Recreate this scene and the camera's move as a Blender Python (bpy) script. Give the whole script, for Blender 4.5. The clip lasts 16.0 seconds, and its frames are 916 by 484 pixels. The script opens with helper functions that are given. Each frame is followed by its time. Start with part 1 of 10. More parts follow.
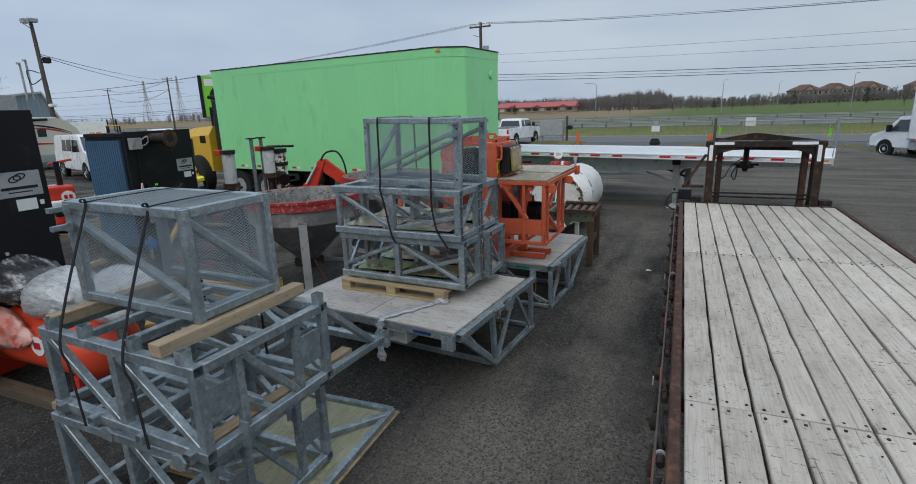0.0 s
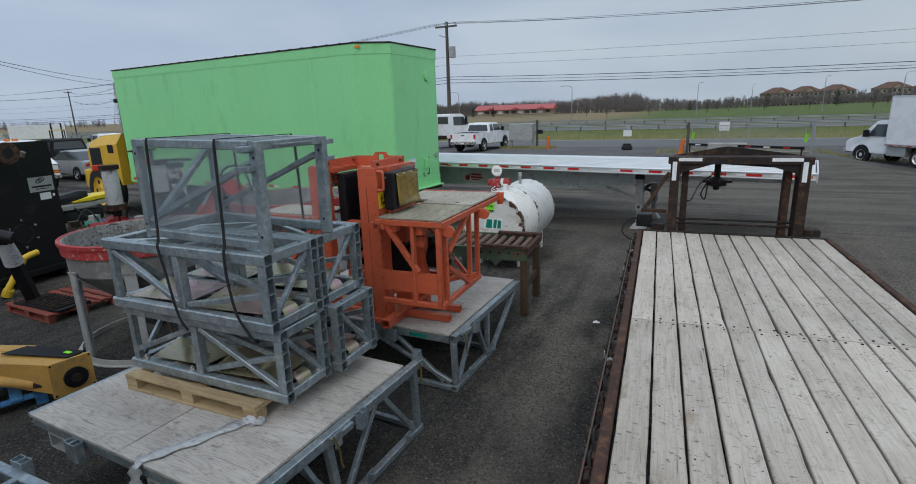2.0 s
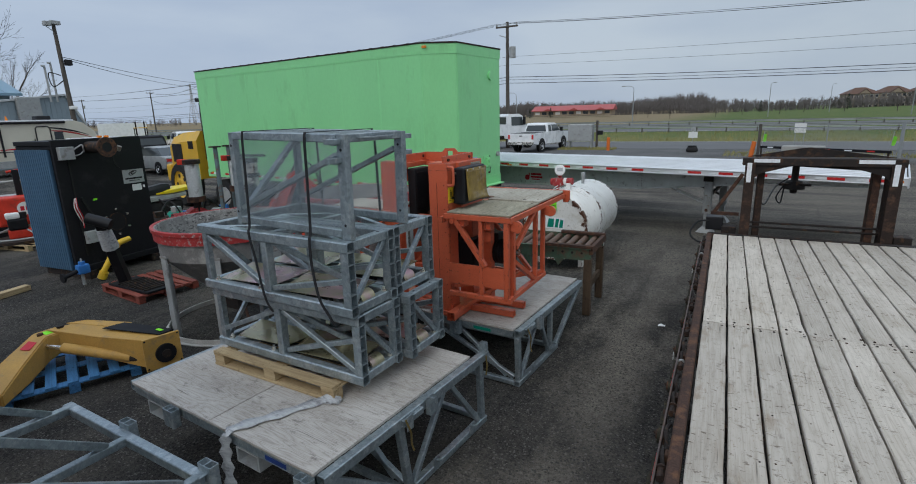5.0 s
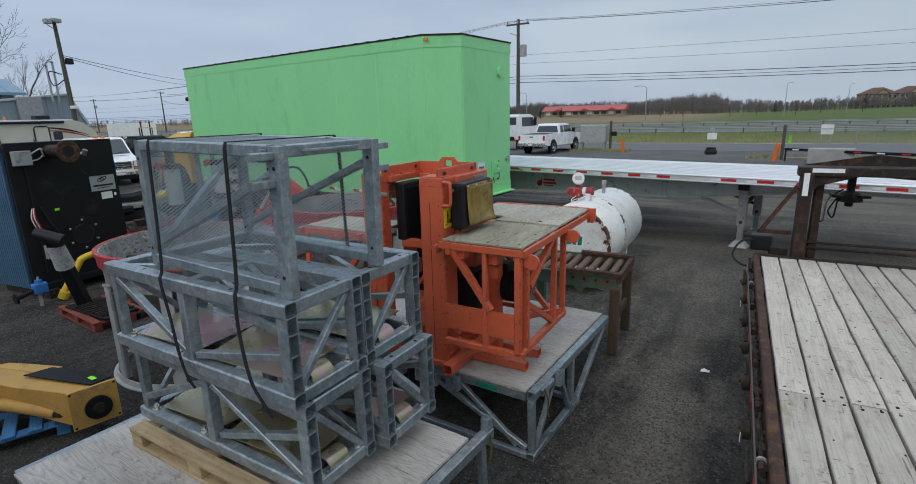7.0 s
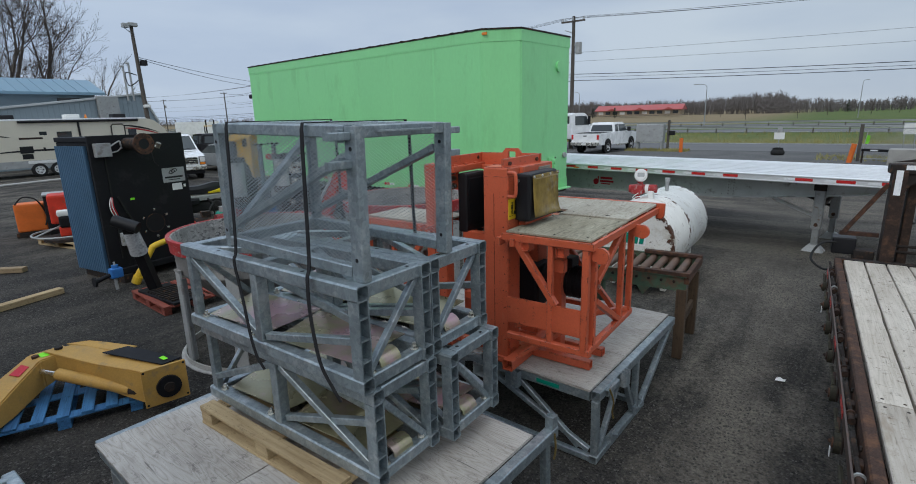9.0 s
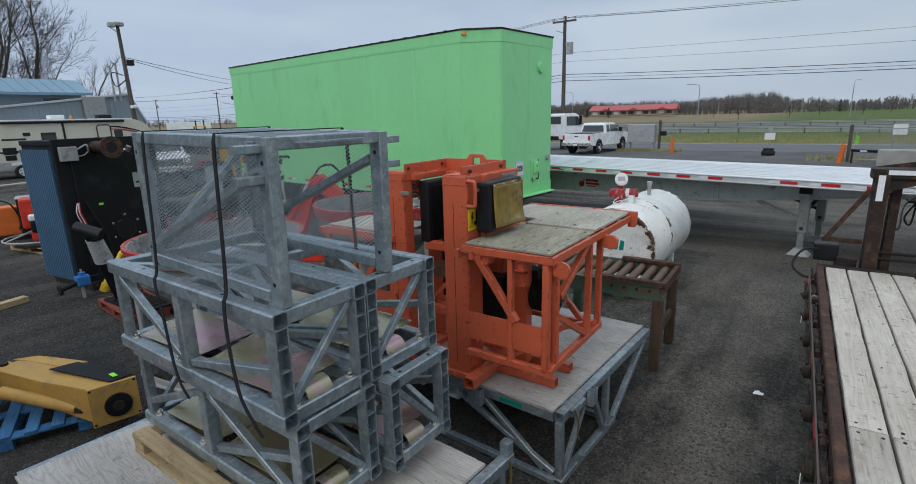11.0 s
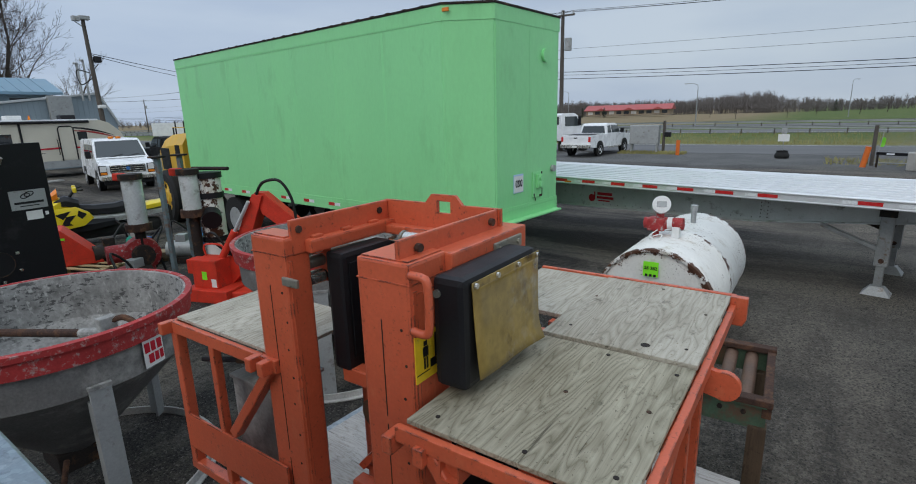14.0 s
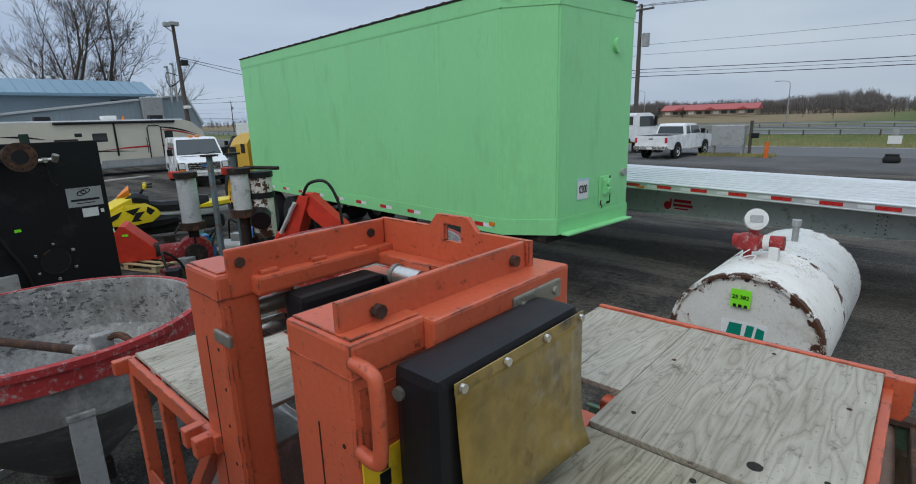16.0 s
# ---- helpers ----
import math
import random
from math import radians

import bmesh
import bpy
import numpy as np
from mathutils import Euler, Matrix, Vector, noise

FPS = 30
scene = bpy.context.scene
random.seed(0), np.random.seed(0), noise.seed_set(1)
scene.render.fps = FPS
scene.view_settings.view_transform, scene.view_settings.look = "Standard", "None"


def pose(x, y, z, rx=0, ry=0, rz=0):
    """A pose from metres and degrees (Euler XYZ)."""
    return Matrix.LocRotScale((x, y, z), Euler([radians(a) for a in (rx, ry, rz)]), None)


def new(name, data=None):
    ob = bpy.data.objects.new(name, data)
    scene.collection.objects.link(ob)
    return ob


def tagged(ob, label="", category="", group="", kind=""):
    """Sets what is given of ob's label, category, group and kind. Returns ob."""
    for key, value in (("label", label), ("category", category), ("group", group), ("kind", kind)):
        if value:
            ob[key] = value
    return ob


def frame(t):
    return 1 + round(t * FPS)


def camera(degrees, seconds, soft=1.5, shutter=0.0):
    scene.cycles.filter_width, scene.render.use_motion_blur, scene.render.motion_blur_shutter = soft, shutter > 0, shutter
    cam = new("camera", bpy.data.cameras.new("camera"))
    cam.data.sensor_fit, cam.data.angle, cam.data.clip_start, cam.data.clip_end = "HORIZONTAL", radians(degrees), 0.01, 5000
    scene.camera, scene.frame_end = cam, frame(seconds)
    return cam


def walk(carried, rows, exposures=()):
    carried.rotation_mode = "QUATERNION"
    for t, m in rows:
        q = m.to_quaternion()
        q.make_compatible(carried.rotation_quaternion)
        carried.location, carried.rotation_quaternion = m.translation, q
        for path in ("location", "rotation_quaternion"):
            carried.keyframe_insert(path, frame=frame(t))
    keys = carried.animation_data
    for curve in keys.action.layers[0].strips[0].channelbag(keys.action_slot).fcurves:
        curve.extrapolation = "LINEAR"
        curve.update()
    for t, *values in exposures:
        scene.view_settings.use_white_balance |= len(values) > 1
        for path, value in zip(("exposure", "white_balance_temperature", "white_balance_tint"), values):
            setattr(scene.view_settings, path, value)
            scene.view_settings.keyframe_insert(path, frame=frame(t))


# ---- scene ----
cam = camera(83.4, 16.0, soft=1.0)
METRES, EYE, TILT, LEAN, TURN = 8.0, 2.66, 0.0, 0.0, 25.3
ROWS = [
    (0.0, 0.0, 0.0, 0.0, -0.46, -14.33, 1.8),
    (0.5, 0.031, 0.067, 0.0, -0.88, -14.28, 1.83),
    (1.0, 0.0691, 0.1499, 0.0025, -1.39, -14.27, 1.87),
    (1.5, 0.1076, 0.2187, 0.0092, -1.94, -14.21, 1.82),
    (2.0, 0.1416, 0.2405, 0.0075, -2.57, -14.16, 1.79),
    (2.5, 0.1671, 0.2299, 0.0051, -3.44, -14.15, 1.72),
    (3.0, 0.1765, 0.2141, 0.0041, -4.46, -14.14, 1.63),
    (3.5, 0.169, 0.2024, 0.0043, -3.23, -14.08, 1.6),
    (4.0, 0.1545, 0.2035, 0.0039, 0.24, -13.98, 1.61),
    (4.5, 0.1376, 0.2107, 0.0038, 2.83, -13.93, 1.61),
    (4.7, 0.1311, 0.2158, 0.0038, 3.24, -13.93, 1.59),
    (6.8, 0.1221, 0.3615, 0.0045, 4.10, -13.89, 1.60),
    (7.0, 0.1256, 0.371, 0.0045, 4.6, -13.88, 1.53),
    (7.5, 0.1315, 0.3817, -0.0003, 7.34, -13.81, 1.49),
    (8.0, 0.1234, 0.3775, -0.0033, 9.35, -13.76, 1.44),
    (8.5, 0.1077, 0.3764, -0.0061, 9.79, -13.74, 1.47),
    (8.7, 0.1077, 0.3766, -0.006, 10.04, -13.75, 1.49),
    (11.0, 0.1384, 0.4103, -0.0015, 9.47, -13.78, 1.52),
    (11.5, 0.1435, 0.4376, -0.0024, 9.38, -13.81, 1.54),
    (12.0, 0.1434, 0.4805, -0.0014, 9.18, -13.84, 1.53),
    (12.5, 0.1366, 0.5312, 0.0022, 9.02, -13.84, 1.61),
    (13.0, 0.123, 0.5947, 0.0009, 8.82, -13.83, 1.56),
    (13.5, 0.1174, 0.6546, -0.0004, 8.8, -13.79, 1.56),
    (14.0, 0.1173, 0.6853, -0.0007, 8.91, -13.79, 1.58),
    (14.5, 0.1183, 0.7074, -0.0048, 9.16, -13.73, 1.6),
    (15.0, 0.1182, 0.7349, -0.0113, 10.02, -13.7, 1.61),
    (15.5, 0.1188, 0.7554, -0.0111, 11.82, -13.65, 1.65),
    (16.0, 0.1233, 0.7708, -0.0058, 16.48, -13.54, 1.61),
]
walk(cam, [(t, pose(0, 0, EYE, TILT, LEAN, TURN) @ pose(METRES * x, METRES * y, METRES * z, 90 + pitch, roll, yaw)) for t, x, y, z, yaw, pitch, roll in ROWS],
     [(0.0, 0.00), (2.0, -0.06), (4.5, -0.07), (8.0, 0.02), (11.5, 0.04), (13.5, 0.03), (16.0, -0.02)])

# ---- world and light: an even, bright overcast sky with a weak wide sun ----
world = bpy.data.worlds.new("overcast_sky")
scene.world = world
world.use_nodes = True
wn, wl = world.node_tree.nodes, world.node_tree.links
sky = wn.new("ShaderNodeTexSky")
sky.sky_type, sky.sun_disc = "NISHITA", False
sky.sun_elevation, sky.sun_rotation = radians(40), radians(195)
sky.air_density, sky.dust_density = 1.0, 2.0
coord = wn.new("ShaderNodeTexCoord")
place = wn.new("ShaderNodeMapping")
place.inputs["Scale"].default_value = (1.2, 1.2, 4.5)
clouds = wn.new("ShaderNodeTexNoise")
clouds.inputs["Scale"].default_value, clouds.inputs["Detail"].default_value, clouds.inputs["Roughness"].default_value = 1.6, 6, 0.5
tone = wn.new("ShaderNodeValToRGB")
tone.color_ramp.elements[0].position, tone.color_ramp.elements[0].color = 0.34, (4.75, 5.65, 7.05, 1)
tone.color_ramp.elements[1].position, tone.color_ramp.elements[1].color = 0.66, (6.25, 7.05, 7.95, 1)
cover = wn.new("ShaderNodeMix")
cover.data_type = "RGBA"
cover.inputs["Factor"].default_value = 0.9
wl.new(coord.outputs["Generated"], place.inputs["Vector"])
wl.new(place.outputs["Vector"], clouds.inputs["Vector"])
wl.new(clouds.outputs["Fac"], tone.inputs["Fac"])
# an overcast sky is brightest overhead
split = wn.new("ShaderNodeSeparateXYZ")
height = wn.new("ShaderNodeMapRange")
height.inputs["From Min"].default_value, height.inputs["From Max"].default_value = 0.25, 0.95
height.inputs["To Min"].default_value, height.inputs["To Max"].default_value = 1.0, 2.1
lift_tone = wn.new("ShaderNodeVectorMath")
lift_tone.operation = "SCALE"
wl.new(coord.outputs["Generated"], split.inputs["Vector"])
wl.new(split.outputs["Z"], height.inputs["Value"])
wl.new(tone.outputs["Color"], lift_tone.inputs[0])
wl.new(height.outputs["Result"], lift_tone.inputs["Scale"])
# the cloud is thicker and bluer towards the west, thinner and whiter towards the east
across = wn.new("ShaderNodeMapRange")
across.inputs["From Min"].default_value, across.inputs["From Max"].default_value = -0.95, 0.45
side_tint = wn.new("ShaderNodeMix")
side_tint.data_type = "RGBA"
side_tint.inputs["A"].default_value, side_tint.inputs["B"].default_value = (0.93, 0.99, 1.09, 1), (1.035, 1.03, 0.985, 1)
tinted = wn.new("ShaderNodeVectorMath")
tinted.operation = "MULTIPLY"
wl.new(split.outputs["X"], across.inputs["Value"])
wl.new(across.outputs["Result"], side_tint.inputs["Factor"])
wl.new(lift_tone.outputs["Vector"], tinted.inputs[0])
wl.new(side_tint.outputs["Result"], tinted.inputs[1])
wl.new(sky.outputs["Color"], cover.inputs["A"])
wl.new(tinted.outputs["Vector"], cover.inputs["B"])
wl.new(cover.outputs["Result"], wn["Background"].inputs["Color"])
wn["Background"].inputs["Strength"].default_value = 0.0865

sun_data = bpy.data.lights.new("sun", "SUN")
sun_data.energy, sun_data.angle, sun_data.color = 0.75, radians(32), (1.0, 0.94, 0.85)
sun = new("sun", sun_data)
sun.matrix_world = pose(0, 0, 30, 48, 0, 5)


# ---- materials ----
def surface(name, base, rough=0.6, metal=0.0, vary=0.15, scale=5.0, bump=0.15, fine=60.0, stain=None, amount=0.3, stain_scale=3.0,
            stretch=(1, 1, 1), rand=0.0, coat=0.0):
    """A painted, metal, wooden or earthen surface: broad tone changes, fine grain, stains and relief at real size."""
    m = bpy.data.materials.new(name)
    m.use_nodes = True
    n, l = m.node_tree.nodes, m.node_tree.links
    bsdf = n["Principled BSDF"]
    bsdf.inputs["Metallic"].default_value, bsdf.inputs["Coat Weight"].default_value = metal, coat
    bsdf.inputs["Specular IOR Level"].default_value = 0.5 if rough < 0.5 or metal else 0.3
    co = n.new("ShaderNodeTexCoord")
    mp = n.new("ShaderNodeMapping")
    mp.inputs["Scale"].default_value = stretch
    l.new(co.outputs["Object"], mp.inputs["Vector"])
    info = n.new("ShaderNodeObjectInfo")
    shift = n.new("ShaderNodeVectorMath")
    shift.operation = "MULTIPLY_ADD"
    shift.inputs[1].default_value = (17, 31, 23)
    l.new(info.outputs["Random"], shift.inputs[0])
    l.new(mp.outputs["Vector"], shift.inputs[2])
    at = shift.outputs["Vector"]

    def noise_at(s, detail, r=0.55):
        t = n.new("ShaderNodeTexNoise")
        t.inputs["Scale"].default_value, t.inputs["Detail"].default_value, t.inputs["Roughness"].default_value = s, detail, r
        l.new(at, t.inputs["Vector"])
        return t.outputs["Fac"]

    def scaled(fac, lo, hi, a=0.3, b=0.7):
        r = n.new("ShaderNodeMapRange")
        r.inputs["From Min"].default_value, r.inputs["From Max"].default_value = a, b
        r.inputs["To Min"].default_value, r.inputs["To Max"].default_value = lo, hi
        l.new(fac, r.inputs["Value"])
        return r.outputs["Result"]

    def times(a, b):
        t = n.new("ShaderNodeMath")
        t.operation = "MULTIPLY"
        l.new(a, t.inputs[0])
        l.new(b, t.inputs[1])
        return t.outputs["Value"]

    broad, grain = noise_at(scale, 4), noise_at(fine, 5)
    level = times(scaled(broad, 1 - vary, 1 + vary), scaled(grain, 1 - vary * 0.7, 1 + vary * 0.7))
    if rand:
        level = times(level, scaled(info.outputs["Random"], 1 - rand, 1 + rand, 0, 1))
    paint = n.new("ShaderNodeVectorMath")
    paint.operation = "SCALE"
    paint.inputs[0].default_value = base
    l.new(level, paint.inputs["Scale"])
    colour = paint.outputs["Vector"]
    rough_out = scaled(broad, max(rough - 0.08, 0.03), min(rough + 0.1, 1))
    if stain:
        spots = noise_at(stain_scale, 8, 0.68)
        edge = scaled(spots, 0, 1, 0.62 - 0.3 * amount, 0.72 - 0.2 * amount)
        mix = n.new("ShaderNodeMix")
        mix.data_type = "RGBA"
        l.new(edge, mix.inputs["Factor"])
        l.new(colour, mix.inputs["A"])
        mix.inputs["B"].default_value = (*stain, 1)
        colour = mix.outputs["Result"]
    l.new(colour, bsdf.inputs["Base Color"])
    l.new(rough_out, bsdf.inputs["Roughness"])
    if bump:
        b = n.new("ShaderNodeBump")
        b.inputs["Strength"].default_value, b.inputs["Distance"].default_value = bump, 0.01
        l.new(grain, b.inputs["Height"])
        l.new(b.outputs["Normal"], bsdf.inputs["Normal"])
    return m


def worn_edges(m, chip, radius=0.006):
    """Bare, rusty chips where edges of a painted part are knocked."""
    n, l = m.node_tree.nodes, m.node_tree.links
    bsdf = n["Principled BSDF"]
    bev = n.new("ShaderNodeBevel")
    bev.samples = 4
    bev.inputs["Radius"].default_value = radius
    geo = n.new("ShaderNodeNewGeometry")
    dot = n.new("ShaderNodeVectorMath")
    dot.operation = "DOT_PRODUCT"
    l.new(bev.outputs["Normal"], dot.inputs[0])
    l.new(geo.outputs["Normal"], dot.inputs[1])
    edge = n.new("ShaderNodeMapRange")
    edge.inputs["From Min"].default_value, edge.inputs["From Max"].default_value = 0.998, 0.955
    l.new(dot.outputs["Value"], edge.inputs["Value"])
    spot = n.new("ShaderNodeTexNoise")
    spot.inputs["Scale"].default_value, spot.inputs["Detail"].default_value = 14, 5
    l.new(n.new("ShaderNodeTexCoord").outputs["Object"], spot.inputs["Vector"])
    some = n.new("ShaderNodeMapRange")
    some.inputs["From Min"].default_value, some.inputs["From Max"].default_value = 0.49, 0.56
    l.new(spot.outputs["Fac"], some.inputs["Value"])
    both = n.new("ShaderNodeMath")
    both.operation = "MULTIPLY"
    l.new(edge.outputs["Result"], both.inputs[0])
    l.new(some.outputs["Result"], both.inputs[1])
    mix = n.new("ShaderNodeMix")
    mix.data_type = "RGBA"
    old = bsdf.inputs["Base Color"].links[0].from_socket
    l.new(both.outputs["Value"], mix.inputs["Factor"])
    l.new(old, mix.inputs["A"])
    mix.inputs["B"].default_value = (*chip, 1)
    l.new(mix.outputs["Result"], bsdf.inputs["Base Color"])
    return m


def specked(m, tint, fine=70.0, coarse=4.0, lo=0.60, hi=0.66, strength=0.85, coarse_lo=0.45, coarse_hi=0.62, stretch=(1, 1, 1)):
    """Small sharp flecks (rust pits, scrapes, splashes) that gather in patches."""
    n, l = m.node_tree.nodes, m.node_tree.links
    bsdf = n["Principled BSDF"]
    mp = n.new("ShaderNodeMapping")
    mp.inputs["Scale"].default_value = stretch
    l.new(n.new("ShaderNodeTexCoord").outputs["Object"], mp.inputs["Vector"])
    masks = []
    for scale, detail, a, b in ((fine, 4, lo, hi), (coarse, 5, coarse_lo, coarse_hi)):
        t = n.new("ShaderNodeTexNoise")
        t.inputs["Scale"].default_value, t.inputs["Detail"].default_value, t.inputs["Roughness"].default_value = scale, detail, 0.65
        l.new(mp.outputs["Vector"], t.inputs["Vector"])
        r = n.new("ShaderNodeMapRange")
        r.inputs["From Min"].default_value, r.inputs["From Max"].default_value = a, b
        l.new(t.outputs["Fac"], r.inputs["Value"])
        masks.append(r.outputs["Result"])
    both = n.new("ShaderNodeMath")
    both.operation = "MULTIPLY"
    l.new(masks[0], both.inputs[0])
    l.new(masks[1], both.inputs[1])
    part_of = n.new("ShaderNodeMath")
    part_of.operation = "MULTIPLY"
    part_of.inputs[1].default_value = strength
    l.new(both.outputs["Value"], part_of.inputs[0])
    mix = n.new("ShaderNodeMix")
    mix.data_type = "RGBA"
    l.new(part_of.outputs["Value"], mix.inputs["Factor"])
    l.new(bsdf.inputs["Base Color"].links[0].from_socket, mix.inputs["A"])
    mix.inputs["B"].default_value = (*tint, 1)
    l.new(mix.outputs["Result"], bsdf.inputs["Base Color"])
    return m


def dented(m, scale=1.3, depth=0.035):
    """Shallow buckles and dents in thin sheet metal, over the fine grain."""
    n, l = m.node_tree.nodes, m.node_tree.links
    bsdf = n["Principled BSDF"]
    t = n.new("ShaderNodeTexNoise")
    t.inputs["Scale"].default_value, t.inputs["Detail"].default_value, t.inputs["Roughness"].default_value = scale, 3, 0.6
    l.new(n.new("ShaderNodeTexCoord").outputs["Object"], t.inputs["Vector"])
    b = n.new("ShaderNodeBump")
    b.inputs["Strength"].default_value, b.inputs["Distance"].default_value = 0.5, depth
    l.new(t.outputs["Fac"], b.inputs["Height"])
    if bsdf.inputs["Normal"].links:
        l.new(bsdf.inputs["Normal"].links[0].from_socket, b.inputs["Normal"])
    l.new(b.outputs["Normal"], bsdf.inputs["Normal"])
    return m


def glass(name, tint=(0.02, 0.025, 0.03), rough=0.05):
    m = bpy.data.materials.new(name)
    m.use_nodes = True
    b = m.node_tree.nodes["Principled BSDF"]
    b.inputs["Base Color"].default_value, b.inputs["Roughness"].default_value = (*tint, 1), rough
    b.inputs["Specular IOR Level"].default_value = 0.6
    return m


def woodgrain(name, pale, dark, rough=0.85, along=1, rings=18.0, warp=2.5, rand=0.15, ply=False):
    """Weathered wood: fine fibres drawn out along one axis (0 x, 1 y, 2 z), growth rings, cracks, knots and grey bloom."""
    m = bpy.data.materials.new(name)
    m.use_nodes = True
    n, l = m.node_tree.nodes, m.node_tree.links
    bsdf = n["Principled BSDF"]
    bsdf.inputs["Roughness"].default_value = rough
    bsdf.inputs["Specular IOR Level"].default_value = 0.25
    co = n.new("ShaderNodeTexCoord")
    info = n.new("ShaderNodeObjectInfo")
    shift = n.new("ShaderNodeVectorMath")
    shift.operation = "MULTIPLY_ADD"
    shift.inputs[1].default_value = (13, 29, 7)
    l.new(info.outputs["Random"], shift.inputs[0])
    l.new(co.outputs["Object"], shift.inputs[2])
    src = shift.outputs["Vector"]

    def tex(across, lengthwise, detail=4, r=0.6):
        mp = n.new("ShaderNodeMapping")
        sc = [across, across, across]
        sc[along] = lengthwise
        mp.inputs["Scale"].default_value = sc
        l.new(src, mp.inputs["Vector"])
        t = n.new("ShaderNodeTexNoise")
        t.inputs["Scale"].default_value, t.inputs["Detail"].default_value, t.inputs["Roughness"].default_value = 1.0, detail, r
        l.new(mp.outputs["Vector"], t.inputs["Vector"])
        return t.outputs["Fac"]

    def rng(v, a, b, lo=0.0, hi=1.0):
        r = n.new("ShaderNodeMapRange")
        for k, x in zip(("From Min", "From Max", "To Min", "To Max"), (a, b, lo, hi)):
            r.inputs[k].default_value = x
        l.new(v, r.inputs["Value"])
        return r.outputs["Result"]

    def op(kind, a, b):
        t = n.new("ShaderNodeMath")
        t.operation = kind
        for k, x in enumerate((a, b)):
            if isinstance(x, (int, float)):
                t.inputs[k].default_value = x
            else:
                l.new(x, t.inputs[k])
        return t.outputs["Value"]

    def mix(f, a, b):
        t = n.new("ShaderNodeMix")
        t.data_type = "RGBA"
        l.new(f, t.inputs["Factor"])
        for k, x in (("A", a), ("B", b)):
            if isinstance(x, tuple):
                t.inputs[k].default_value = (*x, 1)
            else:
                l.new(x, t.inputs[k])
        return t.outputs["Result"]

    bend = tex(6.0 if ply else 9.0, 0.75 if ply else 0.45, 3, 0.5)
    ring = op("PINGPONG", op("MULTIPLY", bend, rings * warp * (3.2 if ply else 1.0)), 1.0)
    fibre = tex(160.0, 5.0, 5, 0.65)
    patch = tex(4.0, 1.6, 6, 0.62)
    tone = op("ADD", op("ADD", op("MULTIPLY", ring, 0.2 if ply else 0.16), op("MULTIPLY", fibre, 0.45)), op("MULTIPLY", patch, 0.85))
    colour = mix(rng(tone, 0.45, 1.0), dark, pale)
    line = rng(ring, 0.16, 0.0, 0.0, 0.30 if ply else 0.2)
    colour = mix(line, colour, tuple(x * 0.6 for x in dark))
    crack = tex(60.0, 2.2, 3, 0.5)
    colour = mix(rng(crack, 0.69, 0.73, 0.0, 0.7), colour, tuple(x * 0.35 for x in dark))
    grime = tex(14.0, 9.0, 8, 0.72)
    colour = mix(rng(grime, 0.575, 0.70, 0.0, 0.8), colour, tuple(x * 0.45 for x in dark))
    scratch = tex(11.0, 85.0, 4, 0.6)
    colour = mix(rng(scratch, 0.66, 0.72, 0.0, 0.6), colour, tuple(x * 0.5 for x in dark))
    specks = tex(120.0, 60.0, 3, 0.7)
    colour = mix(rng(specks, 0.63, 0.70, 0.0, 0.7), colour, tuple(x * 0.4 for x in dark))
    knots = n.new("ShaderNodeTexVoronoi")
    km = n.new("ShaderNodeMapping")
    ks = [5.0, 5.0, 5.0]
    ks[along] = 2.4
    km.inputs["Scale"].default_value = ks
    l.new(src, km.inputs["Vector"])
    l.new(km.outputs["Vector"], knots.inputs["Vector"])
    colour = mix(rng(knots.outputs["Distance"], 0.10, 0.05, 0.0, 0.55), colour, (dark[0] * 0.7, dark[1] * 0.55, dark[2] * 0.4))
    sc = n.new("ShaderNodeVectorMath")
    sc.operation = "SCALE"
    l.new(colour, sc.inputs[0])
    l.new(rng(info.outputs["Random"], 0.0, 1.0, 1 - rand, 1 + rand), sc.inputs["Scale"])
    l.new(sc.outputs["Vector"], bsdf.inputs["Base Color"])
    b = n.new("ShaderNodeBump")
    b.inputs["Strength"].default_value, b.inputs["Distance"].default_value = 0.55, 0.004
    l.new(op("SUBTRACT", op("ADD", fibre, op("MULTIPLY", ring, 0.3)), op("MULTIPLY", rng(crack, 0.66, 0.71), 0.8)), b.inputs["Height"])
    l.new(b.outputs["Normal"], bsdf.inputs["Normal"])
    return m


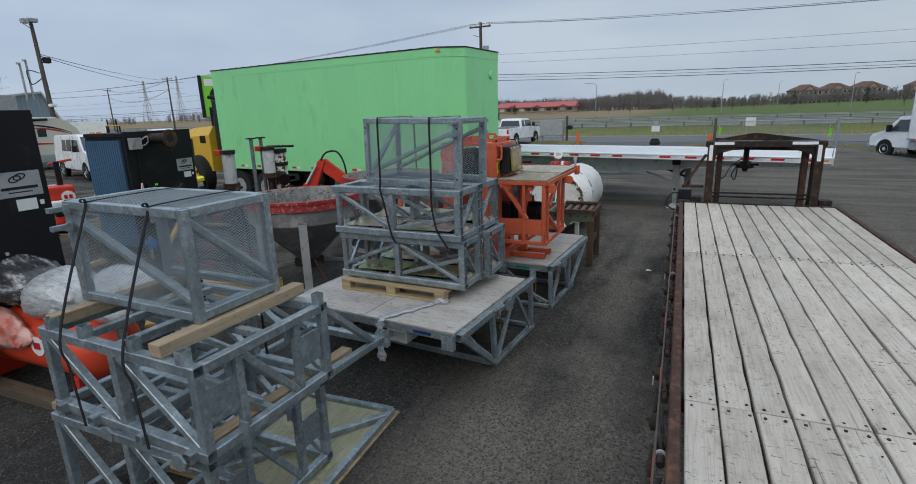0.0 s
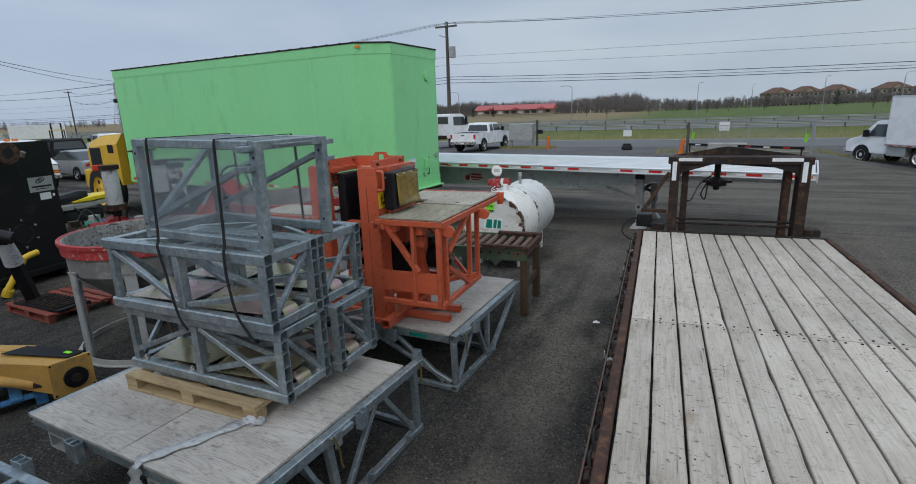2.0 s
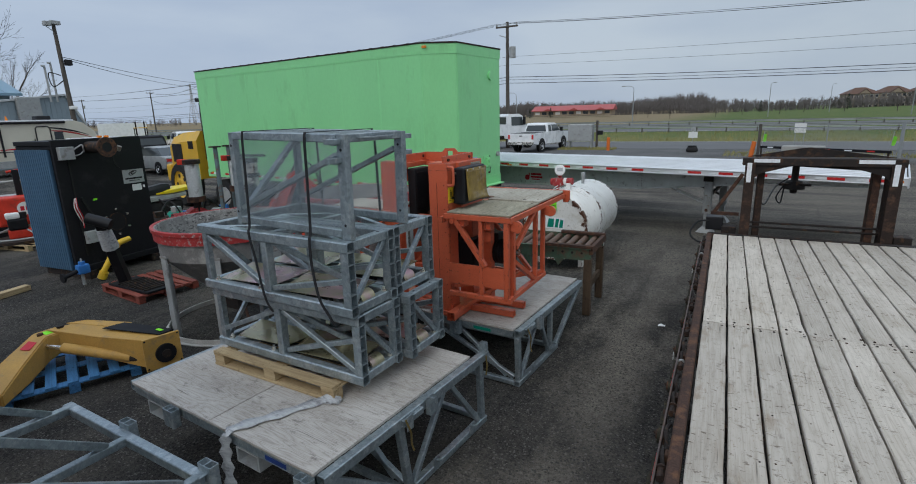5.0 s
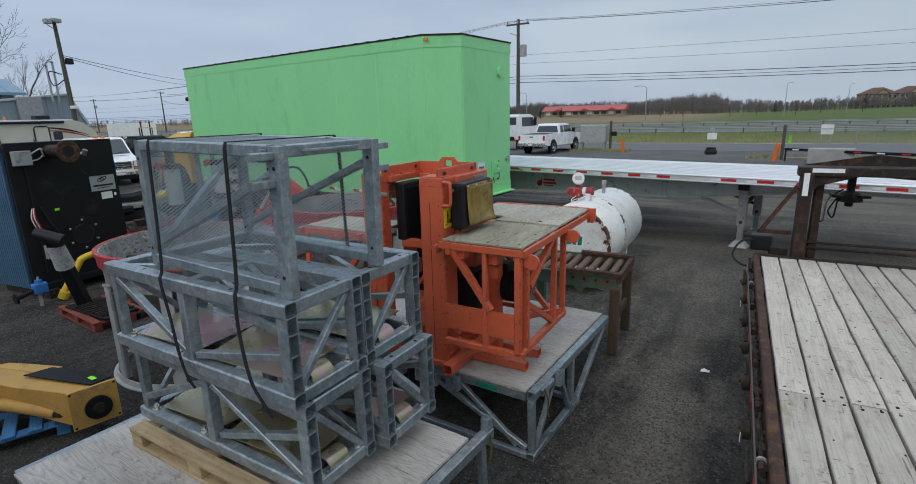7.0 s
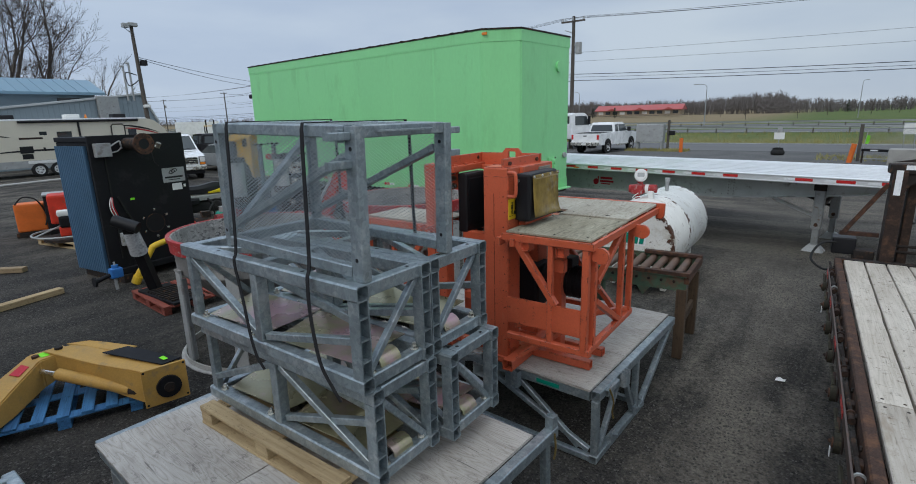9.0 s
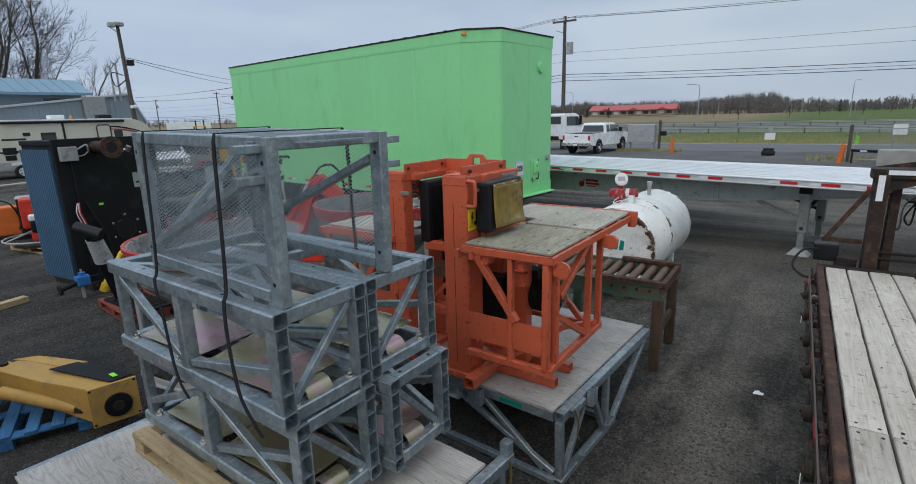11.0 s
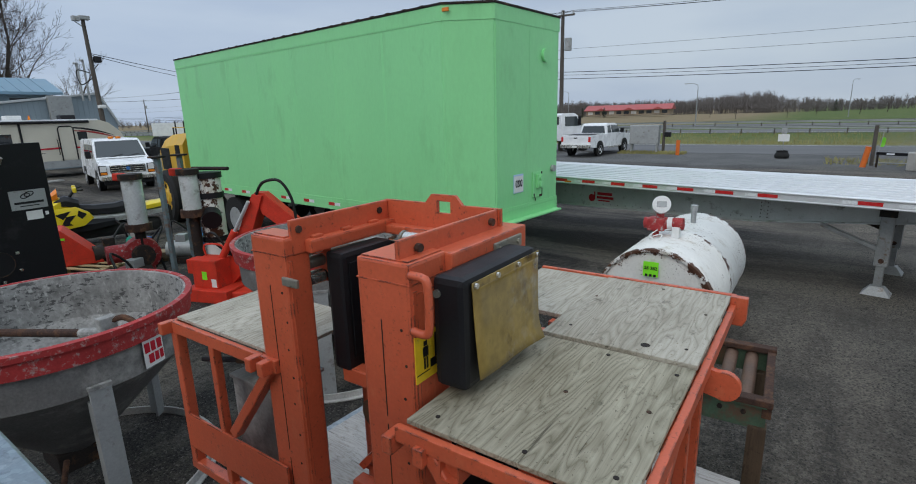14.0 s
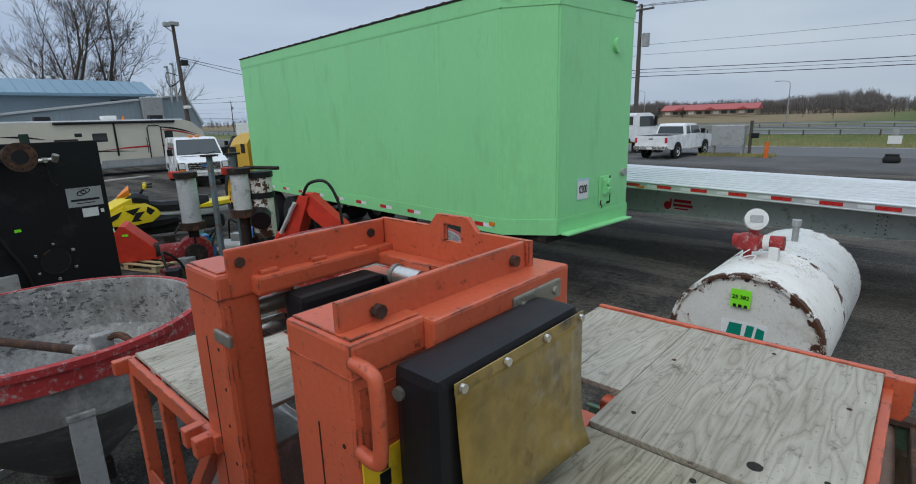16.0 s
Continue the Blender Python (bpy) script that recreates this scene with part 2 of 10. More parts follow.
def galvanised(name, base=(0.235, 0.275, 0.305), rough=0.48, metal=0.3):
    """Hot-dip galvanised steel: large pale crystals, drips and dull bloom."""
    m = surface(name, base, rough, metal, 0.12, 7, 0.06, 90, (0.42, 0.455, 0.47), 0.35, 9)
    n, l = m.node_tree.nodes, m.node_tree.links
    v = n.new("ShaderNodeTexVoronoi")
    v.inputs["Scale"].default_value = 42
    co = n.new("ShaderNodeTexCoord")
    l.new(co.outputs["Object"], v.inputs["Vector"])
    r = n.new("ShaderNodeMapRange")
    r.inputs["To Min"].default_value, r.inputs["To Max"].default_value = 0.80, 1.18
    l.new(v.outputs["Color"], r.inputs["Value"])
    bsdf = n["Principled BSDF"]
    old = bsdf.inputs["Base Color"].links[0].from_socket
    sc = n.new("ShaderNodeVectorMath")
    sc.operation = "SCALE"
    l.new(old, sc.inputs[0])
    l.new(r.outputs["Result"], sc.inputs["Scale"])
    l.new(sc.outputs["Vector"], bsdf.inputs["Base Color"])
    return m


GALV = galvanised("galvanised_steel", (0.275, 0.322, 0.345), 0.40, 0.6)
specked(GALV, (0.50, 0.53, 0.54), 26, 5, 0.56, 0.66, 0.55, 0.44, 0.60)
specked(GALV, (0.14, 0.16, 0.175), 40, 6, 0.58, 0.66, 0.5, 0.46, 0.60)
MESHM = surface("expanded_metal_galvanised", (0.36, 0.41, 0.435), 0.4, 0.6, 0.1, 8, 0)
PLY = woodgrain("weathered_plywood", (0.50, 0.47, 0.435), (0.29, 0.26, 0.23), 0.85, 0, 9, 1.6, 0.06, True)
PLY_PALE = woodgrain("pale_grey_plywood", (0.50, 0.465, 0.39), (0.255, 0.228, 0.175), 0.85, 1, 9, 1.6, 0.05, True)
PLY_DARK = woodgrain("grey_plywood", (0.42, 0.388, 0.295), (0.14, 0.122, 0.080), 0.8, 1, 9, 1.6, 0.05, True)
PLANK = woodgrain("bleached_deck_plank", (0.585, 0.53, 0.46), (0.385, 0.335, 0.275), 0.9, 1, 14, 1.5, 0.13)
specked(PLANK, (0.11, 0.08, 0.055), 34, 1.6, 0.61, 0.65, 0.8, 0.40, 0.56, (0.55, 1.3, 1))
specked(PLANK, (0.22, 0.15, 0.09), 5, 1.0, 0.56, 0.70, 0.5, 0.50, 0.62, (1.6, 0.6, 1))
PALLET = woodgrain("pale_pallet_wood", (0.52, 0.40, 0.235), (0.29, 0.20, 0.105), 0.8, 0, 10, 1.5, 0.12)
TIMBER = woodgrain("brown_timber", (0.40, 0.30, 0.19), (0.20, 0.14, 0.08), 0.85, 0, 10, 1.5, 0.1)
BEAM = woodgrain("weathered_beam", (0.46, 0.36, 0.25), (0.25, 0.18, 0.115), 0.85, 0, 10, 1.5, 0.1)
BLUE_WOOD = woodgrain("blue_painted_wood", (0.060, 0.20, 0.40), (0.025, 0.075, 0.17), 0.7, 0, 10, 1.5, 0.2)
RED_WOOD = woodgrain("red_painted_wood", (0.30, 0.075, 0.05), (0.12, 0.035, 0.026), 0.7, 0, 10, 1.5, 0.15)
ORANGE = worn_edges(surface("orange_machine_paint", (0.555, 0.107, 0.047), 0.36, 0, 0.09, 3, 0.04, 70, (0.12, 0.035, 0.02), 0.06, 26), (0.05, 0.022, 0.016), 0.008)
specked(ORANGE, (0.10, 0.03, 0.02), 85, 5, 0.62, 0.66, 0.8, 0.50, 0.62)
specked(ORANGE, (0.60, 0.17, 0.085), 22, 3, 0.56, 0.64, 0.45, 0.45, 0.60, (1, 1, 0.35))
RUST = surface("rusty_brown_steel", (0.055, 0.030, 0.022), 0.85, 0, 0.35, 6, 0.3, 80, (0.13, 0.062, 0.034), 0.45, 9)
RUST_MID = surface("dark_brown_rusty_steel", (0.030, 0.019, 0.015), 0.8, 0, 0.35, 6, 0.25, 80, (0.085, 0.045, 0.028), 0.4, 9)
RUST_DARK = surface("dark_rusty_steel", (0.022, 0.017, 0.015), 0.75, 0, 0.35, 6, 0.25, 80, (0.10, 0.05, 0.025), 0.3, 9)
GREEN = dented(surface("mint_green_trailer_paint", (0.275, 0.73, 0.315), 0.38, 0, 0.035, 1.1, 0.03, 25, (0.24, 0.64, 0.27), 0.2, 1.6, (1, 1, 0.35)))
ALU = surface("aluminium", (0.72, 0.73, 0.74), 0.38, 0.55, 0.08, 2, 0.03, 60)
LEG_STEEL = surface("dull_galvanised_leg", (0.30, 0.31, 0.31), 0.5, 0.3, 0.15, 5, 0.05, 60, (0.16, 0.09, 0.05), 0.12, 7)
STEEL = surface("grey_painted_steel", (0.36, 0.37, 0.37), 0.5, 0.2, 0.12, 4, 0.05, 60, (0.22, 0.2, 0.18), 0.2, 6)
BLACK = surface("black_enamel", (0.005, 0.005, 0.007), 0.62, 0, 0.3, 2, 0.02, 60, (0.016, 0.016, 0.018), 0.2, 3)
BLACK_PLASTIC = surface("black_plastic", (0.010, 0.010, 0.012), 0.5, 0, 0.2, 5, 0.05, 120)
RUBBER = surface("tyre_rubber", (0.02, 0.02, 0.02), 0.85, 0, 0.3, 6, 0.2, 60)
BLUE_PANEL = surface("blue_corrugated_steel", (0.075, 0.155, 0.25), 0.45, 0.1, 0.1, 2, 0.03, 60)
WHITE = surface("white_vehicle_paint", (0.82, 0.83, 0.84), 0.28, 0, 0.04, 2, 0, 60, coat=0.3)
WHITE_TANK = surface("rusting_white_tank_paint", (0.74, 0.73, 0.69), 0.5, 0, 0.07, 3, 0.08, 50, (0.50, 0.46, 0.38), 0.25, 4.0)
specked(WHITE_TANK, (0.10, 0.045, 0.025), 60, 3.0, 0.60, 0.63, 0.9, 0.48, 0.58, (1, 0.6, 1))
specked(WHITE_TANK, (0.36, 0.27, 0.18), 14, 2.5, 0.54, 0.66, 0.35, 0.50, 0.64, (1, 1, 0.3))
worn_edges(WHITE_TANK, (0.10, 0.04, 0.02), 0.03)


def rust_bands(m, tint, radius, rings):
    """Rust that eats in from the rim of a tank's end and along its welded seams (y along the tank)."""
    n, l = m.node_tree.nodes, m.node_tree.links
    bsdf = n["Principled BSDF"]

    def calc(kind, a, b=0.0):
        t = n.new("ShaderNodeMath")
        t.operation = kind
        for k, x in enumerate((a, b)):
            if isinstance(x, float):
                t.inputs[k].default_value = x
            else:
                l.new(x, t.inputs[k])
        return t.outputs["Value"]

    def span(v, a, b):
        r = n.new("ShaderNodeMapRange")
        r.inputs["From Min"].default_value, r.inputs["From Max"].default_value = a, b
        l.new(v, r.inputs["Value"])
        return r.outputs["Result"]

    co = n.new("ShaderNodeTexCoord").outputs["Object"]
    sp = n.new("ShaderNodeSeparateXYZ")
    l.new(co, sp.inputs["Vector"])
    far = calc("SQRT", calc("ADD", calc("MULTIPLY", sp.outputs["X"], sp.outputs["X"]), calc("MULTIPLY", sp.outputs["Z"], sp.outputs["Z"])))
    near_rim = calc("MULTIPLY", span(far, radius - 0.16, radius - 0.01), span(sp.outputs["Y"], 0.10, 0.0))
    for y, w in rings:
        near_rim = calc("MAXIMUM", near_rim, span(calc("ABSOLUTE", calc("SUBTRACT", sp.outputs["Y"], y)), w, 0.0))
    patch = n.new("ShaderNodeTexNoise")
    patch.inputs["Scale"].default_value, patch.inputs["Detail"].default_value, patch.inputs["Roughness"].default_value = 6.5, 8, 0.72
    l.new(co, patch.inputs["Vector"])
    mask = span(calc("ADD", patch.outputs["Fac"], calc("MULTIPLY", near_rim, 0.19)), 0.655, 0.685)
    mix = n.new("ShaderNodeMix")
    mix.data_type = "RGBA"
    l.new(mask, mix.inputs["Factor"])
    l.new(bsdf.inputs["Base Color"].links[0].from_socket, mix.inputs["A"])
    mix.inputs["B"].default_value = (*tint, 1)
    l.new(mix.outputs["Result"], bsdf.inputs["Base Color"])


rust_bands(WHITE_TANK, (0.085, 0.038, 0.022), 0.58, ((0.92, 0.16), (2.1, 0.12)))
CREAM = surface("cream_caravan_siding", (0.62, 0.58, 0.48), 0.4, 0, 0.04, 1, 0, 30)
RED = surface("red_machine_paint", (0.58, 0.040, 0.020), 0.55, 0, 0.15, 5, 0.05, 60, (0.25, 0.05, 0.03), 0.15, 8)
RED_WORN = surface("chipped_red_paint", (0.36, 0.035, 0.035), 0.6, 0, 0.2, 5, 0.15, 60, (0.36, 0.34, 0.32), 0.25, 20)
YELLOW = surface("ochre_yellow_paint", (0.45, 0.265, 0.070), 0.55, 0, 0.12, 4, 0.06, 60, (0.30, 0.20, 0.09), 0.2, 7)
CAT_YELLOW = surface("loader_yellow_paint", (0.66, 0.39, 0.03), 0.42, 0, 0.08, 3, 0.03, 60)
SNOW_YELLOW = surface("snowmobile_yellow_plastic", (0.80, 0.60, 0.02), 0.3, 0, 0.06, 3, 0, 60, coat=0.3)
HOPPER_GREY = surface("cement_stained_grey_steel", (0.19, 0.185, 0.18), 0.6, 0.15, 0.25, 4, 0.15, 60, (0.36, 0.35, 0.33), 0.3, 4)
HOPPER_IN = surface("cement_crust", (0.27, 0.265, 0.255), 0.9, 0, 0.3, 4, 0.5, 30, (0.14, 0.135, 0.13), 0.3, 3)
specked(HOPPER_IN, (0.05, 0.05, 0.05), 16, 3, 0.54, 0.57, 0.8, 0.47, 0.56, (1, 1, 2.2))
specked(HOPPER_IN, (0.45, 0.44, 0.42), 24, 4, 0.58, 0.62, 0.7, 0.48, 0.58, (1, 1, 0.5))
ZINC = surface("yellow_chromated_zinc", (0.36, 0.33, 0.20), 0.28, 0.6, 0.12, 3, 0.02, 60, (0.50, 0.32, 0.36), 0.45, 2.2)
CHROME = surface("bright_steel", (0.66, 0.64, 0.58), 0.25, 0.9, 0.1, 8, 0.02, 60)
GLASS = glass("dark_glass")
WINDSCREEN = glass("vehicle_window", (0.05, 0.06, 0.065), 0.04)
STRAP = surface("black_strap_webbing", (0.016, 0.016, 0.018), 0.8, 0, 0.2, 20, 0.1, 200)
HOSE = surface("black_hose", (0.014, 0.014, 0.014), 0.55, 0, 0.2, 20, 0.1, 100)
YELLOWED = specked(surface("yellowed_clear_sheet", (0.27, 0.185, 0.05), 0.12, 0, 0.25, 3.5, 0.03, 20, (0.055, 0.035, 0.02), 0.22, 5), (0.36, 0.31, 0.22), 18, 3, 0.48, 0.66, 0.6, 0.44, 0.60)
specked(YELLOWED, (0.05, 0.028, 0.012), 6, 2.2, 0.48, 0.66, 0.75, 0.46, 0.60)
DULL_STEEL = surface("dull_zinc_steel", (0.30, 0.29, 0.245), 0.42, 0.7, 0.15, 10, 0.05, 60, (0.12, 0.09, 0.06), 0.15, 20)
PAPER = surface("white_label", (0.75, 0.75, 0.73), 0.5, 0, 0.04, 10, 0)
LABEL_BLUE = surface("pale_blue_label", (0.45, 0.62, 0.80), 0.5, 0, 0.03, 10, 0)
TAG_GREEN = surface("fluorescent_green_tag", (0.25, 0.85, 0.03), 0.6, 0, 0.05, 10, 0)
INK = surface("black_print", (0.01, 0.01, 0.012), 0.5, 0, 0.05, 10, 0)
INK_RED = surface("red_print", (0.50, 0.015, 0.03), 0.5, 0, 0.05, 10, 0)
INK_GREEN = surface("green_print", (0.0, 0.22, 0.15), 0.5, 0, 0.05, 10, 0)
TAPE_RED = surface("red_reflective_tape", (0.55, 0.02, 0.02), 0.3, 0, 0.05, 30, 0)
TAPE_WHITE = surface("white_reflective_tape", (0.78, 0.80, 0.82), 0.3, 0, 0.05, 30, 0)
AMBER = surface("amber_lens", (0.75, 0.22, 0.02), 0.15, 0, 0.05, 10, 0)
SIGN_YELLOW = surface("yellow_sticker", (0.80, 0.52, 0.02), 0.45, 0, 0.08, 10, 0, 60, (0.45, 0.3, 0.05), 0.15, 20)
LIME = surface("lime_green_sign", (0.20, 0.62, 0.04), 0.45, 0, 0.03, 2, 0)
GREEN_RAIL = surface("worn_green_steel", (0.07, 0.12, 0.075), 0.6, 0.1, 0.25, 6, 0.15, 60, (0.13, 0.08, 0.05), 0.35, 8)
BROWN_ROLLER = surface("rusty_roller", (0.13, 0.075, 0.05), 0.6, 0.2, 0.25, 8, 0.1, 60)
OLD_BEAM = woodgrain("dark_weathered_beam", (0.15, 0.115, 0.08), (0.06, 0.045, 0.032), 0.9, 0, 10, 1.5, 0.1)
COLUMN = surface("cloudy_acrylic", (0.56, 0.58, 0.58), 0.15, 0, 0.12, 4, 0.05, 30, (0.24, 0.23, 0.21), 0.22, 5)
DARKWOOD = woodgrain("oiled_dark_timber", (0.12, 0.08, 0.05), (0.045, 0.03, 0.02), 0.8, 2, 10, 1.5, 0.1)
SIDING = surface("blue_grey_metal_siding", (0.27, 0.33, 0.37), 0.5, 0.1, 0.06, 0.6, 0, 20)
ROOF_BLUE = surface("blue_metal_roof", (0.19, 0.30, 0.38), 0.45, 0.1, 0.06, 0.6, 0, 20)
ROOF_RED = surface("red_metal_roof", (0.40, 0.085, 0.08), 0.5, 0, 0.08, 0.5, 0, 10)
ROOF_BROWN = surface("brown_shingle_roof", (0.13, 0.075, 0.055), 0.8, 0, 0.15, 0.8, 0, 10)
BRICK = surface("beige_brick_wall", (0.33, 0.27, 0.20), 0.85, 0, 0.12, 0.6, 0, 10)
POLE_WOOD = surface("grey_weathered_pole", (0.095, 0.083, 0.072), 0.9, 0, 0.25, 4, 0.2, 40, stretch=(3, 3, 0.3))
CONCRETE = surface("grey_concrete", (0.34, 0.33, 0.31), 0.9, 0, 0.15, 2, 0.15, 40)
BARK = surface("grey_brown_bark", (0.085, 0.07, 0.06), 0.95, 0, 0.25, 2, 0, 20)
# bark again, paled and greyed: the air's haze is put into the colour
HAZED_BARK = surface("haze_paled_grey_brown_twigs", (0.15, 0.135, 0.128), 0.95, 0, 0.2, 0.5, 0, 20)
GREY_WEB = surface("dull_grey_beam", (0.56, 0.575, 0.57), 0.5, 0.15, 0.1, 3, 0.03, 60, (0.26, 0.25, 0.23), 0.2, 5)
EVERGREEN = surface("dark_evergreen", (0.018, 0.035, 0.018), 0.9, 0, 0.35, 2, 0, 20)
WIRE = surface("black_cable", (0.012, 0.012, 0.013), 0.7, 0, 0.05, 2, 0)
GALV_FAR = surface("dull_galvanised_rail", (0.30, 0.315, 0.32), 0.55, 0.3, 0.06, 1, 0, 10)
PLASTIC_ORANGE = surface("orange_bollard_paint", (0.70, 0.16, 0.03), 0.55, 0, 0.1, 5, 0)
CLEAR_WRAP = surface("milky_plastic_wrap", (0.46, 0.47, 0.48), 0.22, 0, 0.25, 4, 0.6, 10, (0.20, 0.20, 0.21), 0.40, 4, stretch=(0.8, 3.5, 3.5))
PINK_WRAP = surface("wrap_over_red", (0.60, 0.33, 0.28), 0.3, 0, 0.2, 6, 0.5, 14, (0.55, 0.10, 0.07), 0.4, 4)
NAVY = surface("navy_print", (0.012, 0.035, 0.16), 0.5, 0, 0.2, 12, 0.0)
BLUE_BITS = surface("blue_machine_paint", (0.03, 0.16, 0.45), 0.45, 0, 0.15, 6, 0.05)
PIPE_YELLOW = surface("yellow_gas_pipe", (0.72, 0.46, 0.03), 0.45, 0, 0.1, 6, 0.03)


# ---- mesh tools ----
def thing(name, m, label, category, group="", kind=""):
    ob = new(name)
    ob.empty_display_size = 0.1
    ob.matrix_world = m
    return tagged(ob, label, category, group, kind)


def part(name, bm, material, parent=None, label="", smooth=False):
    me = bpy.data.meshes.new(name)
    bmesh.ops.recalc_face_normals(bm, faces=bm.faces)
    bm.to_mesh(me)
    bm.free()
    me.materials.append(material)
    if smooth:
        me.shade_smooth()
        me.set_sharp_from_angle(angle=radians(38))
    ob = new(name, me)
    if parent:
        ob.parent = parent
    if label:
        ob["label"] = label
    return ob


def solo(name, bm, material, m, label, category, group="", kind="", smooth=False):
    ob = part(name, bm, material, None, "", smooth)
    ob.matrix_world = m
    return tagged(ob, label, category, group, kind)


def quads(bm, rings, closed=True, caps=True):
    """Skin over rings of points, each ring as long as the others."""
    vs = [[bm.verts.new(p) for p in r] for r in rings]
    k = len(vs[0])
    for a, b in zip(vs, vs[1:]):
        for i in range(k if closed else k - 1):
            j = (i + 1) % k
            bm.faces.new((a[i], a[j], b[j], b[i]))
    if caps:
        bm.faces.new(vs[0][::-1])
        bm.faces.new(vs[-1])
    return vs


def box(bm, lo, hi, bevel=0.0):
    (x0, y0, z0), (x1, y1, z1) = lo, hi
    t = bmesh.new() if bevel else bm
    quads(t, [[(x0, y0, z0), (x1, y0, z0), (x1, y1, z0), (x0, y1, z0)], [(x0, y0, z1), (x1, y0, z1), (x1, y1, z1), (x0, y1, z1)]])
    if bevel:
        bmesh.ops.bevel(t, geom=t.edges[:], offset=bevel, segments=2, affect="EDGES", profile=0.6)
        join(bm, t)
    return bm


def join(bm, other, m=None):
    made = {}
    for v in other.verts:
        made[v] = bm.verts.new(m @ v.co if m else v.co)
    for f in other.faces:
        try:
            bm.faces.new([made[v] for v in f.verts])
        except ValueError:
            pass
    other.free()
    return bm


def basis(a, b, up=(0, 0, 1)):
    a, b = Vector(a), Vector(b)
    w = (b - a).normalized()
    up = Vector(up)
    if abs(w.dot(up)) > 0.98:
        up = Vector((0, 1, 0))
    u = w.cross(up).normalized()
    return a, b, u, u.cross(w).normalized(), w


def beam(bm, a, b, w=0.06, h=None, up=(0, 0, 1), hollow=False, ch=0.09):
    """A square tube with rounded corners; its ends are open when hollow."""
    h = h or w
    a, b, u, v, d = basis(a, b, up)
    c = min(w, h) * ch

    def ring(p, s):
        ww, hh = w / 2 * s, h / 2 * s
        pts = [(ww - c, -hh), (ww, -hh + c), (ww, hh - c), (ww - c, hh), (-ww + c, hh), (-ww, hh - c), (-ww, -hh + c), (-ww + c, -hh)]
        return [p + u * x + v * y for x, y in pts]

    rings = [ring(a, 1), ring(b, 1)]
    if hollow:
        deep = min(0.08, (b - a).length * 0.3)
        rings = [ring(a + d * deep, 0.87), ring(a, 0.87)] + rings + [ring(b, 0.87), ring(b - d * deep, 0.87)]
    quads(bm, rings)
    return bm


def rod(bm, a, b, r=0.02, r2=None, seg=12, caps=True):
    a, b, u, v, _ = basis(a, b)
    r2 = r if r2 is None else r2
    ring = [(math.cos(2 * math.pi * i / seg), math.sin(2 * math.pi * i / seg)) for i in range(seg)]
    quads(bm, [[a + (u * x + v * y) * r for x, y in ring], [b + (u * x + v * y) * r2 for x, y in ring]], True, caps)
    return bm


def lathe(bm, profile, seg=32, m=None, caps=False):
    """Turn a profile of (radius, height) about z."""
    m = m or Matrix()
    rings = [[m @ Vector((r * math.cos(2 * math.pi * i / seg), r * math.sin(2 * math.pi * i / seg), z)) for i in range(seg)] for r, z in profile]
    quads(bm, rings, True, caps)
    return bm


def slab(bm, outline, lo, hi, plane="xz", bevel=0.0):
    """A flat outline given thickness. plane xz: thickness along y; yz: along x; xy: along z."""
    def p(u, v, w):
        return {"xz": (u, w, v), "yz": (w, u, v), "xy": (u, v, w)}[plane]
    t = bmesh.new() if bevel else bm
    quads(t, [[p(u, v, lo) for u, v in outline], [p(u, v, hi) for u, v in outline]])
    if bevel:
        bmesh.ops.bevel(t, geom=t.edges[:], offset=bevel, segments=2, affect="EDGES", profile=0.6)
        join(bm, t)
    return bm


def pipe(bm, pts, r=0.02, seg=8):
    """A round bar or hose that follows a line of points."""
    pts = [Vector(p) for p in pts]
    rings = []
    u = None
    for i, p in enumerate(pts):
        d = (pts[min(i + 1, len(pts) - 1)] - pts[max(i - 1, 0)]).normalized()
        if u is None:
            u = d.orthogonal().normalized()
        u = (u - d * u.dot(d)).normalized()
        v = d.cross(u)
        rings.append([p + (u * math.cos(2 * math.pi * k / seg) + v * math.sin(2 * math.pi * k / seg)) * r for k in range(seg)])
    quads(bm, rings)
    return bm


def arc(pts, n=8):
    """A smooth line through a few points."""
    pts = [Vector(p) for p in pts]
    out = []
    for i in range(len(pts) - 1):
        p0, p1, p2, p3 = pts[max(i - 1, 0)], pts[i], pts[i + 1], pts[min(i + 2, len(pts) - 1)]
        for k in range(n):
            t = k / n
            out.append(0.5 * (2 * p1 + (p2 - p0) * t + (2 * p0 - 5 * p1 + 4 * p2 - p3) * t * t + (3 * p1 - p0 - 3 * p2 + p3) * t ** 3))
    return out + [pts[-1]]


def B(*args, **kw):
    return beam(bmesh.new(), *args, **kw)


def BX(lo, hi, bevel=0.0):
    return box(bmesh.new(), lo, hi, bevel)


def R(*args, **kw):
    return rod(bmesh.new(), *args, **kw)


def P(*args, **kw):
    return pipe(bmesh.new(), *args, **kw)


def raw(name, verts, faces, material, parent=None, label=""):
    me = bpy.data.meshes.new(name)
    me.from_pydata(verts, [], faces)
    me.materials.append(material)
    ob = new(name, me)
    if parent:
        ob.parent = parent
    if label:
        ob["label"] = label
    return ob


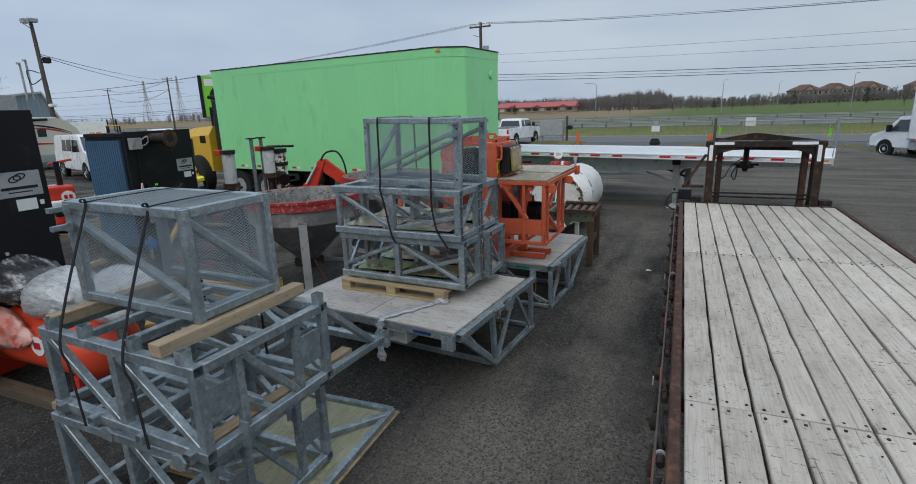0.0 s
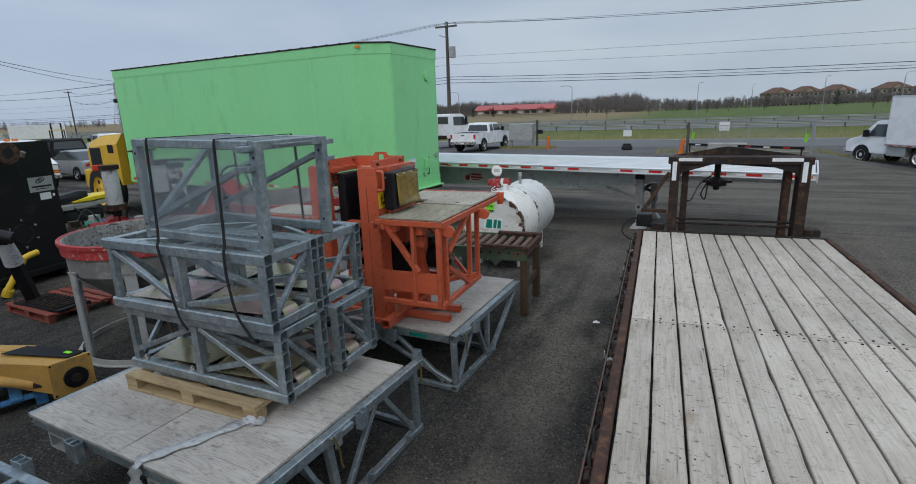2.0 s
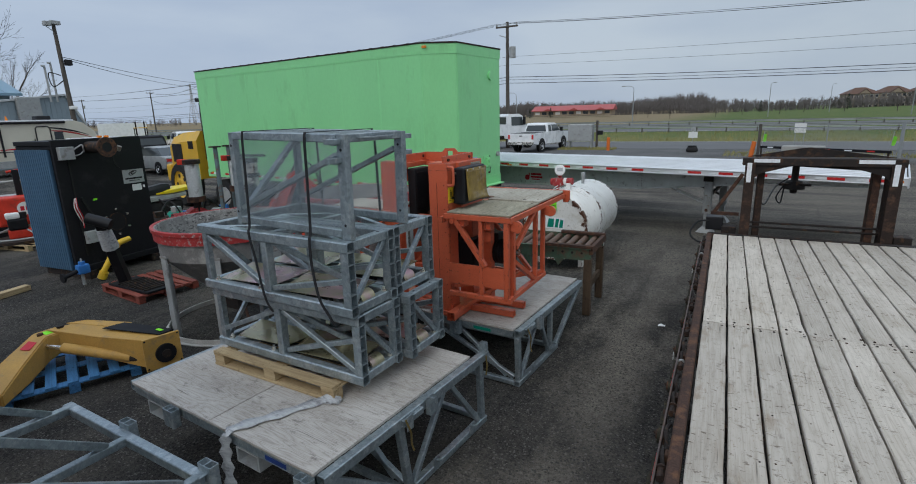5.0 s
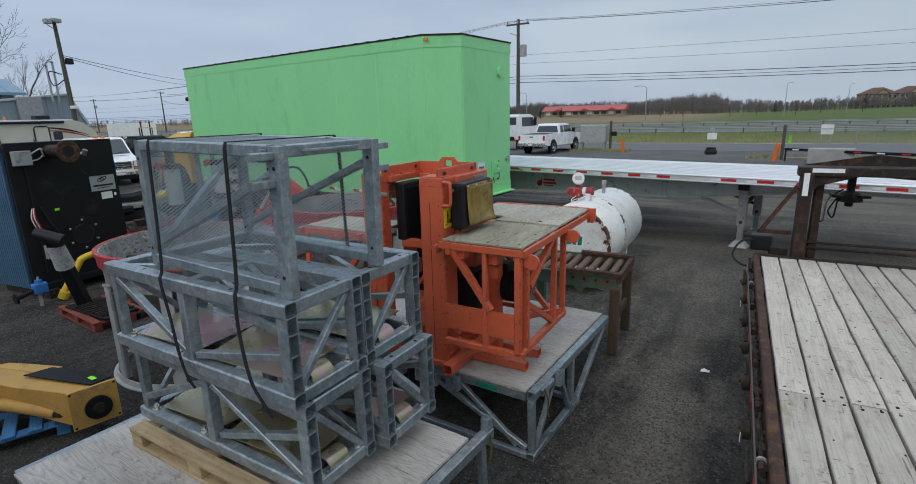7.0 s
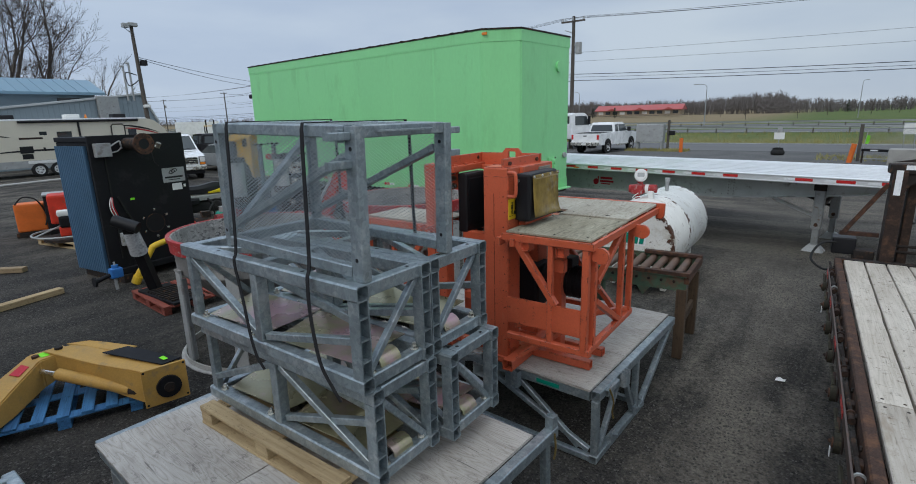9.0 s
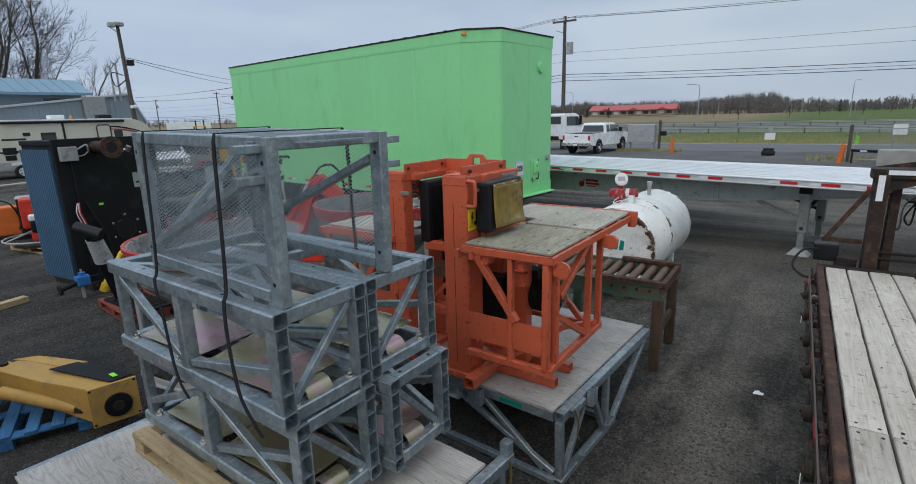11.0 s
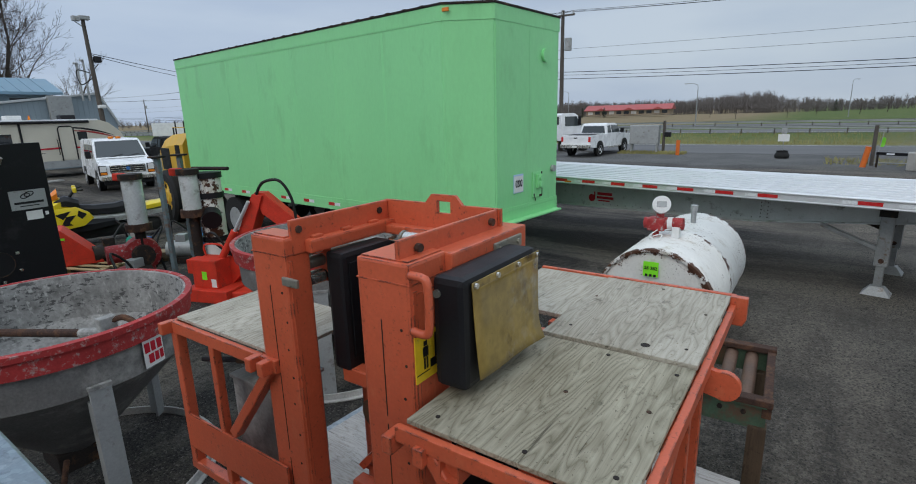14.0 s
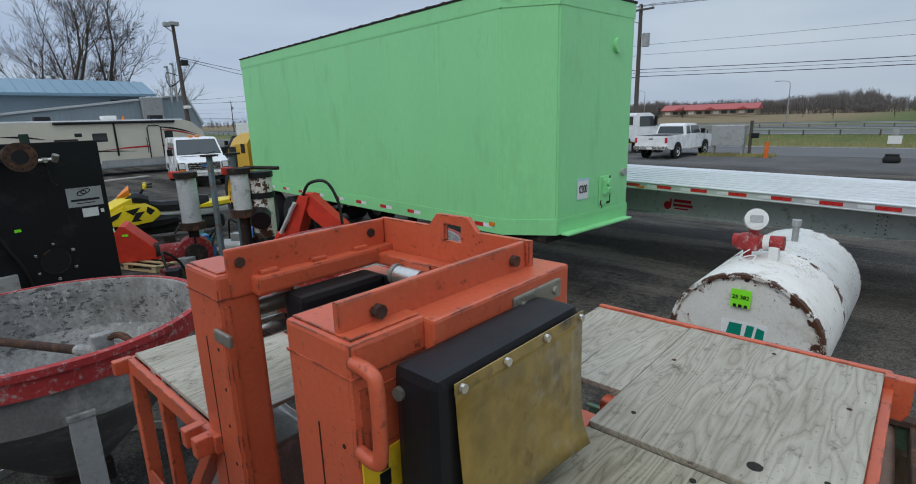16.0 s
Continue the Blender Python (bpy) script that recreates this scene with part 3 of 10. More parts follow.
def lettering(name, body, size, m, material, parent=None, bold=0.0):
    """Words in the built-in font, turned into a flat mesh."""
    cu = bpy.data.curves.new(name, "FONT")
    cu.body, cu.size, cu.align_x, cu.align_y, cu.extrude, cu.offset = body, size, "CENTER", "CENTER", 0.001, bold
    tmp = bpy.data.objects.new(name, cu)
    scene.collection.objects.link(tmp)
    me = bpy.data.meshes.new_from_object(tmp.evaluated_get(bpy.context.evaluated_depsgraph_get()))
    bpy.data.objects.remove(tmp)
    me.materials.clear()
    me.materials.append(material)
    ob = new(name, me)
    if parent:
        ob.parent = parent
    ob.matrix_basis = m
    return ob


def expanded_metal(name, origin, u, v, lu, lv, parent, pitch=0.036, rise=0.0098, strand=0.0025):
    """A sheet of diamond mesh: every strand is a thin bar."""
    o, u, v = Vector(origin), Vector(u).normalized(), Vector(v).normalized()
    w = u.cross(v) * strand * 0.5
    verts, faces = [], []
    rows, cols = int(lv / rise), int(lu / pitch * 2)
    du, dv = lu / cols, lv / rows
    for r in range(rows):
        for c in range(cols):
            s = (r + c) % 2
            a = o + u * (c * du) + v * ((r + s) * dv)
            b = o + u * ((c + 1) * du) + v * ((r + 1 - s) * dv)
            t = v * strand * 0.5
            k = len(verts)
            verts += [a - t - w, a + t - w, b + t - w, b - t - w, a - t + w, a + t + w, b + t + w, b - t + w]
            faces += [(k, k + 1, k + 2, k + 3), (k + 7, k + 6, k + 5, k + 4), (k + 1, k + 5, k + 6, k + 2), (k + 4, k, k + 3, k + 7)]
    return raw(name, [tuple(p) for p in verts], faces, MESHM, parent, "fine galvanised diamond mesh")


# ---- the ground and the roads ----
def smooth01(t):
    t = min(max(t, 0.0), 1.0)
    return t * t * (3 - 2 * t)


def land(x, y):
    """Height of the ground: a flat yard, a shallow ditch past the side road and a low rise past the highway."""
    ditch = -0.5 * math.exp(-((y - 58) / 4.5) ** 2)
    rise = 1.3 * smooth01((y - 108) / 150) * smooth01((x + 20) / 120)
    rut = 0.012 * noise.noise((x * 0.5, y * 0.5, 0)) + 0.006 * noise.noise((x * 2.2, y * 2.2, 3)) if -30 < x < 20 and -6 < y < 36 else 0
    dip = -0.43 * smooth01((x - 7.2) / 2.5) * smooth01((y - 24) / 6) * (1 - smooth01((y - 37.5) / 2.5))
    return ditch + rise + rut + dip - 0.006


def steps(spans):
    out = []
    for a, b, d in spans:
        n = max(int(round((b - a) / d)), 1)
        out += [a + (b - a) * i / n for i in range(n)]
    return out + [spans[-1][1]]


gx = steps([(-2500, -400, 300), (-400, -80, 20), (-80, -14, 3), (-14, 8, 0.25), (8, 20, 1), (20, 40, 2), (40, 400, 15), (400, 2500, 300)])
gy = steps([(-300, -20, 40), (-20, -4, 2), (-4, 20, 0.25), (20, 38, 1), (38, 110, 1.5), (110, 300, 8), (300, 2800, 250)])
gverts = [(x, y, land(x, y)) for y in gy for x in gx]
gw = len(gx)
gfaces = [(j * gw + i, j * gw + i + 1, (j + 1) * gw + i + 1, (j + 1) * gw + i) for j in range(len(gy) - 1) for i in range(gw - 1)]


def ground_material():
    m = bpy.data.materials.new("gravel_yard_and_grass")
    m.use_nodes = True
    n, l = m.node_tree.nodes, m.node_tree.links
    bsdf = n["Principled BSDF"]
    bsdf.inputs["Roughness"].default_value = 0.95
    bsdf.inputs["Specular IOR Level"].default_value = 0.25
    co = n.new("ShaderNodeTexCoord").outputs["Object"]

    def tex(s, detail=4, r=0.6, stretch=None):
        t = n.new("ShaderNodeTexNoise")
        t.inputs["Scale"].default_value, t.inputs["Detail"].default_value, t.inputs["Roughness"].default_value = s, detail, r
        src = co
        if stretch:
            mp = n.new("ShaderNodeMapping")
            mp.inputs["Scale"].default_value = stretch
            l.new(co, mp.inputs["Vector"])
            src = mp.outputs["Vector"]
        l.new(src, t.inputs["Vector"])
        return t.outputs["Fac"]

    def rng(v, a, b, lo=0.0, hi=1.0):
        r = n.new("ShaderNodeMapRange")
        for k, x in zip(("From Min", "From Max", "To Min", "To Max"), (a, b, lo, hi)):
            r.inputs[k].default_value = x
        l.new(v, r.inputs["Value"])
        return r.outputs["Result"]

    def mix(f, a, b):
        t = n.new("ShaderNodeMix")
        t.data_type = "RGBA"
        if isinstance(f, float):
            t.inputs["Factor"].default_value = f
        else:
            l.new(f, t.inputs["Factor"])
        for k, x in (("A", a), ("B", b)):
            if isinstance(x, tuple):
                t.inputs[k].default_value = (*x, 1)
            else:
                l.new(x, t.inputs[k])
        return t.outputs["Result"]

    def op(kind, a, b):
        t = n.new("ShaderNodeMath")
        t.operation = kind
        for k, x in enumerate((a, b)):
            if isinstance(x, float):
                t.inputs[k].default_value = x
            else:
                l.new(x, t.inputs[k])
        return t.outputs["Value"]

    sep = n.new("ShaderNodeSeparateXYZ")
    l.new(co, sep.inputs["Vector"])
    X, Y = sep.outputs["X"], sep.outputs["Y"]
    stones = n.new("ShaderNodeTexVoronoi")
    stones.inputs["Scale"].default_value = 85
    l.new(co, stones.inputs["Vector"])
    chips = n.new("ShaderNodeSeparateColor")
    l.new(stones.outputs["Color"], chips.inputs["Color"])
    grit = tex(120, 4)
    gravel = mix(rng(chips.outputs["Red"], 0.0, 1.0), (0.007, 0.0066, 0.0062), (0.066, 0.060, 0.054))
    gravel = mix(rng(chips.outputs["Green"], 0.95, 0.98, 0.0, 0.7), gravel, (0.19, 0.18, 0.165))
    gravel = mix(rng(grit, 0.45, 0.75, 0.0, 0.7), gravel, (0.042, 0.038, 0.034))
    pebbles = n.new("ShaderNodeTexVoronoi")
    pebbles.inputs["Scale"].default_value = 34
    l.new(co, pebbles.inputs["Vector"])
    pick = n.new("ShaderNodeSeparateColor")
    l.new(pebbles.outputs["Color"], pick.inputs["Color"])
    round_ = rng(pebbles.outputs["Distance"], 0.42, 0.30)
    gravel = mix(op("MULTIPLY", rng(pick.outputs["Red"], 0.72, 0.76, 0.0, 0.9), round_), gravel, (0.125, 0.117, 0.108))
    gravel = mix(op("MULTIPLY", rng(pick.outputs["Green"], 0.72, 0.76, 0.0, 0.9), round_), gravel, (0.010, 0.0098, 0.0095))
    clods = tex(9.0, 6, 0.7)
    gravel = mix(rng(clods, 0.52, 0.68, 0.0, 0.6), gravel, (0.022, 0.021, 0.020))
    dust = mix(rng(tex(30, 5), 0.3, 0.7), (0.115, 0.101, 0.083), (0.235, 0.208, 0.172))
    dust = mix(rng(chips.outputs["Blue"], 0.66, 0.74, 0.0, 0.5), dust, (0.05, 0.046, 0.041))
    dust = mix(op("MULTIPLY", rng(pick.outputs["Blue"], 0.74, 0.78, 0.0, 0.8), round_), dust, (0.045, 0.042, 0.038))
    lanes = tex(1.5, 7, 0.66, (1.0, 0.33, 1.0))
    cross = tex(1.1, 5, 0.65, (0.13, 1.0, 1.0))
    far_lane = rng(Y, 11.0, 15.0)
    track = op("ADD", op("MULTIPLY", lanes, op("SUBTRACT", 1.0, far_lane)), op("MULTIPLY", cross, far_lane))
    ragged = op("ADD", Y, op("MULTIPLY", op("SUBTRACT", tex(0.6, 4), 0.5), 5.0))
    dry = op("MAXIMUM", rng(ragged, 5.5, 9.0, 0.2, 0.95), op("MULTIPLY", rng(ragged, 5.8, 3.4, 0.0, 0.9), rng(X, -2.0, -1.2)))
    rough_edge = op("ADD", track, op("MULTIPLY", op("SUBTRACT", tex(11.0, 8, 0.8), 0.5), 0.55))
    gravel = mix(op("MULTIPLY", rng(rough_edge, 0.44, 0.60), dry), gravel, dust)
    gravel = mix(op("MULTIPLY", op("MULTIPLY", rng(ragged, 5.2, 3.2), rng(X, -2.2, -1.5)), 0.55), gravel, dust)
    # pale dried mud: a wheel track along the lane, and a trampled patch past the work tables
    drift = op("ADD", X, op("MULTIPLY", op("SUBTRACT", tex(0.8, 4), 0.5), 0.7))
    wheel_track = op("MULTIPLY", rng(op("ABSOLUTE", op("ADD", op("ADD", drift, 0.78), op("MULTIPLY", Y, 0.012)), 0.0), 0.34, 0.10), rng(ragged, 5.0, 7.5, 0.0, 0.8))
    trampled = op("MULTIPLY", rng(ragged, 8.0, 11.0, 0.0, 0.62), rng(drift, -2.6, -1.3))
    lane_wear = op("MULTIPLY", op("MULTIPLY", rng(lanes, 0.40, 0.60, 0.25, 0.85), rng(drift, -2.4, -1.6)), rng(ragged, 6.2, 3.9))
    open_yard = op("MULTIPLY", rng(ragged, 10.0, 14.0, 0.0, 0.6), rng(drift, 0.5, 2.5))
    worn = op("MULTIPLY", op("MAXIMUM", op("MAXIMUM", wheel_track, trampled), op("MAXIMUM", open_yard, lane_wear)), rng(rough_edge, 0.30, 0.52, 0.45, 1.0))
    gravel = mix(worn, gravel, dust)
    gravel = mix(op("MULTIPLY", rng(tex(0.35, 4), 0.52, 0.66), 0.45), gravel, (0.028, 0.026, 0.025))
    paved = mix(rng(tex(0.5, 6), 0.35, 0.7), (0.105, 0.105, 0.105), (0.15, 0.148, 0.143))
    wobble = op("MULTIPLY", op("SUBTRACT", tex(0.25, 5), 0.5), 5.0)
    ydist = op("ADD", Y, wobble)
    yard = mix(rng(ydist, 31.0, 34.0), gravel, paved)
    lush = mix(rng(tex(0.22, 6), 0.35, 0.65), (0.115, 0.135, 0.035), (0.06, 0.105, 0.026))
    straw = mix(rng(tex(1.5, 5), 0.3, 0.7), (0.24, 0.21, 0.10), (0.12, 0.14, 0.045))
    verge = mix(rng(ydist, 58.0, 66.0), straw, lush)
    brown = mix(rng(tex(0.4, 5), 0.3, 0.7), (0.24, 0.18, 0.10), (0.19, 0.15, 0.085))
    tan = op("MULTIPLY", rng(op("ADD", X, op("MULTIPLY", wobble, 4.0)), -5.0, -22.0), rng(Y, 106.0, 110.0))
    verge = mix(tan, verge, brown)
    outside = rng(ydist, 47.5, 48.5)
    west = rng(op("ADD", X, op("MULTIPLY", wobble, 3.0)), -72.0, -80.0)
    colour = mix(op("MAXIMUM", outside, west), yard, verge)
    l.new(colour, bsdf.inputs["Base Color"])
    b = n.new("ShaderNodeBump")
    b.inputs["Strength"].default_value, b.inputs["Distance"].default_value = 0.8, 0.016
    l.new(op("ADD", stones.outputs["Distance"], op("MULTIPLY", grit, 0.6)), b.inputs["Height"])
    l.new(b.outputs["Normal"], bsdf.inputs["Normal"])
    return m


ground = raw("ground", gverts, gfaces, ground_material())
tagged(ground, "dark grey gravel yard with dusty wheel tracks and grass beyond", "ground", kind="structure")

ASPHALT = surface("worn_asphalt", (0.135, 0.135, 0.137), 0.9, 0, 0.12, 0.4, 0.1, 30, (0.10, 0.10, 0.10), 0.3, 0.6, stretch=(0.15, 1, 1))
LINE = surface("white_road_line", (0.55, 0.55, 0.53), 0.8, 0, 0.15, 3, 0)


def strip(name, x0, x1, y0, y1, z, material, label, category):
    solo(name, BX((x0, y0, z - 0.05), (x1, y1, z)), material, Matrix(), label, category, kind="structure")


strip("side_road", -500, 500, 40.5, 49.0, 0.012, ASPHALT, "grey asphalt side road past the yard", "road")
strip("road_line", -500, 500, 48.4, 48.52, 0.016, LINE, "white painted edge line of the side road", "road line")
strip("highway", -700, 700, 70.0, 79.5, 0.03, ASPHALT, "near carriageway of the asphalt highway", "road")
strip("highway_far", -700, 700, 93.0, 104.0, 0.03, ASPHALT, "far carriageway of the asphalt highway", "road")
strip("highway_line", -700, 700, 71.2, 71.35, 0.034, LINE, "white painted edge line of the highway", "road line")


# ---- the gooseneck trailer with the plank deck ----
DECK = pose(-0.245, 10.52, 0, 0, 0, 1.8)
deck_trailer = thing("gooseneck_trailer", DECK, "rusty gooseneck flatbed trailer with a bleached plank deck", "trailer")
random.seed(11)
seams = [0.0, -3.64, -7.30, -10.96, -13.6]
for k in range(len(seams) - 1):
    x = 0.037
    for i in range(12):
        w = 0.199
        y1, y0 = seams[k] - 0.004, seams[k + 1] + 0.004
        x0, x1 = x + 0.004 + random.uniform(0, 0.004), x + w - 0.004 - random.uniform(0, 0.003)
        x += w
        dz = random.uniform(-0.004, 0.003)
        bm = bmesh.new()
        n_seg = 14
        rings = []
        for s in range(n_seg + 1):
            y = y0 + (y1 - y0) * s / n_seg
            near_, off_ = random.uniform(0.0, 0.005), random.uniform(0.0, 0.005)
            if random.random() < 0.12:
                off_ += random.uniform(0.004, 0.010)          # a chipped edge
            c = 0.006
            rings.append([(x0 + near_, y, 0.79), (x1 - off_, y, 0.79), (x1 - off_, y, 0.838 + dz - c), (x1 - off_ - c, y, 0.838 + dz),
                          (x0 + near_ + c, y, 0.838 + dz), (x0 + near_, y, 0.838 + dz - c)])
        quads(bm, rings)
        part("plank", bm, PLANK, deck_trailer)
# rub rails, side frame, cross members
for sx, nm in ((-0.01, "rub_rail"), (2.47, "rub_rail")):
    bm = bmesh.new()
    slab(bm, [(-0.03, 0.69), (0.03, 0.69), (0.035, 0.70), (0.035, 0.835), (0.025, 0.85), (-0.025, 0.85), (-0.035, 0.84), (-0.035, 0.70)], -13.6, 0.0)
    ob = part(nm, bm, RUST, deck_trailer, "rusty brown steel side rail")
    ob.location = (sx, 0, 0)
for sx in (0.45, 2.05):
    part("main_beam", BX((sx - 0.06, -13.5, 0.45), (sx + 0.06, 0.0, 0.775), 0.01), RUST_DARK, deck_trailer)
for i in range(14):
    part("cross_member", BX((0.03, -0.4 - i * 0.97, 0.68), (2.43, -0.32 - i * 0.97, 0.784)), RUST_DARK, deck_trailer)
part("front_beam", BX((-0.04, 0.004, 0.60), (2.50, 0.12, 0.845), 0.01), RUST_DARK, deck_trailer)
ROLL = surface("rolled_dirty_webbing", (0.035, 0.032, 0.022), 0.85, 0, 0.3, 8, 0.2, 60, (0.09, 0.07, 0.04), 0.3, 12)
for i in range(19):
    y = -0.45 - i * 0.68
    # strap winch outside the rail, its spool inside, a pocket between
    win = part("strap_winch", BX((-0.109, y - 0.07, 0.58), (-0.098, y + 0.05, 0.706), 0.004), RUST_MID, deck_trailer, "rusty strap winch under the rail")
    part("strap_roll", R((-0.146, y, 0.61), (-0.110, y, 0.61), 0.052 + 0.006 * (i % 3), seg=20), ROLL, win, "rolled dirty webbing", True)
    part("winch_ratchet", R((-0.156, y, 0.61), (-0.147, y, 0.61), 0.034, seg=10), RUST, win)
    part("winch_pin", R((-0.168, y + 0.01, 0.62), (-0.156, y, 0.61), 0.012, seg=8), RUST_MID, win)
    part("winch_arm", B((-0.124, y + 0.05, 0.63), (-0.122, y + 0.16, 0.70), 0.020), RUST_MID, win)
    part("loose_webbing", P(arc([(-0.128, y + 0.05, 0.65), (-0.134, y + 0.14, 0.68), (-0.126, y + 0.24, 0.64), (-0.130, y + 0.33, 0.67)], 4), 0.013, 6), ROLL, win)
    if i % 4 == 1:
        part("strap_tail", BX((-0.164, y - 0.06, 0.54), (-0.159, y - 0.03, 0.60)), PAPER, win, "pale frayed strap end")
    part("stake_pocket", BX((-0.095, y + 0.20, 0.66), (-0.048, y + 0.27, 0.79), 0.006), RUST_MID, deck_trailer)
    sp_ = part("chain_spool", R((-0.072, y + 0.02, 0.765), (-0.072, y + 0.10, 0.765), 0.022, seg=12), RUST_MID, deck_trailer)
    part("spool_end", R((-0.072, y + 0.10, 0.77), (-0.072, y + 0.113, 0.77), 0.030, seg=12), STEEL if i % 5 == 1 else RUST_MID, sp_)
    part("binder_chain", P(arc([(-0.066, y + 0.12, 0.75), (-0.082, y + 0.22, 0.80), (-0.068, y + 0.34, 0.745), (-0.084, y + 0.46, 0.79), (-0.070, y + 0.60, 0.75)], 4), 0.013, 6), RUST_DARK, deck_trailer, "rusty binder chain behind the outer bar")
for i in range(34):
    y = -0.2 - i * 0.36
    part("bolt_head", R((-0.047, y, 0.79), (-0.059, y, 0.79), 0.016, seg=6), RUST_DARK, deck_trailer)
# seam bolts on the planks
bm = bmesh.new()
for s in seams[1:4]:
    for i in range(12):
        for dx in (0.05, 0.16):
            for dy in (-0.05, 0.05):
                px, py = 0.037 + i * 0.199 + dx + random.uniform(-0.01, 0.01), s + dy + random.uniform(-0.012, 0.012)
                rod(bm, (px, py, 0.832), (px, py, 0.8415), 0.010, seg=7)
for i in range(12):
    for k in range(26):
        y = -0.25 - k * 0.485
        for dx in (0.05, 0.165):
            px, py = 0.037 + i * 0.199 + dx + random.uniform(-0.012, 0.012), y + random.uniform(-0.02, 0.02)
            if random.random() < 0.4:
                rod(bm, (px, py, 0.832), (px, py, 0.8398), 0.0055, seg=6)
part("outer_rail", BX((-0.110, -13.6, 0.71), (-0.098, -0.2, 0.785), 0.002), surface("bare_steel_flat_bar", (0.085, 0.06, 0.052), 0.55, 0.3, 0.25, 5, 0.1, 60, (0.10, 0.055, 0.035), 0.4, 9), deck_trailer, "thin outer rub rail with tape")
for i in range(12):
    part("rail_tape", BX((-0.1125, -0.5 - i * 1.08, 0.722), (-0.1102, -0.25 - i * 1.08, 0.770)), TAPE_RED, deck_trailer)
tagged(part("deck_screws", bm, RUST_MID, deck_trailer, "rusty screw heads along the deck"), kind="stuff")
# gooseneck at the front
LX, RX = 0.44, 2.12
for sx in (LX, RX):
    leg = part("neck_leg", BX((sx - 0.055, -0.02 + 0.14, 0.62), (sx + 0.065, 0.30 + 0.14, 1.90), 0.012), RUST_MID, deck_trailer, "rusty upright of the gooseneck")
    part("leg_flange", BX((sx - 0.065, 0.10, 0.8), (sx + 0.065, 0.122, 1.88)), RUST_MID, leg)
    part("reflective_tape", BX((sx - 0.04 * 1, 0.094, 1.62), (sx + 0.02, 0.099, 1.90)), TAPE_WHITE, leg, "white reflective tape strip")
    s = 1 if sx < 1 else -1
    part("inner_post", BX((sx + s * 0.16 - 0.045, 0.30, 0.62), (sx + s * 0.16 + 0.045, 0.48, 1.84), 0.01), RUST if sx > 1 else RUST_MID, deck_trailer, "rusty inner upright")
    part("neck_side_box", BX((sx - (0.30 if sx < 1 else -0.10), 0.2, 0.70), (sx + (-0.10 if sx < 1 else 0.30), 0.42, 0.92), 0.01), RUST_DARK, deck_trailer)
top = BX((LX - 0.10, 0.13, 1.86), (RX + 0.10, 0.33, 1.965), 0.01)
header_beam = part("neck_header", top, RUST_DARK, deck_trailer, "dark steel header beam of the gooseneck")
part("reflective_tape", BX((LX + 0.04, 0.124, 1.905), (LX + 0.36, 0.129, 1.955)), TAPE_WHITE, header_beam)
part("reflective_tape", BX((RX - 0.42, 0.124, 1.905), (RX - 0.04, 0.129, 1.955)), TAPE_WHITE, header_beam)
CX, CY = 1.22, 2.35
for sx in (LX, RX):
    part("neck_arm", B((sx, 0.25, 1.87), (CX + (sx - CX) * 0.12, CY, 1.72), 0.12, 0.16), RUST_DARK, deck_trailer, "steel arm of the gooseneck")
    bm = bmesh.new()
    s = 1 if sx < 1 else -1
    slab(bm, [(sx, 1.87), (sx + s * 0.55, 1.87), (sx + s * 0.32, 1.80), (sx + s * 0.12, 1.74), (sx, 1.60)], 0.16, 0.19)
    part("neck_gusset", bm, RUST_DARK, deck_trailer)
bm = bmesh.new()
quads(bm, [[(LX, 0.3, 1.955), (RX, 0.3, 1.955), (RX, 0.3, 1.963), (LX, 0.3, 1.963)], [(CX - 0.16, CY, 1.80), (CX + 0.16, CY, 1.80), (CX + 0.16, CY, 1.808), (CX - 0.16, CY, 1.808)]])
part("neck_top_plate", bm, RUST_DARK, deck_trailer, "dark plate over the gooseneck")
bm = bmesh.new()
slab(bm, [(LX - 0.05, 1.966), (CX - 0.12, 2.095), (CX - 0.04, 2.10), (RX + 0.05, 1.966)], 0.40, 0.43)
part("neck_ridge", bm, RUST_DARK, deck_trailer)
part("coupler_tube", R((CX, CY - 0.15, 1.28), (CX, CY - 0.15, 1.80), 0.055), RUST_DARK, deck_trailer)
bm = bmesh.new()
lathe(bm, [(0.055, 1.42), (0.12, 1.40), (0.16, 1.33), (0.17, 1.27), (0.06, 1.25), (0.05, 1.19), (0.0, 1.19)], 20, pose(CX, CY - 0.15, 0))
part("coupler_head", bm, RUST_DARK, deck_trailer, "bell-shaped hitch coupler", True)
part("coupler_plate", BX((CX - 0.24, CY - 0.28, 1.33), (CX + 0.24, CY - 0.02, 1.37), 0.006), RUST_DARK, deck_trailer)
part("breakaway_cable", P(arc([(CX - 0.1, CY - 0.2, 1.45), (CX - 0.3, CY - 0.4, 1.32), (LX + 0.25, 0.5, 1.25), (LX + 0.12, 0.36, 1.4)]), 0.012), HOSE, deck_trailer)
part("safety_chain", P(arc([(CX - 0.15, CY - 0.2, 1.34), (CX - 0.25, CY - 0.2, 1.12), (CX - 0.18, CY - 0.2, 1.02), (CX - 0.15, CY - 0.2, 1.3)]), 0.012), HOSE, deck_trailer)
for z in (0.93, 1.0):
    part("cross_rod", R((LX, 0.3, z), (RX, 0.3, z), 0.016), RUST_DARK, deck_trailer)
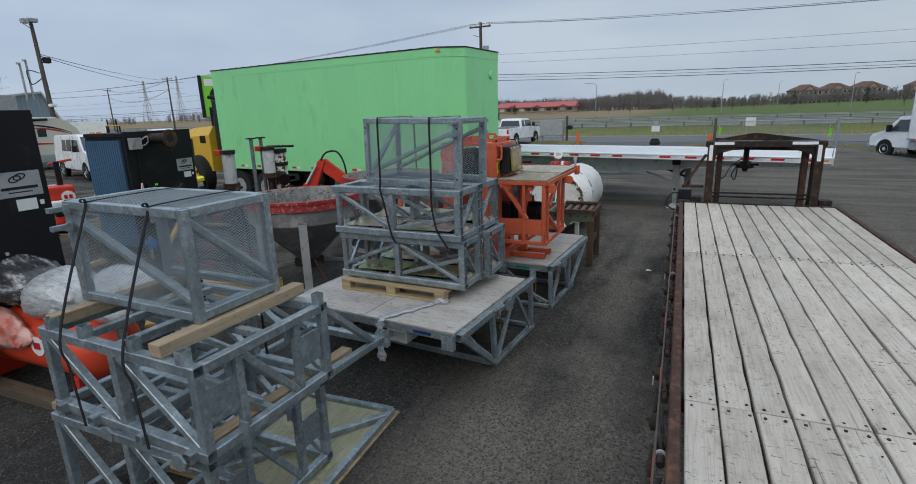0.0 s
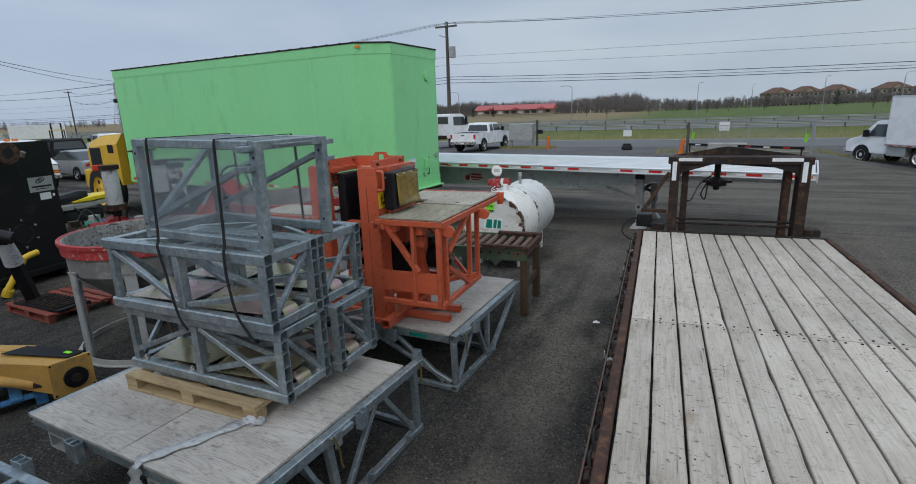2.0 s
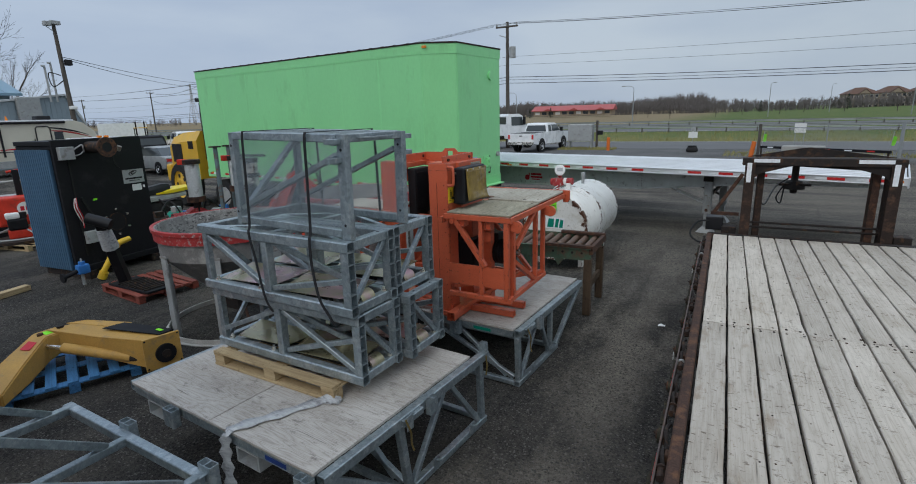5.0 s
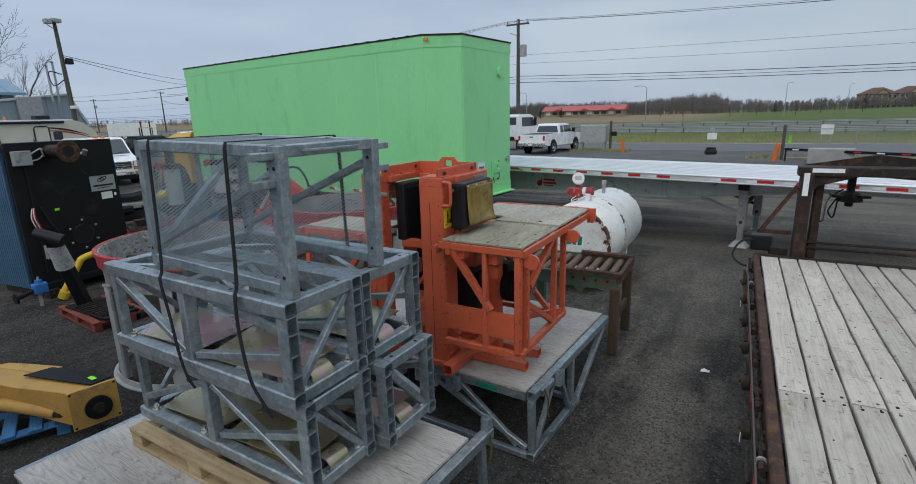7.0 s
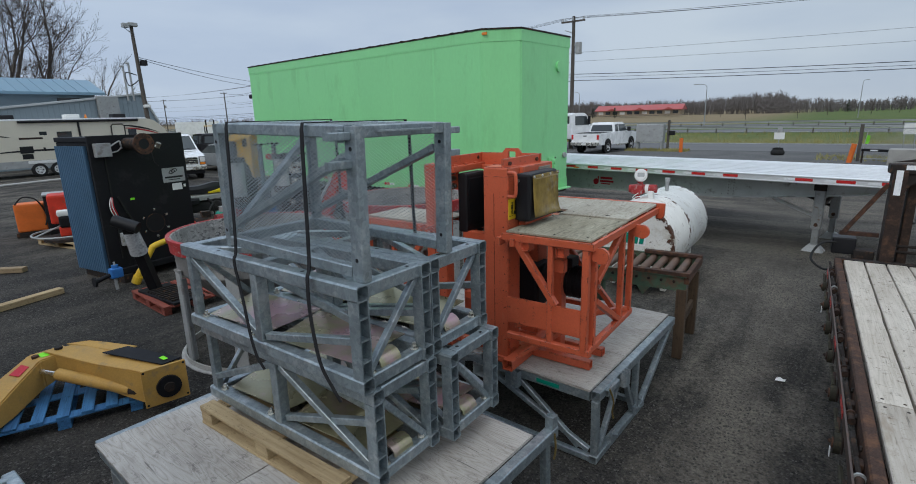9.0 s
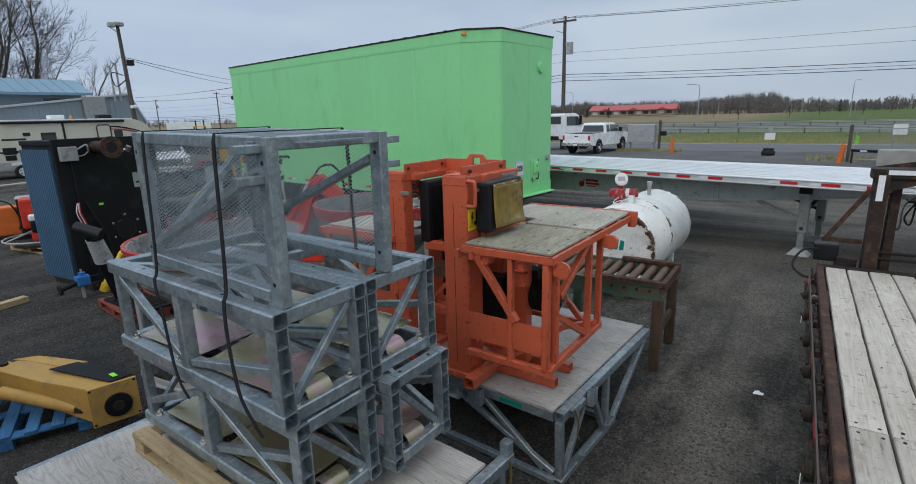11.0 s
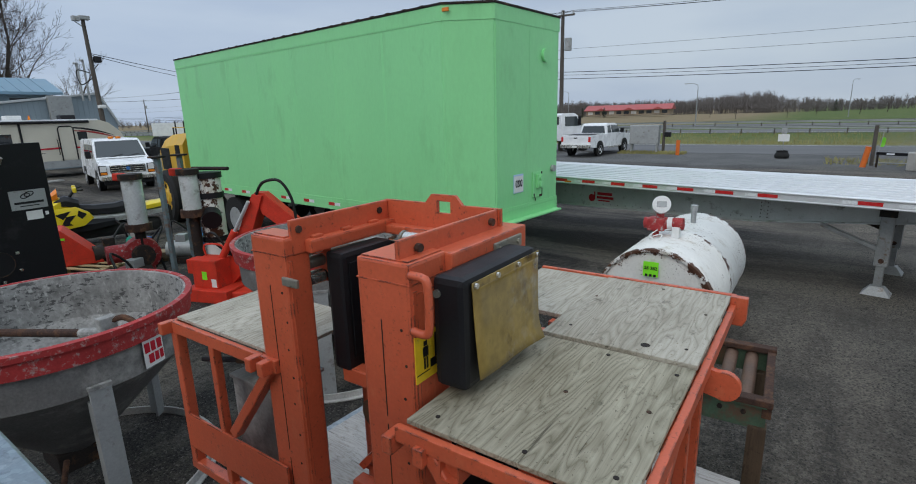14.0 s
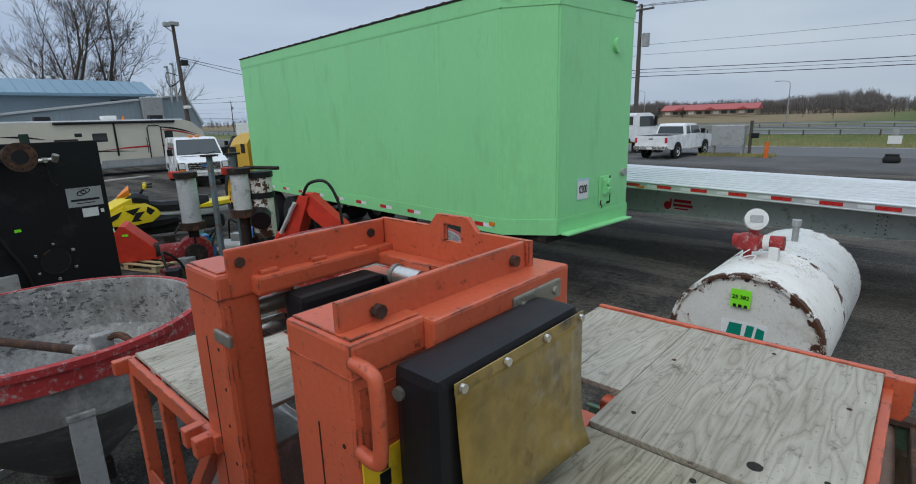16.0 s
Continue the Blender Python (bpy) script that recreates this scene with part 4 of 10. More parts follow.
part("jack_brace", B((LX - 0.08, 0.25, 1.72), (LX - 0.42, 0.3, 1.12), 0.05), RUST, deck_trailer)
part("jack_foot", B((LX - 0.46, 0.3, 1.11), (LX - 0.08, 0.3, 1.11), 0.05), RUST, deck_trailer)
part("battery_box", BX((LX - 0.52, 0.26, 0.85), (LX - 0.28, 0.5, 1.05), 0.015), BLACK_PLASTIC, deck_trailer)
part("air_hose", P(arc([(LX - 0.4, 0.3, 0.98), (LX - 0.62, 0.2, 0.98), (LX - 0.72, 0.05, 0.82), (LX - 0.6, -0.05, 0.72), (LX - 0.45, -0.1, 0.74)]), 0.014), HOSE, deck_trailer)
for i in range(2):
    for sx in (-0.02, 2.42):
        wheel_y = -9.6 - i * 0.95
        tyre = part("tyre", R((sx - 0.1, wheel_y, 0.37), (sx + 0.1, wheel_y, 0.37), 0.37, seg=28), RUBBER, deck_trailer)


# ---- mast-climber platforms, truss frames and cages of galvanised steel ----
def double_socket(name, parent, x, y, z0, z1, along_x=True, w=0.062):
    """Two square tubes welded side by side, open at the top and bottom."""
    s = part(name, B((x, y, z0), (x, y, z1), w, w, up=(0, 1, 0), hollow=True), GALV, parent, "open twin tube socket")
    d = (w, 0) if along_x else (0, w)
    part("socket_tube", B((x - d[0], y - d[1], z0), (x - d[0], y - d[1], z1), w * 0.99, w * 0.99, up=(0, 1, 0), hollow=True), GALV, s)
    return s


def worn_sheet(x0, x1, y0, y1, z0, z1, rng, chip=0.0):
    """A plywood sheet with slightly frayed edges; chip lets pieces be missing along its left side."""
    pts = []
    for (ax, ay), (bx, by), k in (((x0, y0), (x1, y0), 1), ((x1, y0), (x1, y1), 1), ((x1, y1), (x0, y1), 1), ((x0, y1), (x0, y0), 2)):
        n = max(int(math.hypot(bx - ax, by - ay) / 0.045), 2)
        for i in range(n):
            t = i / n
            j = rng.uniform(0.0, 0.004) + (rng.uniform(0.0, chip) if k == 2 and rng.random() < 0.35 else 0.0)
            nx, ny = {True: (0, 1), False: (-1 if ax == x1 else 1, 0)}[ay == by]
            if ay == by and ay == y1:
                ny = -1
            pts.append((ax + (bx - ax) * t + nx * j, ay + (by - ay) * t + ny * j))
    bm = bmesh.new()
    slab(bm, pts, z0, z1, "xy")
    return bm


def truss_platform(m, length, width, bottom0, bottom1, raked_near, label, z, sockets, pockets, tail, seed):
    """A plywood-topped truss platform. Local x runs left from the near corner (0 to -length), y away (0 to width)."""
    p = thing("truss_platform", m, label, "scaffold platform", "platforms")
    rng = random.Random(seed)
    for k, (a, b) in enumerate(((-length, -length / 2 - 0.002), (-length / 2 + 0.002, 0.0))):
        part("plywood_sheet", worn_sheet(a, b, 0, width, z - 0.02, z, rng, 0.03 if k == 0 and raked_near else 0.0), PLY, p, "weathered grey plywood")
    t = z - 0.062
    for y in (0.045, width - 0.045):
        part("top_chord", B((-length + 0.01, y, t), (-0.01, y, t), 0.066, 0.08, hollow=True), GALV, p)
    side = part("side_chord", B((0.036, 0.02, t + 0.008), (0.036, width + tail, t + 0.008), 0.066, 0.076, hollow=True), GALV, p, "side tube along the plywood edge")
    part("side_chord", B((-length - 0.036, 0.02, t + 0.008), (-length - 0.036, width, t + 0.008), 0.066, 0.076, hollow=True), GALV, p)
    for k in range(1, 5):
        x = -length * k / 5
        part("floor_joist", B((x, 0.08, t), (x, width - 0.08, t), 0.05, 0.06), GALV, p)
    for x in (0.036, -length - 0.036):
        part("bottom_chord", B((x, bottom0 - 0.02, 0.032), (x, bottom1 + 0.02, 0.032), 0.06, 0.058, hollow=True), GALV, p)
        low, high = 0.062, t - 0.032
        span = bottom1 - bottom0
        part("post", B((x, bottom0 + 0.02, low), (x, bottom0 - (0.05 if raked_near else 0.0), high), 0.058, 0.052, up=(1, 0, 0)), GALV, p)
        part("post", B((x, bottom1 - (0.03 if raked_near else 0.16), low), (x, bottom1 - (0.05 if raked_near else 0.16), high), 0.055, 0.05, up=(1, 0, 0)), GALV, p)
        part("brace", B((x, bottom0 + 0.07, low), (x, bottom0 + span * 0.44, high), 0.042, up=(1, 0, 0)), GALV, p)
        part("brace", B((x, bottom0 + span * 0.54, high), (x, bottom1 - (0.09 if raked_near else 0.20), low), 0.042, up=(1, 0, 0)), GALV, p)
        if raked_near:
            part("raked_leg", B((x, 0.10, high), (x, bottom0 - 0.01, 0.05), 0.055, 0.05, up=(1, 0, 0)), GALV, p)
        else:
            part("raked_leg", B((x, width - 0.07, high), (x, bottom1, 0.05), 0.055, 0.05, up=(1, 0, 0)), GALV, p)
    for y in (bottom0, bottom1):
        part("bottom_tie", B((-length - 0.005, y, 0.032), (0.005, y, 0.032), 0.05), GALV, p)
    for a, b in (((-0.02, 0.075), (-length * 0.46, t - 0.04)), ((-length + 0.02, 0.075), (-length * 0.54, t - 0.04)), ((-length * 0.30, t - 0.04), (-0.10, 0.075))):
        part("cross_brace", B((a[0], bottom0 + 0.03, a[1]), (b[0], bottom0 + 0.03, b[1]), 0.042), GALV, p)
    for x in sockets:
        double_socket("front_socket", p, x, -0.036, t - 0.09, t + 0.045)
    # hooks, stubs and dangling chains along the side tube
    y1 = bottom0 - 0.06 if raked_near else 0.12
    arm = part("side_stub", B((0.07, y1, t + 0.004), (0.07, y1 + 0.22, t + 0.004), 0.05, 0.05, hollow=True), GALV, side)
    part("flag_plate", BX((0.097, y1 + 0.02, t - 0.06), (0.103, y1 + 0.09, t + 0.05), 0.001), GALV, side)
    double_socket("side_socket", p, 0.10, y1 + 0.34, t - 0.06, t + 0.06, False, 0.05)
    part("chain", P(arc([(0.10, y1 + 0.01, t + 0.04), (0.125, y1 + 0.03, t - 0.06), (0.11, y1 + 0.05, t - 0.16), (0.12, y1 + 0.06, t - 0.22)], 5), 0.007, 6), BRASS, p, "dangling brass-coloured chain")
    for f in (0.30, 0.78):
        yy = bottom0 + (bottom1 - bottom0) * f
        lug = part("side_lug", BX((0.062, yy - 0.035, 0.03), (0.069, yy + 0.035, 0.13), 0.001), GALV, p)
        part("lug_pin", R((0.055, yy, 0.10), (0.11, yy, 0.115), 0.009, seg=8), GALV, lug)
    for x in pockets:
        part("fork_pocket", B((x, 0.012, t - 0.10), (x, width - 0.2, t - 0.10), 0.24, 0.115, hollow=True, ch=0.04), STEEL, p, "wide tube for fork tines")
    if tail > 0.1:
        part("stop_socket", B((0.036, width + tail - 0.035, t + 0.048), (0.036, width + tail - 0.035, t + 0.13), 0.062, hollow=True, up=(0, 1, 0)), GALV, p)
        part("chain", P(arc([(0.07, width + tail - 0.05, t + 0.02), (0.085, width + tail - 0.06, t - 0.07), (0.08, width + tail - 0.07, t - 0.15)], 5), 0.007, 6), BRASS, p, "dangling brass-coloured chain")
    part("maker_plate", BX((-0.46, 0.0085, t - 0.02), (-0.26, 0.0115, t + 0.012)), NAVY if raked_near else INK_GREEN, p)
    return p


BRASS = surface("yellow_passivated_chain", (0.30, 0.22, 0.08), 0.4, 0.8, 0.2, 30, 0.05, 80)
PA = pose(-1.915, 3.90, 0, 0, 0, -4.2)
platform_a = truss_platform(PA, 2.11, 1.73, 0.78, 1.87, True, "galvanised truss platform with plywood top under a loaded pallet", 0.69, (-0.01, -1.44), (-0.66, -1.80), 0.20, 3)
PB = pose(-1.735, 6.44, 0, 0, 0, -3.4)
platform_b = truss_platform(PB, 2.30, 1.83, 0.03, 1.02, False, "galvanised truss platform with plywood top under an orange lift", 0.62, (-0.62, -1.20), (-0.98, -1.75), 0.0, 4)


def bolt(parent, x, y, z):
    b = part("bolt", R((x, y, z), (x, y, z + 0.036), 0.010, seg=8), CHROME, parent)
    part("nut", R((x, y, z + 0.004), (x, y, z + 0.020), 0.019, seg=6), CHROME, b)
    part("washer", R((x, y, z), (x, y, z + 0.004), 0.025, seg=12), CHROME, b)


def bolt_hole(parent, x, y, z):
    part("bolt_hole", R((x, y, z - 0.002), (x, y, z + 0.0006), 0.011, seg=12), INK, parent)


def truss_frame(m, label, length=1.60, deep=0.5, tall=0.53, flip=False, seed=1):
    """One bridge section: four long tubes with open ends, ribbed end channels, braces and coated plates. Local x -length..0, y 0..deep, z 0..tall."""
    f = thing("scaffold_section", m, label, "scaffold frame", "truss frames")
    rng = random.Random(seed)
    w = 0.075
    mid = -length * 0.52
    for y in (w / 2, deep - w / 2):
        for z in (w / 2, tall - w / 2):
            part("long_tube", B((-length, y, z), (0, y, z), w, hollow=True, ch=0.12), GALV, f)
        part("upright", B((-length + 0.05, y, w), (-length + 0.05, y, tall - w), 0.05, 0.05, up=(1, 0, 0)), GALV, f)
        part("upright", B((mid, y, w), (mid, y, tall - w), 0.07, 0.06, up=(1, 0, 0)), GALV, f)
        if not flip:
            spans = (((-length + 0.08, tall - w - 0.02), (mid - 0.04, w + 0.02)), ((mid + 0.04, w + 0.03), (-0.08, tall * 0.47)))
        else:
            spans = (((-length + 0.08, tall * 0.30), (mid - 0.04, tall - w - 0.03)), ((mid + 0.04, tall - w - 0.02), (-0.08, w + 0.02)), ((mid + 0.04, w + 0.03), (-0.08, tall * 0.62)))
        for k, ((xa, za), (xb, zb)) in enumerate(spans):
            yy = y + (0.012 if k == 2 else 0.0) * (1 if y < deep / 2 else -1)
            part("brace", B((xa, yy, za), (xb, yy, zb), 0.042, 0.038), GALV, f)
    for x in (-length + 0.04, -0.05):
        for z in (w / 2, tall - w / 2):
            part("cross_tube", B((x, w, z), (x, deep - w, z), 0.066, 0.068), GALV, f)
        up_far = (x > -0.1) != flip
        part("end_brace", B((x, w, w if up_far else tall - w), (x, deep - w, tall - w if up_far else w), 0.034), GALV, f)
    # flat bracing of the top and the bottom
    for z in (w / 2, tall - w / 2):
        part("middle_tube", B((mid, w, z), (mid, deep - w, z), 0.055), GALV, f)
        part("flat_brace", B((-length + 0.08, w + 0.01, z - 0.004), (mid - 0.03, deep - w - 0.01, z - 0.004), 0.04), GALV, f)
        part("flat_brace", B((mid + 0.03, deep - w - 0.01, z - 0.004), (-0.09, w + 0.01, z - 0.004), 0.04), GALV, f)
    part("inner_brace", B((mid, w, tall - w), (-length * 0.22, deep - w, w), 0.04), GALV, f)
    for y in (w / 2, deep - w / 2):
        bm = bmesh.new()
        h = w / 2 - 0.003
        box(bm, (-0.070, y - h, w), (-0.062, y + h, tall - w))
        box(bm, (-0.062, y - h, w), (-0.004, y - h + 0.007, tall - w))
        box(bm, (-0.062, y + h - 0.007, w), (-0.004, y + h, tall - w))
        for z in (tall * 0.30, tall * 0.50, tall * 0.70):
            box(bm, (-0.062, y - h + 0.007, z - 0.004), (-0.008, y + h - 0.007, z + 0.004))
        part("end_channel", bm, GALV, f, "ribbed end channel")
        bolt_hole(f, -0.05, y + (0.09 if y < deep / 2 else -0.09), tall - 0.0028)
    for x in (-length * 0.27, -length * 0.76):
        bolt_hole(f, x, 0.04, tall)
    # iridescent plates over the toothed rack in the floor of the section
    for k, (a, b) in enumerate(((-length + 0.10, mid - 0.02), (mid + 0.02, -0.16))):
        s = 0.05 + rng.uniform(-0.02, 0.03)
        z0, z1 = 0.082 + rng.uniform(0, 0.012), 0.10 + rng.uniform(0.0, 0.05)
        bm = bmesh.new()
        low = [(a + s, 0.055, z0), (b - 0.01, 0.085, z0 + 0.01), (b + s * 0.5, deep - 0.07, z1), (a - 0.01, deep - 0.10, z1)]
        quads(bm, [low, [(x, y, z + 0.004) for x, y, z in low]])
        part("zinc_plate", bm, ZINC, f, "iridescent yellow zinc-coated plate")
    teeth = bmesh.new()
    for i in range(34):
        x = -length + 0.12 + i * (length - 0.24) / 33
        slab(teeth, [(x - 0.017, 0.012), (x + 0.017, 0.012), (x + 0.008, 0.048), (x - 0.008, 0.048)], deep * 0.36, deep * 0.36 + 0.03)
    box(teeth, (-length + 0.08, deep * 0.36, 0.046), (-0.10, deep * 0.36 + 0.03, 0.078))
    part("rack", teeth, DARK_RACK, f, "toothed drive rack")
    bm = bmesh.new()
    rings = []
    for i in range(9):
        a = math.radians(-20 + 27 * i)
        cx, cz = -0.10, 0.0
        r0, r1 = 0.052, 0.062
        rings.append([(cx + r0 * math.cos(a), 0.16, cz + r0 * math.sin(a)), (cx + r1 * math.cos(a), 0.16, cz + r1 * math.sin(a)),
                      (cx + r1 * math.cos(a), 0.30, cz + r1 * math.sin(a)), (cx + r0 * math.cos(a), 0.30, cz + r0 * math.sin(a))])
    quads(bm, rings)
    hook = part("hook_plate", bm, ZINC, f, "curled zinc-coated catch", True)
    hook.location = (0.0, 0.0, 0.066)
    bolt(f, -0.05, 0.10, 0.071)
    bolt(f, -0.05, deep - 0.10, 0.071)
    bolt(f, mid - 0.12, w / 2, w)
    bolt(f, -length * 0.70, deep - w / 2, w)
    bolt(f, -length + 0.13, w / 2, w)
    return f


def cage(m, label, lx=1.15, ly=0.65, lz=0.69):
    """A mesh-sided guard basket, open below and at its right end. Local x -lx..0, y 0..ly, z 0..lz."""
    c = thing("mesh_cage", m, label, "mesh cage", "mesh cages")
    w = 0.055
    for x, px in ((-lx + 0.024, 0.048), (-0.038, 0.076)):
        for y in (w / 2, ly - w / 2):
            post = part("corner_post", B((x, y, 0), (x, y, lz - 0.004), w, px, up=(1, 0, 0)), GALV, c)
            for z in (0.10, lz - 0.10):
                part("bolt_hole", R((x, y - w / 2 - 0.0006, z), (x, y - w / 2 + 0.002, z), 0.010, seg=12), INK, post)
    for y in (w / 2, ly - w / 2):
        part("top_rail", B((-lx + 0.05, y, lz - w / 2), (-0.076, y, lz - w / 2), w), GALV, c)
        part("bottom_rail", B((-lx + 0.05, y, w / 2 + 0.012), (-0.076, y, w / 2 + 0.012), w), GALV, c)
        s = 1 if y < 0.1 else -1
        part("diagonal", B((-lx + 0.06, y + s * 0.008, 0.13), (-0.08, y + s * 0.008, lz - 0.13), 0.055, 0.036), GALV, c)
    for x in (-lx + 0.026, -0.034):
        part("end_rail", B((x, w, lz - w / 2), (x, ly - w, lz - w / 2), 0.05, w), GALV, c)
    part("end_rail", B((-lx + 0.026, w, w / 2 + 0.012), (-lx + 0.026, ly - w, w / 2 + 0.012), 0.05, w), GALV, c)
    part("middle_rail", B((-lx * 0.5, w, lz - 0.035), (-lx * 0.5, ly - w, lz - 0.035), 0.04, 0.03), GALV, c)
    part("end_diagonal", B((-lx + 0.036, 0.06, 0.11), (-lx + 0.036, ly - 0.06, lz - 0.09), 0.05, 0.036), GALV, c)
    for y in (0.008, ly - 0.008):
        expanded_metal("mesh_panel", (-lx + 0.046, y, w), (1, 0, 0), (0, 0, 1), lx - 0.12, lz - 2 * w + 0.012, c)
    expanded_metal("mesh_panel", (-lx + 0.046, w - 0.01, lz - 0.008), (1, 0, 0), (0, 1, 0), lx - 0.10, ly - 2 * w + 0.02, c)
    expanded_metal("mesh_panel", (-lx + 0.008, w - 0.005, w), (0, 1, 0), (0, 0, 1), ly - 2 * w + 0.01, lz - 2 * w + 0.012, c)
    for y0, y1 in ((-0.115, 0.0), (ly, ly + 0.115)):
        for z in (lz - 0.045, lz - 0.165):
            part("hook_arm", B((-0.052, y0, z), (-0.052, y1, z), 0.042, 0.034), GALV, c)
            part("arm_plate", BX((-0.088, min(y0, y1) + 0.075 if y0 < 0 else y0 + 0.002, z - 0.028), (-0.072, max(y0, y1) - 0.002 if y0 < 0 else y1 - 0.075, z + 0.028), 0.002), GALV, c)
    # slotted grab plate on the open end
    bm = bmesh.new()
    for pts in ([(0.0, 0.13), (0.0, 0.17), (0.052, 0.235), (0.052, 0.205)], [(0.0, 0.48), (0.0, 0.52), (0.052, 0.445), (0.052, 0.415)],
                [(0.030, 0.208), (0.030, 0.442), (0.0525, 0.4452), (0.0525, 0.2048)], [(0.0, 0.1702), (0.0, 0.4798), (0.010, 0.468), (0.010, 0.182)]):
        slab(bm, pts, lz - 0.03, lz - 0.022, "xy")
    part("grab_plate", bm, GALV, c, "slotted grab plate")
    return c


DARK_RACK = surface("greased_dark_rack", (0.05, 0.05, 0.048), 0.5, 0.4, 0.25, 20, 0.1, 90)


# the loaded pallet on the first platform
def pallet(m, material, label, lx=1.25, ly=0.9, group="pallets"):
    p = thing("pallet", m, label, "pallet", group)
    rng = random.Random(int(lx * 1000 + ly * 100))
    many = 6 if material is PALLET else 7
    for i in range(many):
        y = i * (ly - 0.1) / (many - 1)
        j = rng.uniform(-0.008, 0.008)
        part("top_board", BX((j, y, 0.105), (lx + j, y + 0.095, 0.125), 0.003), material, p)
    for y in (0.0, ly / 2 - 0.05, ly - 0.1):
        part("bottom_board", BX((0, y, 0.0), (lx, y + 0.1, 0.02), 0.003), material, p)
    for x in (0.0, lx / 2 - 0.06, lx - 0.12):
        part("cross_board", BX((x, 0.0, 0.088), (x + 0.12, ly, 0.104), 0.002), material, p)
        for y in (0.0, ly / 2 - 0.05, ly - 0.1):
            part("block", BX((x, y + 0.004, 0.021), (x + 0.12, y + 0.1, 0.087), 0.003), material, p)
    return p


pallet(pose(-3.665, 4.555, 0.692, 0, 0, -1.0), PALLET, "pale new wooden pallet on a plywood platform", 1.34, 1.0)
truss_frame(pose(-2.125, 4.635, 0.818, 0, 0, -1.2), "galvanised truss frame stacked on a pallet", deep=0.48, flip=True, seed=2)
truss_frame(pose(-2.045, 5.150, 0.818, 0, 0, -0.4), "galvanised truss frame stacked on a pallet", deep=0.495, flip=True, seed=3)
truss_frame(pose(-2.135, 4.590, 1.350, 0, 0, -1.2), "galvanised truss frame strapped on top of another", deep=0.515, tall=0.537, seed=4)
truss_frame(pose(-2.128, 5.110, 1.350, 0, 0, -1.0), "galvanised truss frame strapped on top of another", deep=0.53, tall=0.537, seed=5)
cage(pose(-2.152, 4.655, 1.889, 0, 1.2, -1.5), "galvanised mesh cage strapped on stacked frames", 1.155, 0.665, 0.70)


def ratchet_strap(pts, label):
    bm = bmesh.new()
    pts = [Vector(p) for p in pts]
    rings = []
    for i, p in enumerate(pts):
        d = (pts[min(i + 1, len(pts) - 1)] - pts[max(i - 1, 0)]).normalized()
        s = Vector((1, 0.05, 0))
        s = (s - d * s.dot(d)).normalized() * 0.0105
        t = d.cross(s).normalized() * 0.0025
        rings.append([p - s - t, p + s - t, p + s + t, p - s + t])
    quads(bm, rings)
    return solo("ratchet_strap", bm, STRAP, Matrix(), label, "strap", "straps")


for x, sag in ((-3.08, 0.02), (-2.47, -0.02)):
    top = 2.598 - 0.02 * (x + 2.165)
    over = [(x + 0.04, 5.352, 1.95), (x + 0.035, 5.352, 2.1), (x + 0.03, 5.352, top - 0.09), (x + 0.02, 5.335, top), (x, 4.648, top), (x, 4.640, top - 0.03)]
    hang = arc([(x, 4.636, top - 0.09), (x + 0.015, 4.600, 1.98), (x + 0.02, 4.575, 1.88), (x + 0.05 + sag, 4.565, 1.70), (x + 0.10 + sag, 4.555, 1.48), (x + 0.15, 4.56, 1.36), (x + 0.19, 4.57, 1.29)], 6)
    ratchet_strap(over + hang, "black ratchet strap over the mesh cage")

# torn stretch wrap left on the first platform
bm = bmesh.new()
random.seed(4)
line = arc([(-2.37, 4.58, 0.74), (-2.40, 4.56, 0.70), (-2.57, 4.23, 0.70), (-2.72, 3.97, 0.695), (-2.745, 3.935, 0.60), (-2.75, 3.93, 0.42), (-2.735, 3.925, 0.24)], 8)
rings = []
for k, p in enumerate(line):
    d = (line[min(k + 1, len(line) - 1)] - line[max(k - 1, 0)]).normalized()
    s_ = d.cross(Vector((0, 0, 1))).normalized() if abs(d.z) < 0.8 else Vector((1, 0.3, 0)).normalized()
    wd = 0.040 + 0.012 * math.sin(k * 1.3)
    rings.append([p - s_ * wd, p - s_ * wd * 0.3 + Vector((0, 0, 0.012)), p + s_ * wd * 0.4 + Vector((0, 0, 0.005)), p + s_ * wd + Vector((0, 0, 0.009))])
quads(bm, rings, False, False)
wrap_strip = solo("plastic_strip", bm, CLEAR_WRAP, Matrix(), "torn milky plastic wrap trailing over the plywood edge", "plastic wrap", smooth=True)
wrap_strip.modifiers.new("thickness", "SOLIDIFY").thickness = 0.002
bm = bmesh.new()
bmesh.ops.create_icosphere(bm, subdivisions=3, radius=1.0)
for v in bm.verts:
    v.co = Vector((v.co.x * 0.075, v.co.y * 0.05, v.co.z * 0.032)) * (1 + 0.55 * noise.noise(v.co * 2.6) + 0.25 * noise.noise(v.co * 7.0))
solo("crumpled_wrap", bm, CLEAR_WRAP, pose(-2.365, 4.545, 0.712), "crumpled milky plastic wrap beside the pallet corner", "plastic wrap", smooth=True)


# ---- the orange mast-climber drive unit ----
LIFT = pose(-1.75, 6.40, 0.625, 0, 0, -0.3)     # local origin under the near right corner of the work table
lift = thing("mast_climber", LIFT, "orange mast-climbing lift unit with plywood tables, standing on a truss platform", "lift machine")


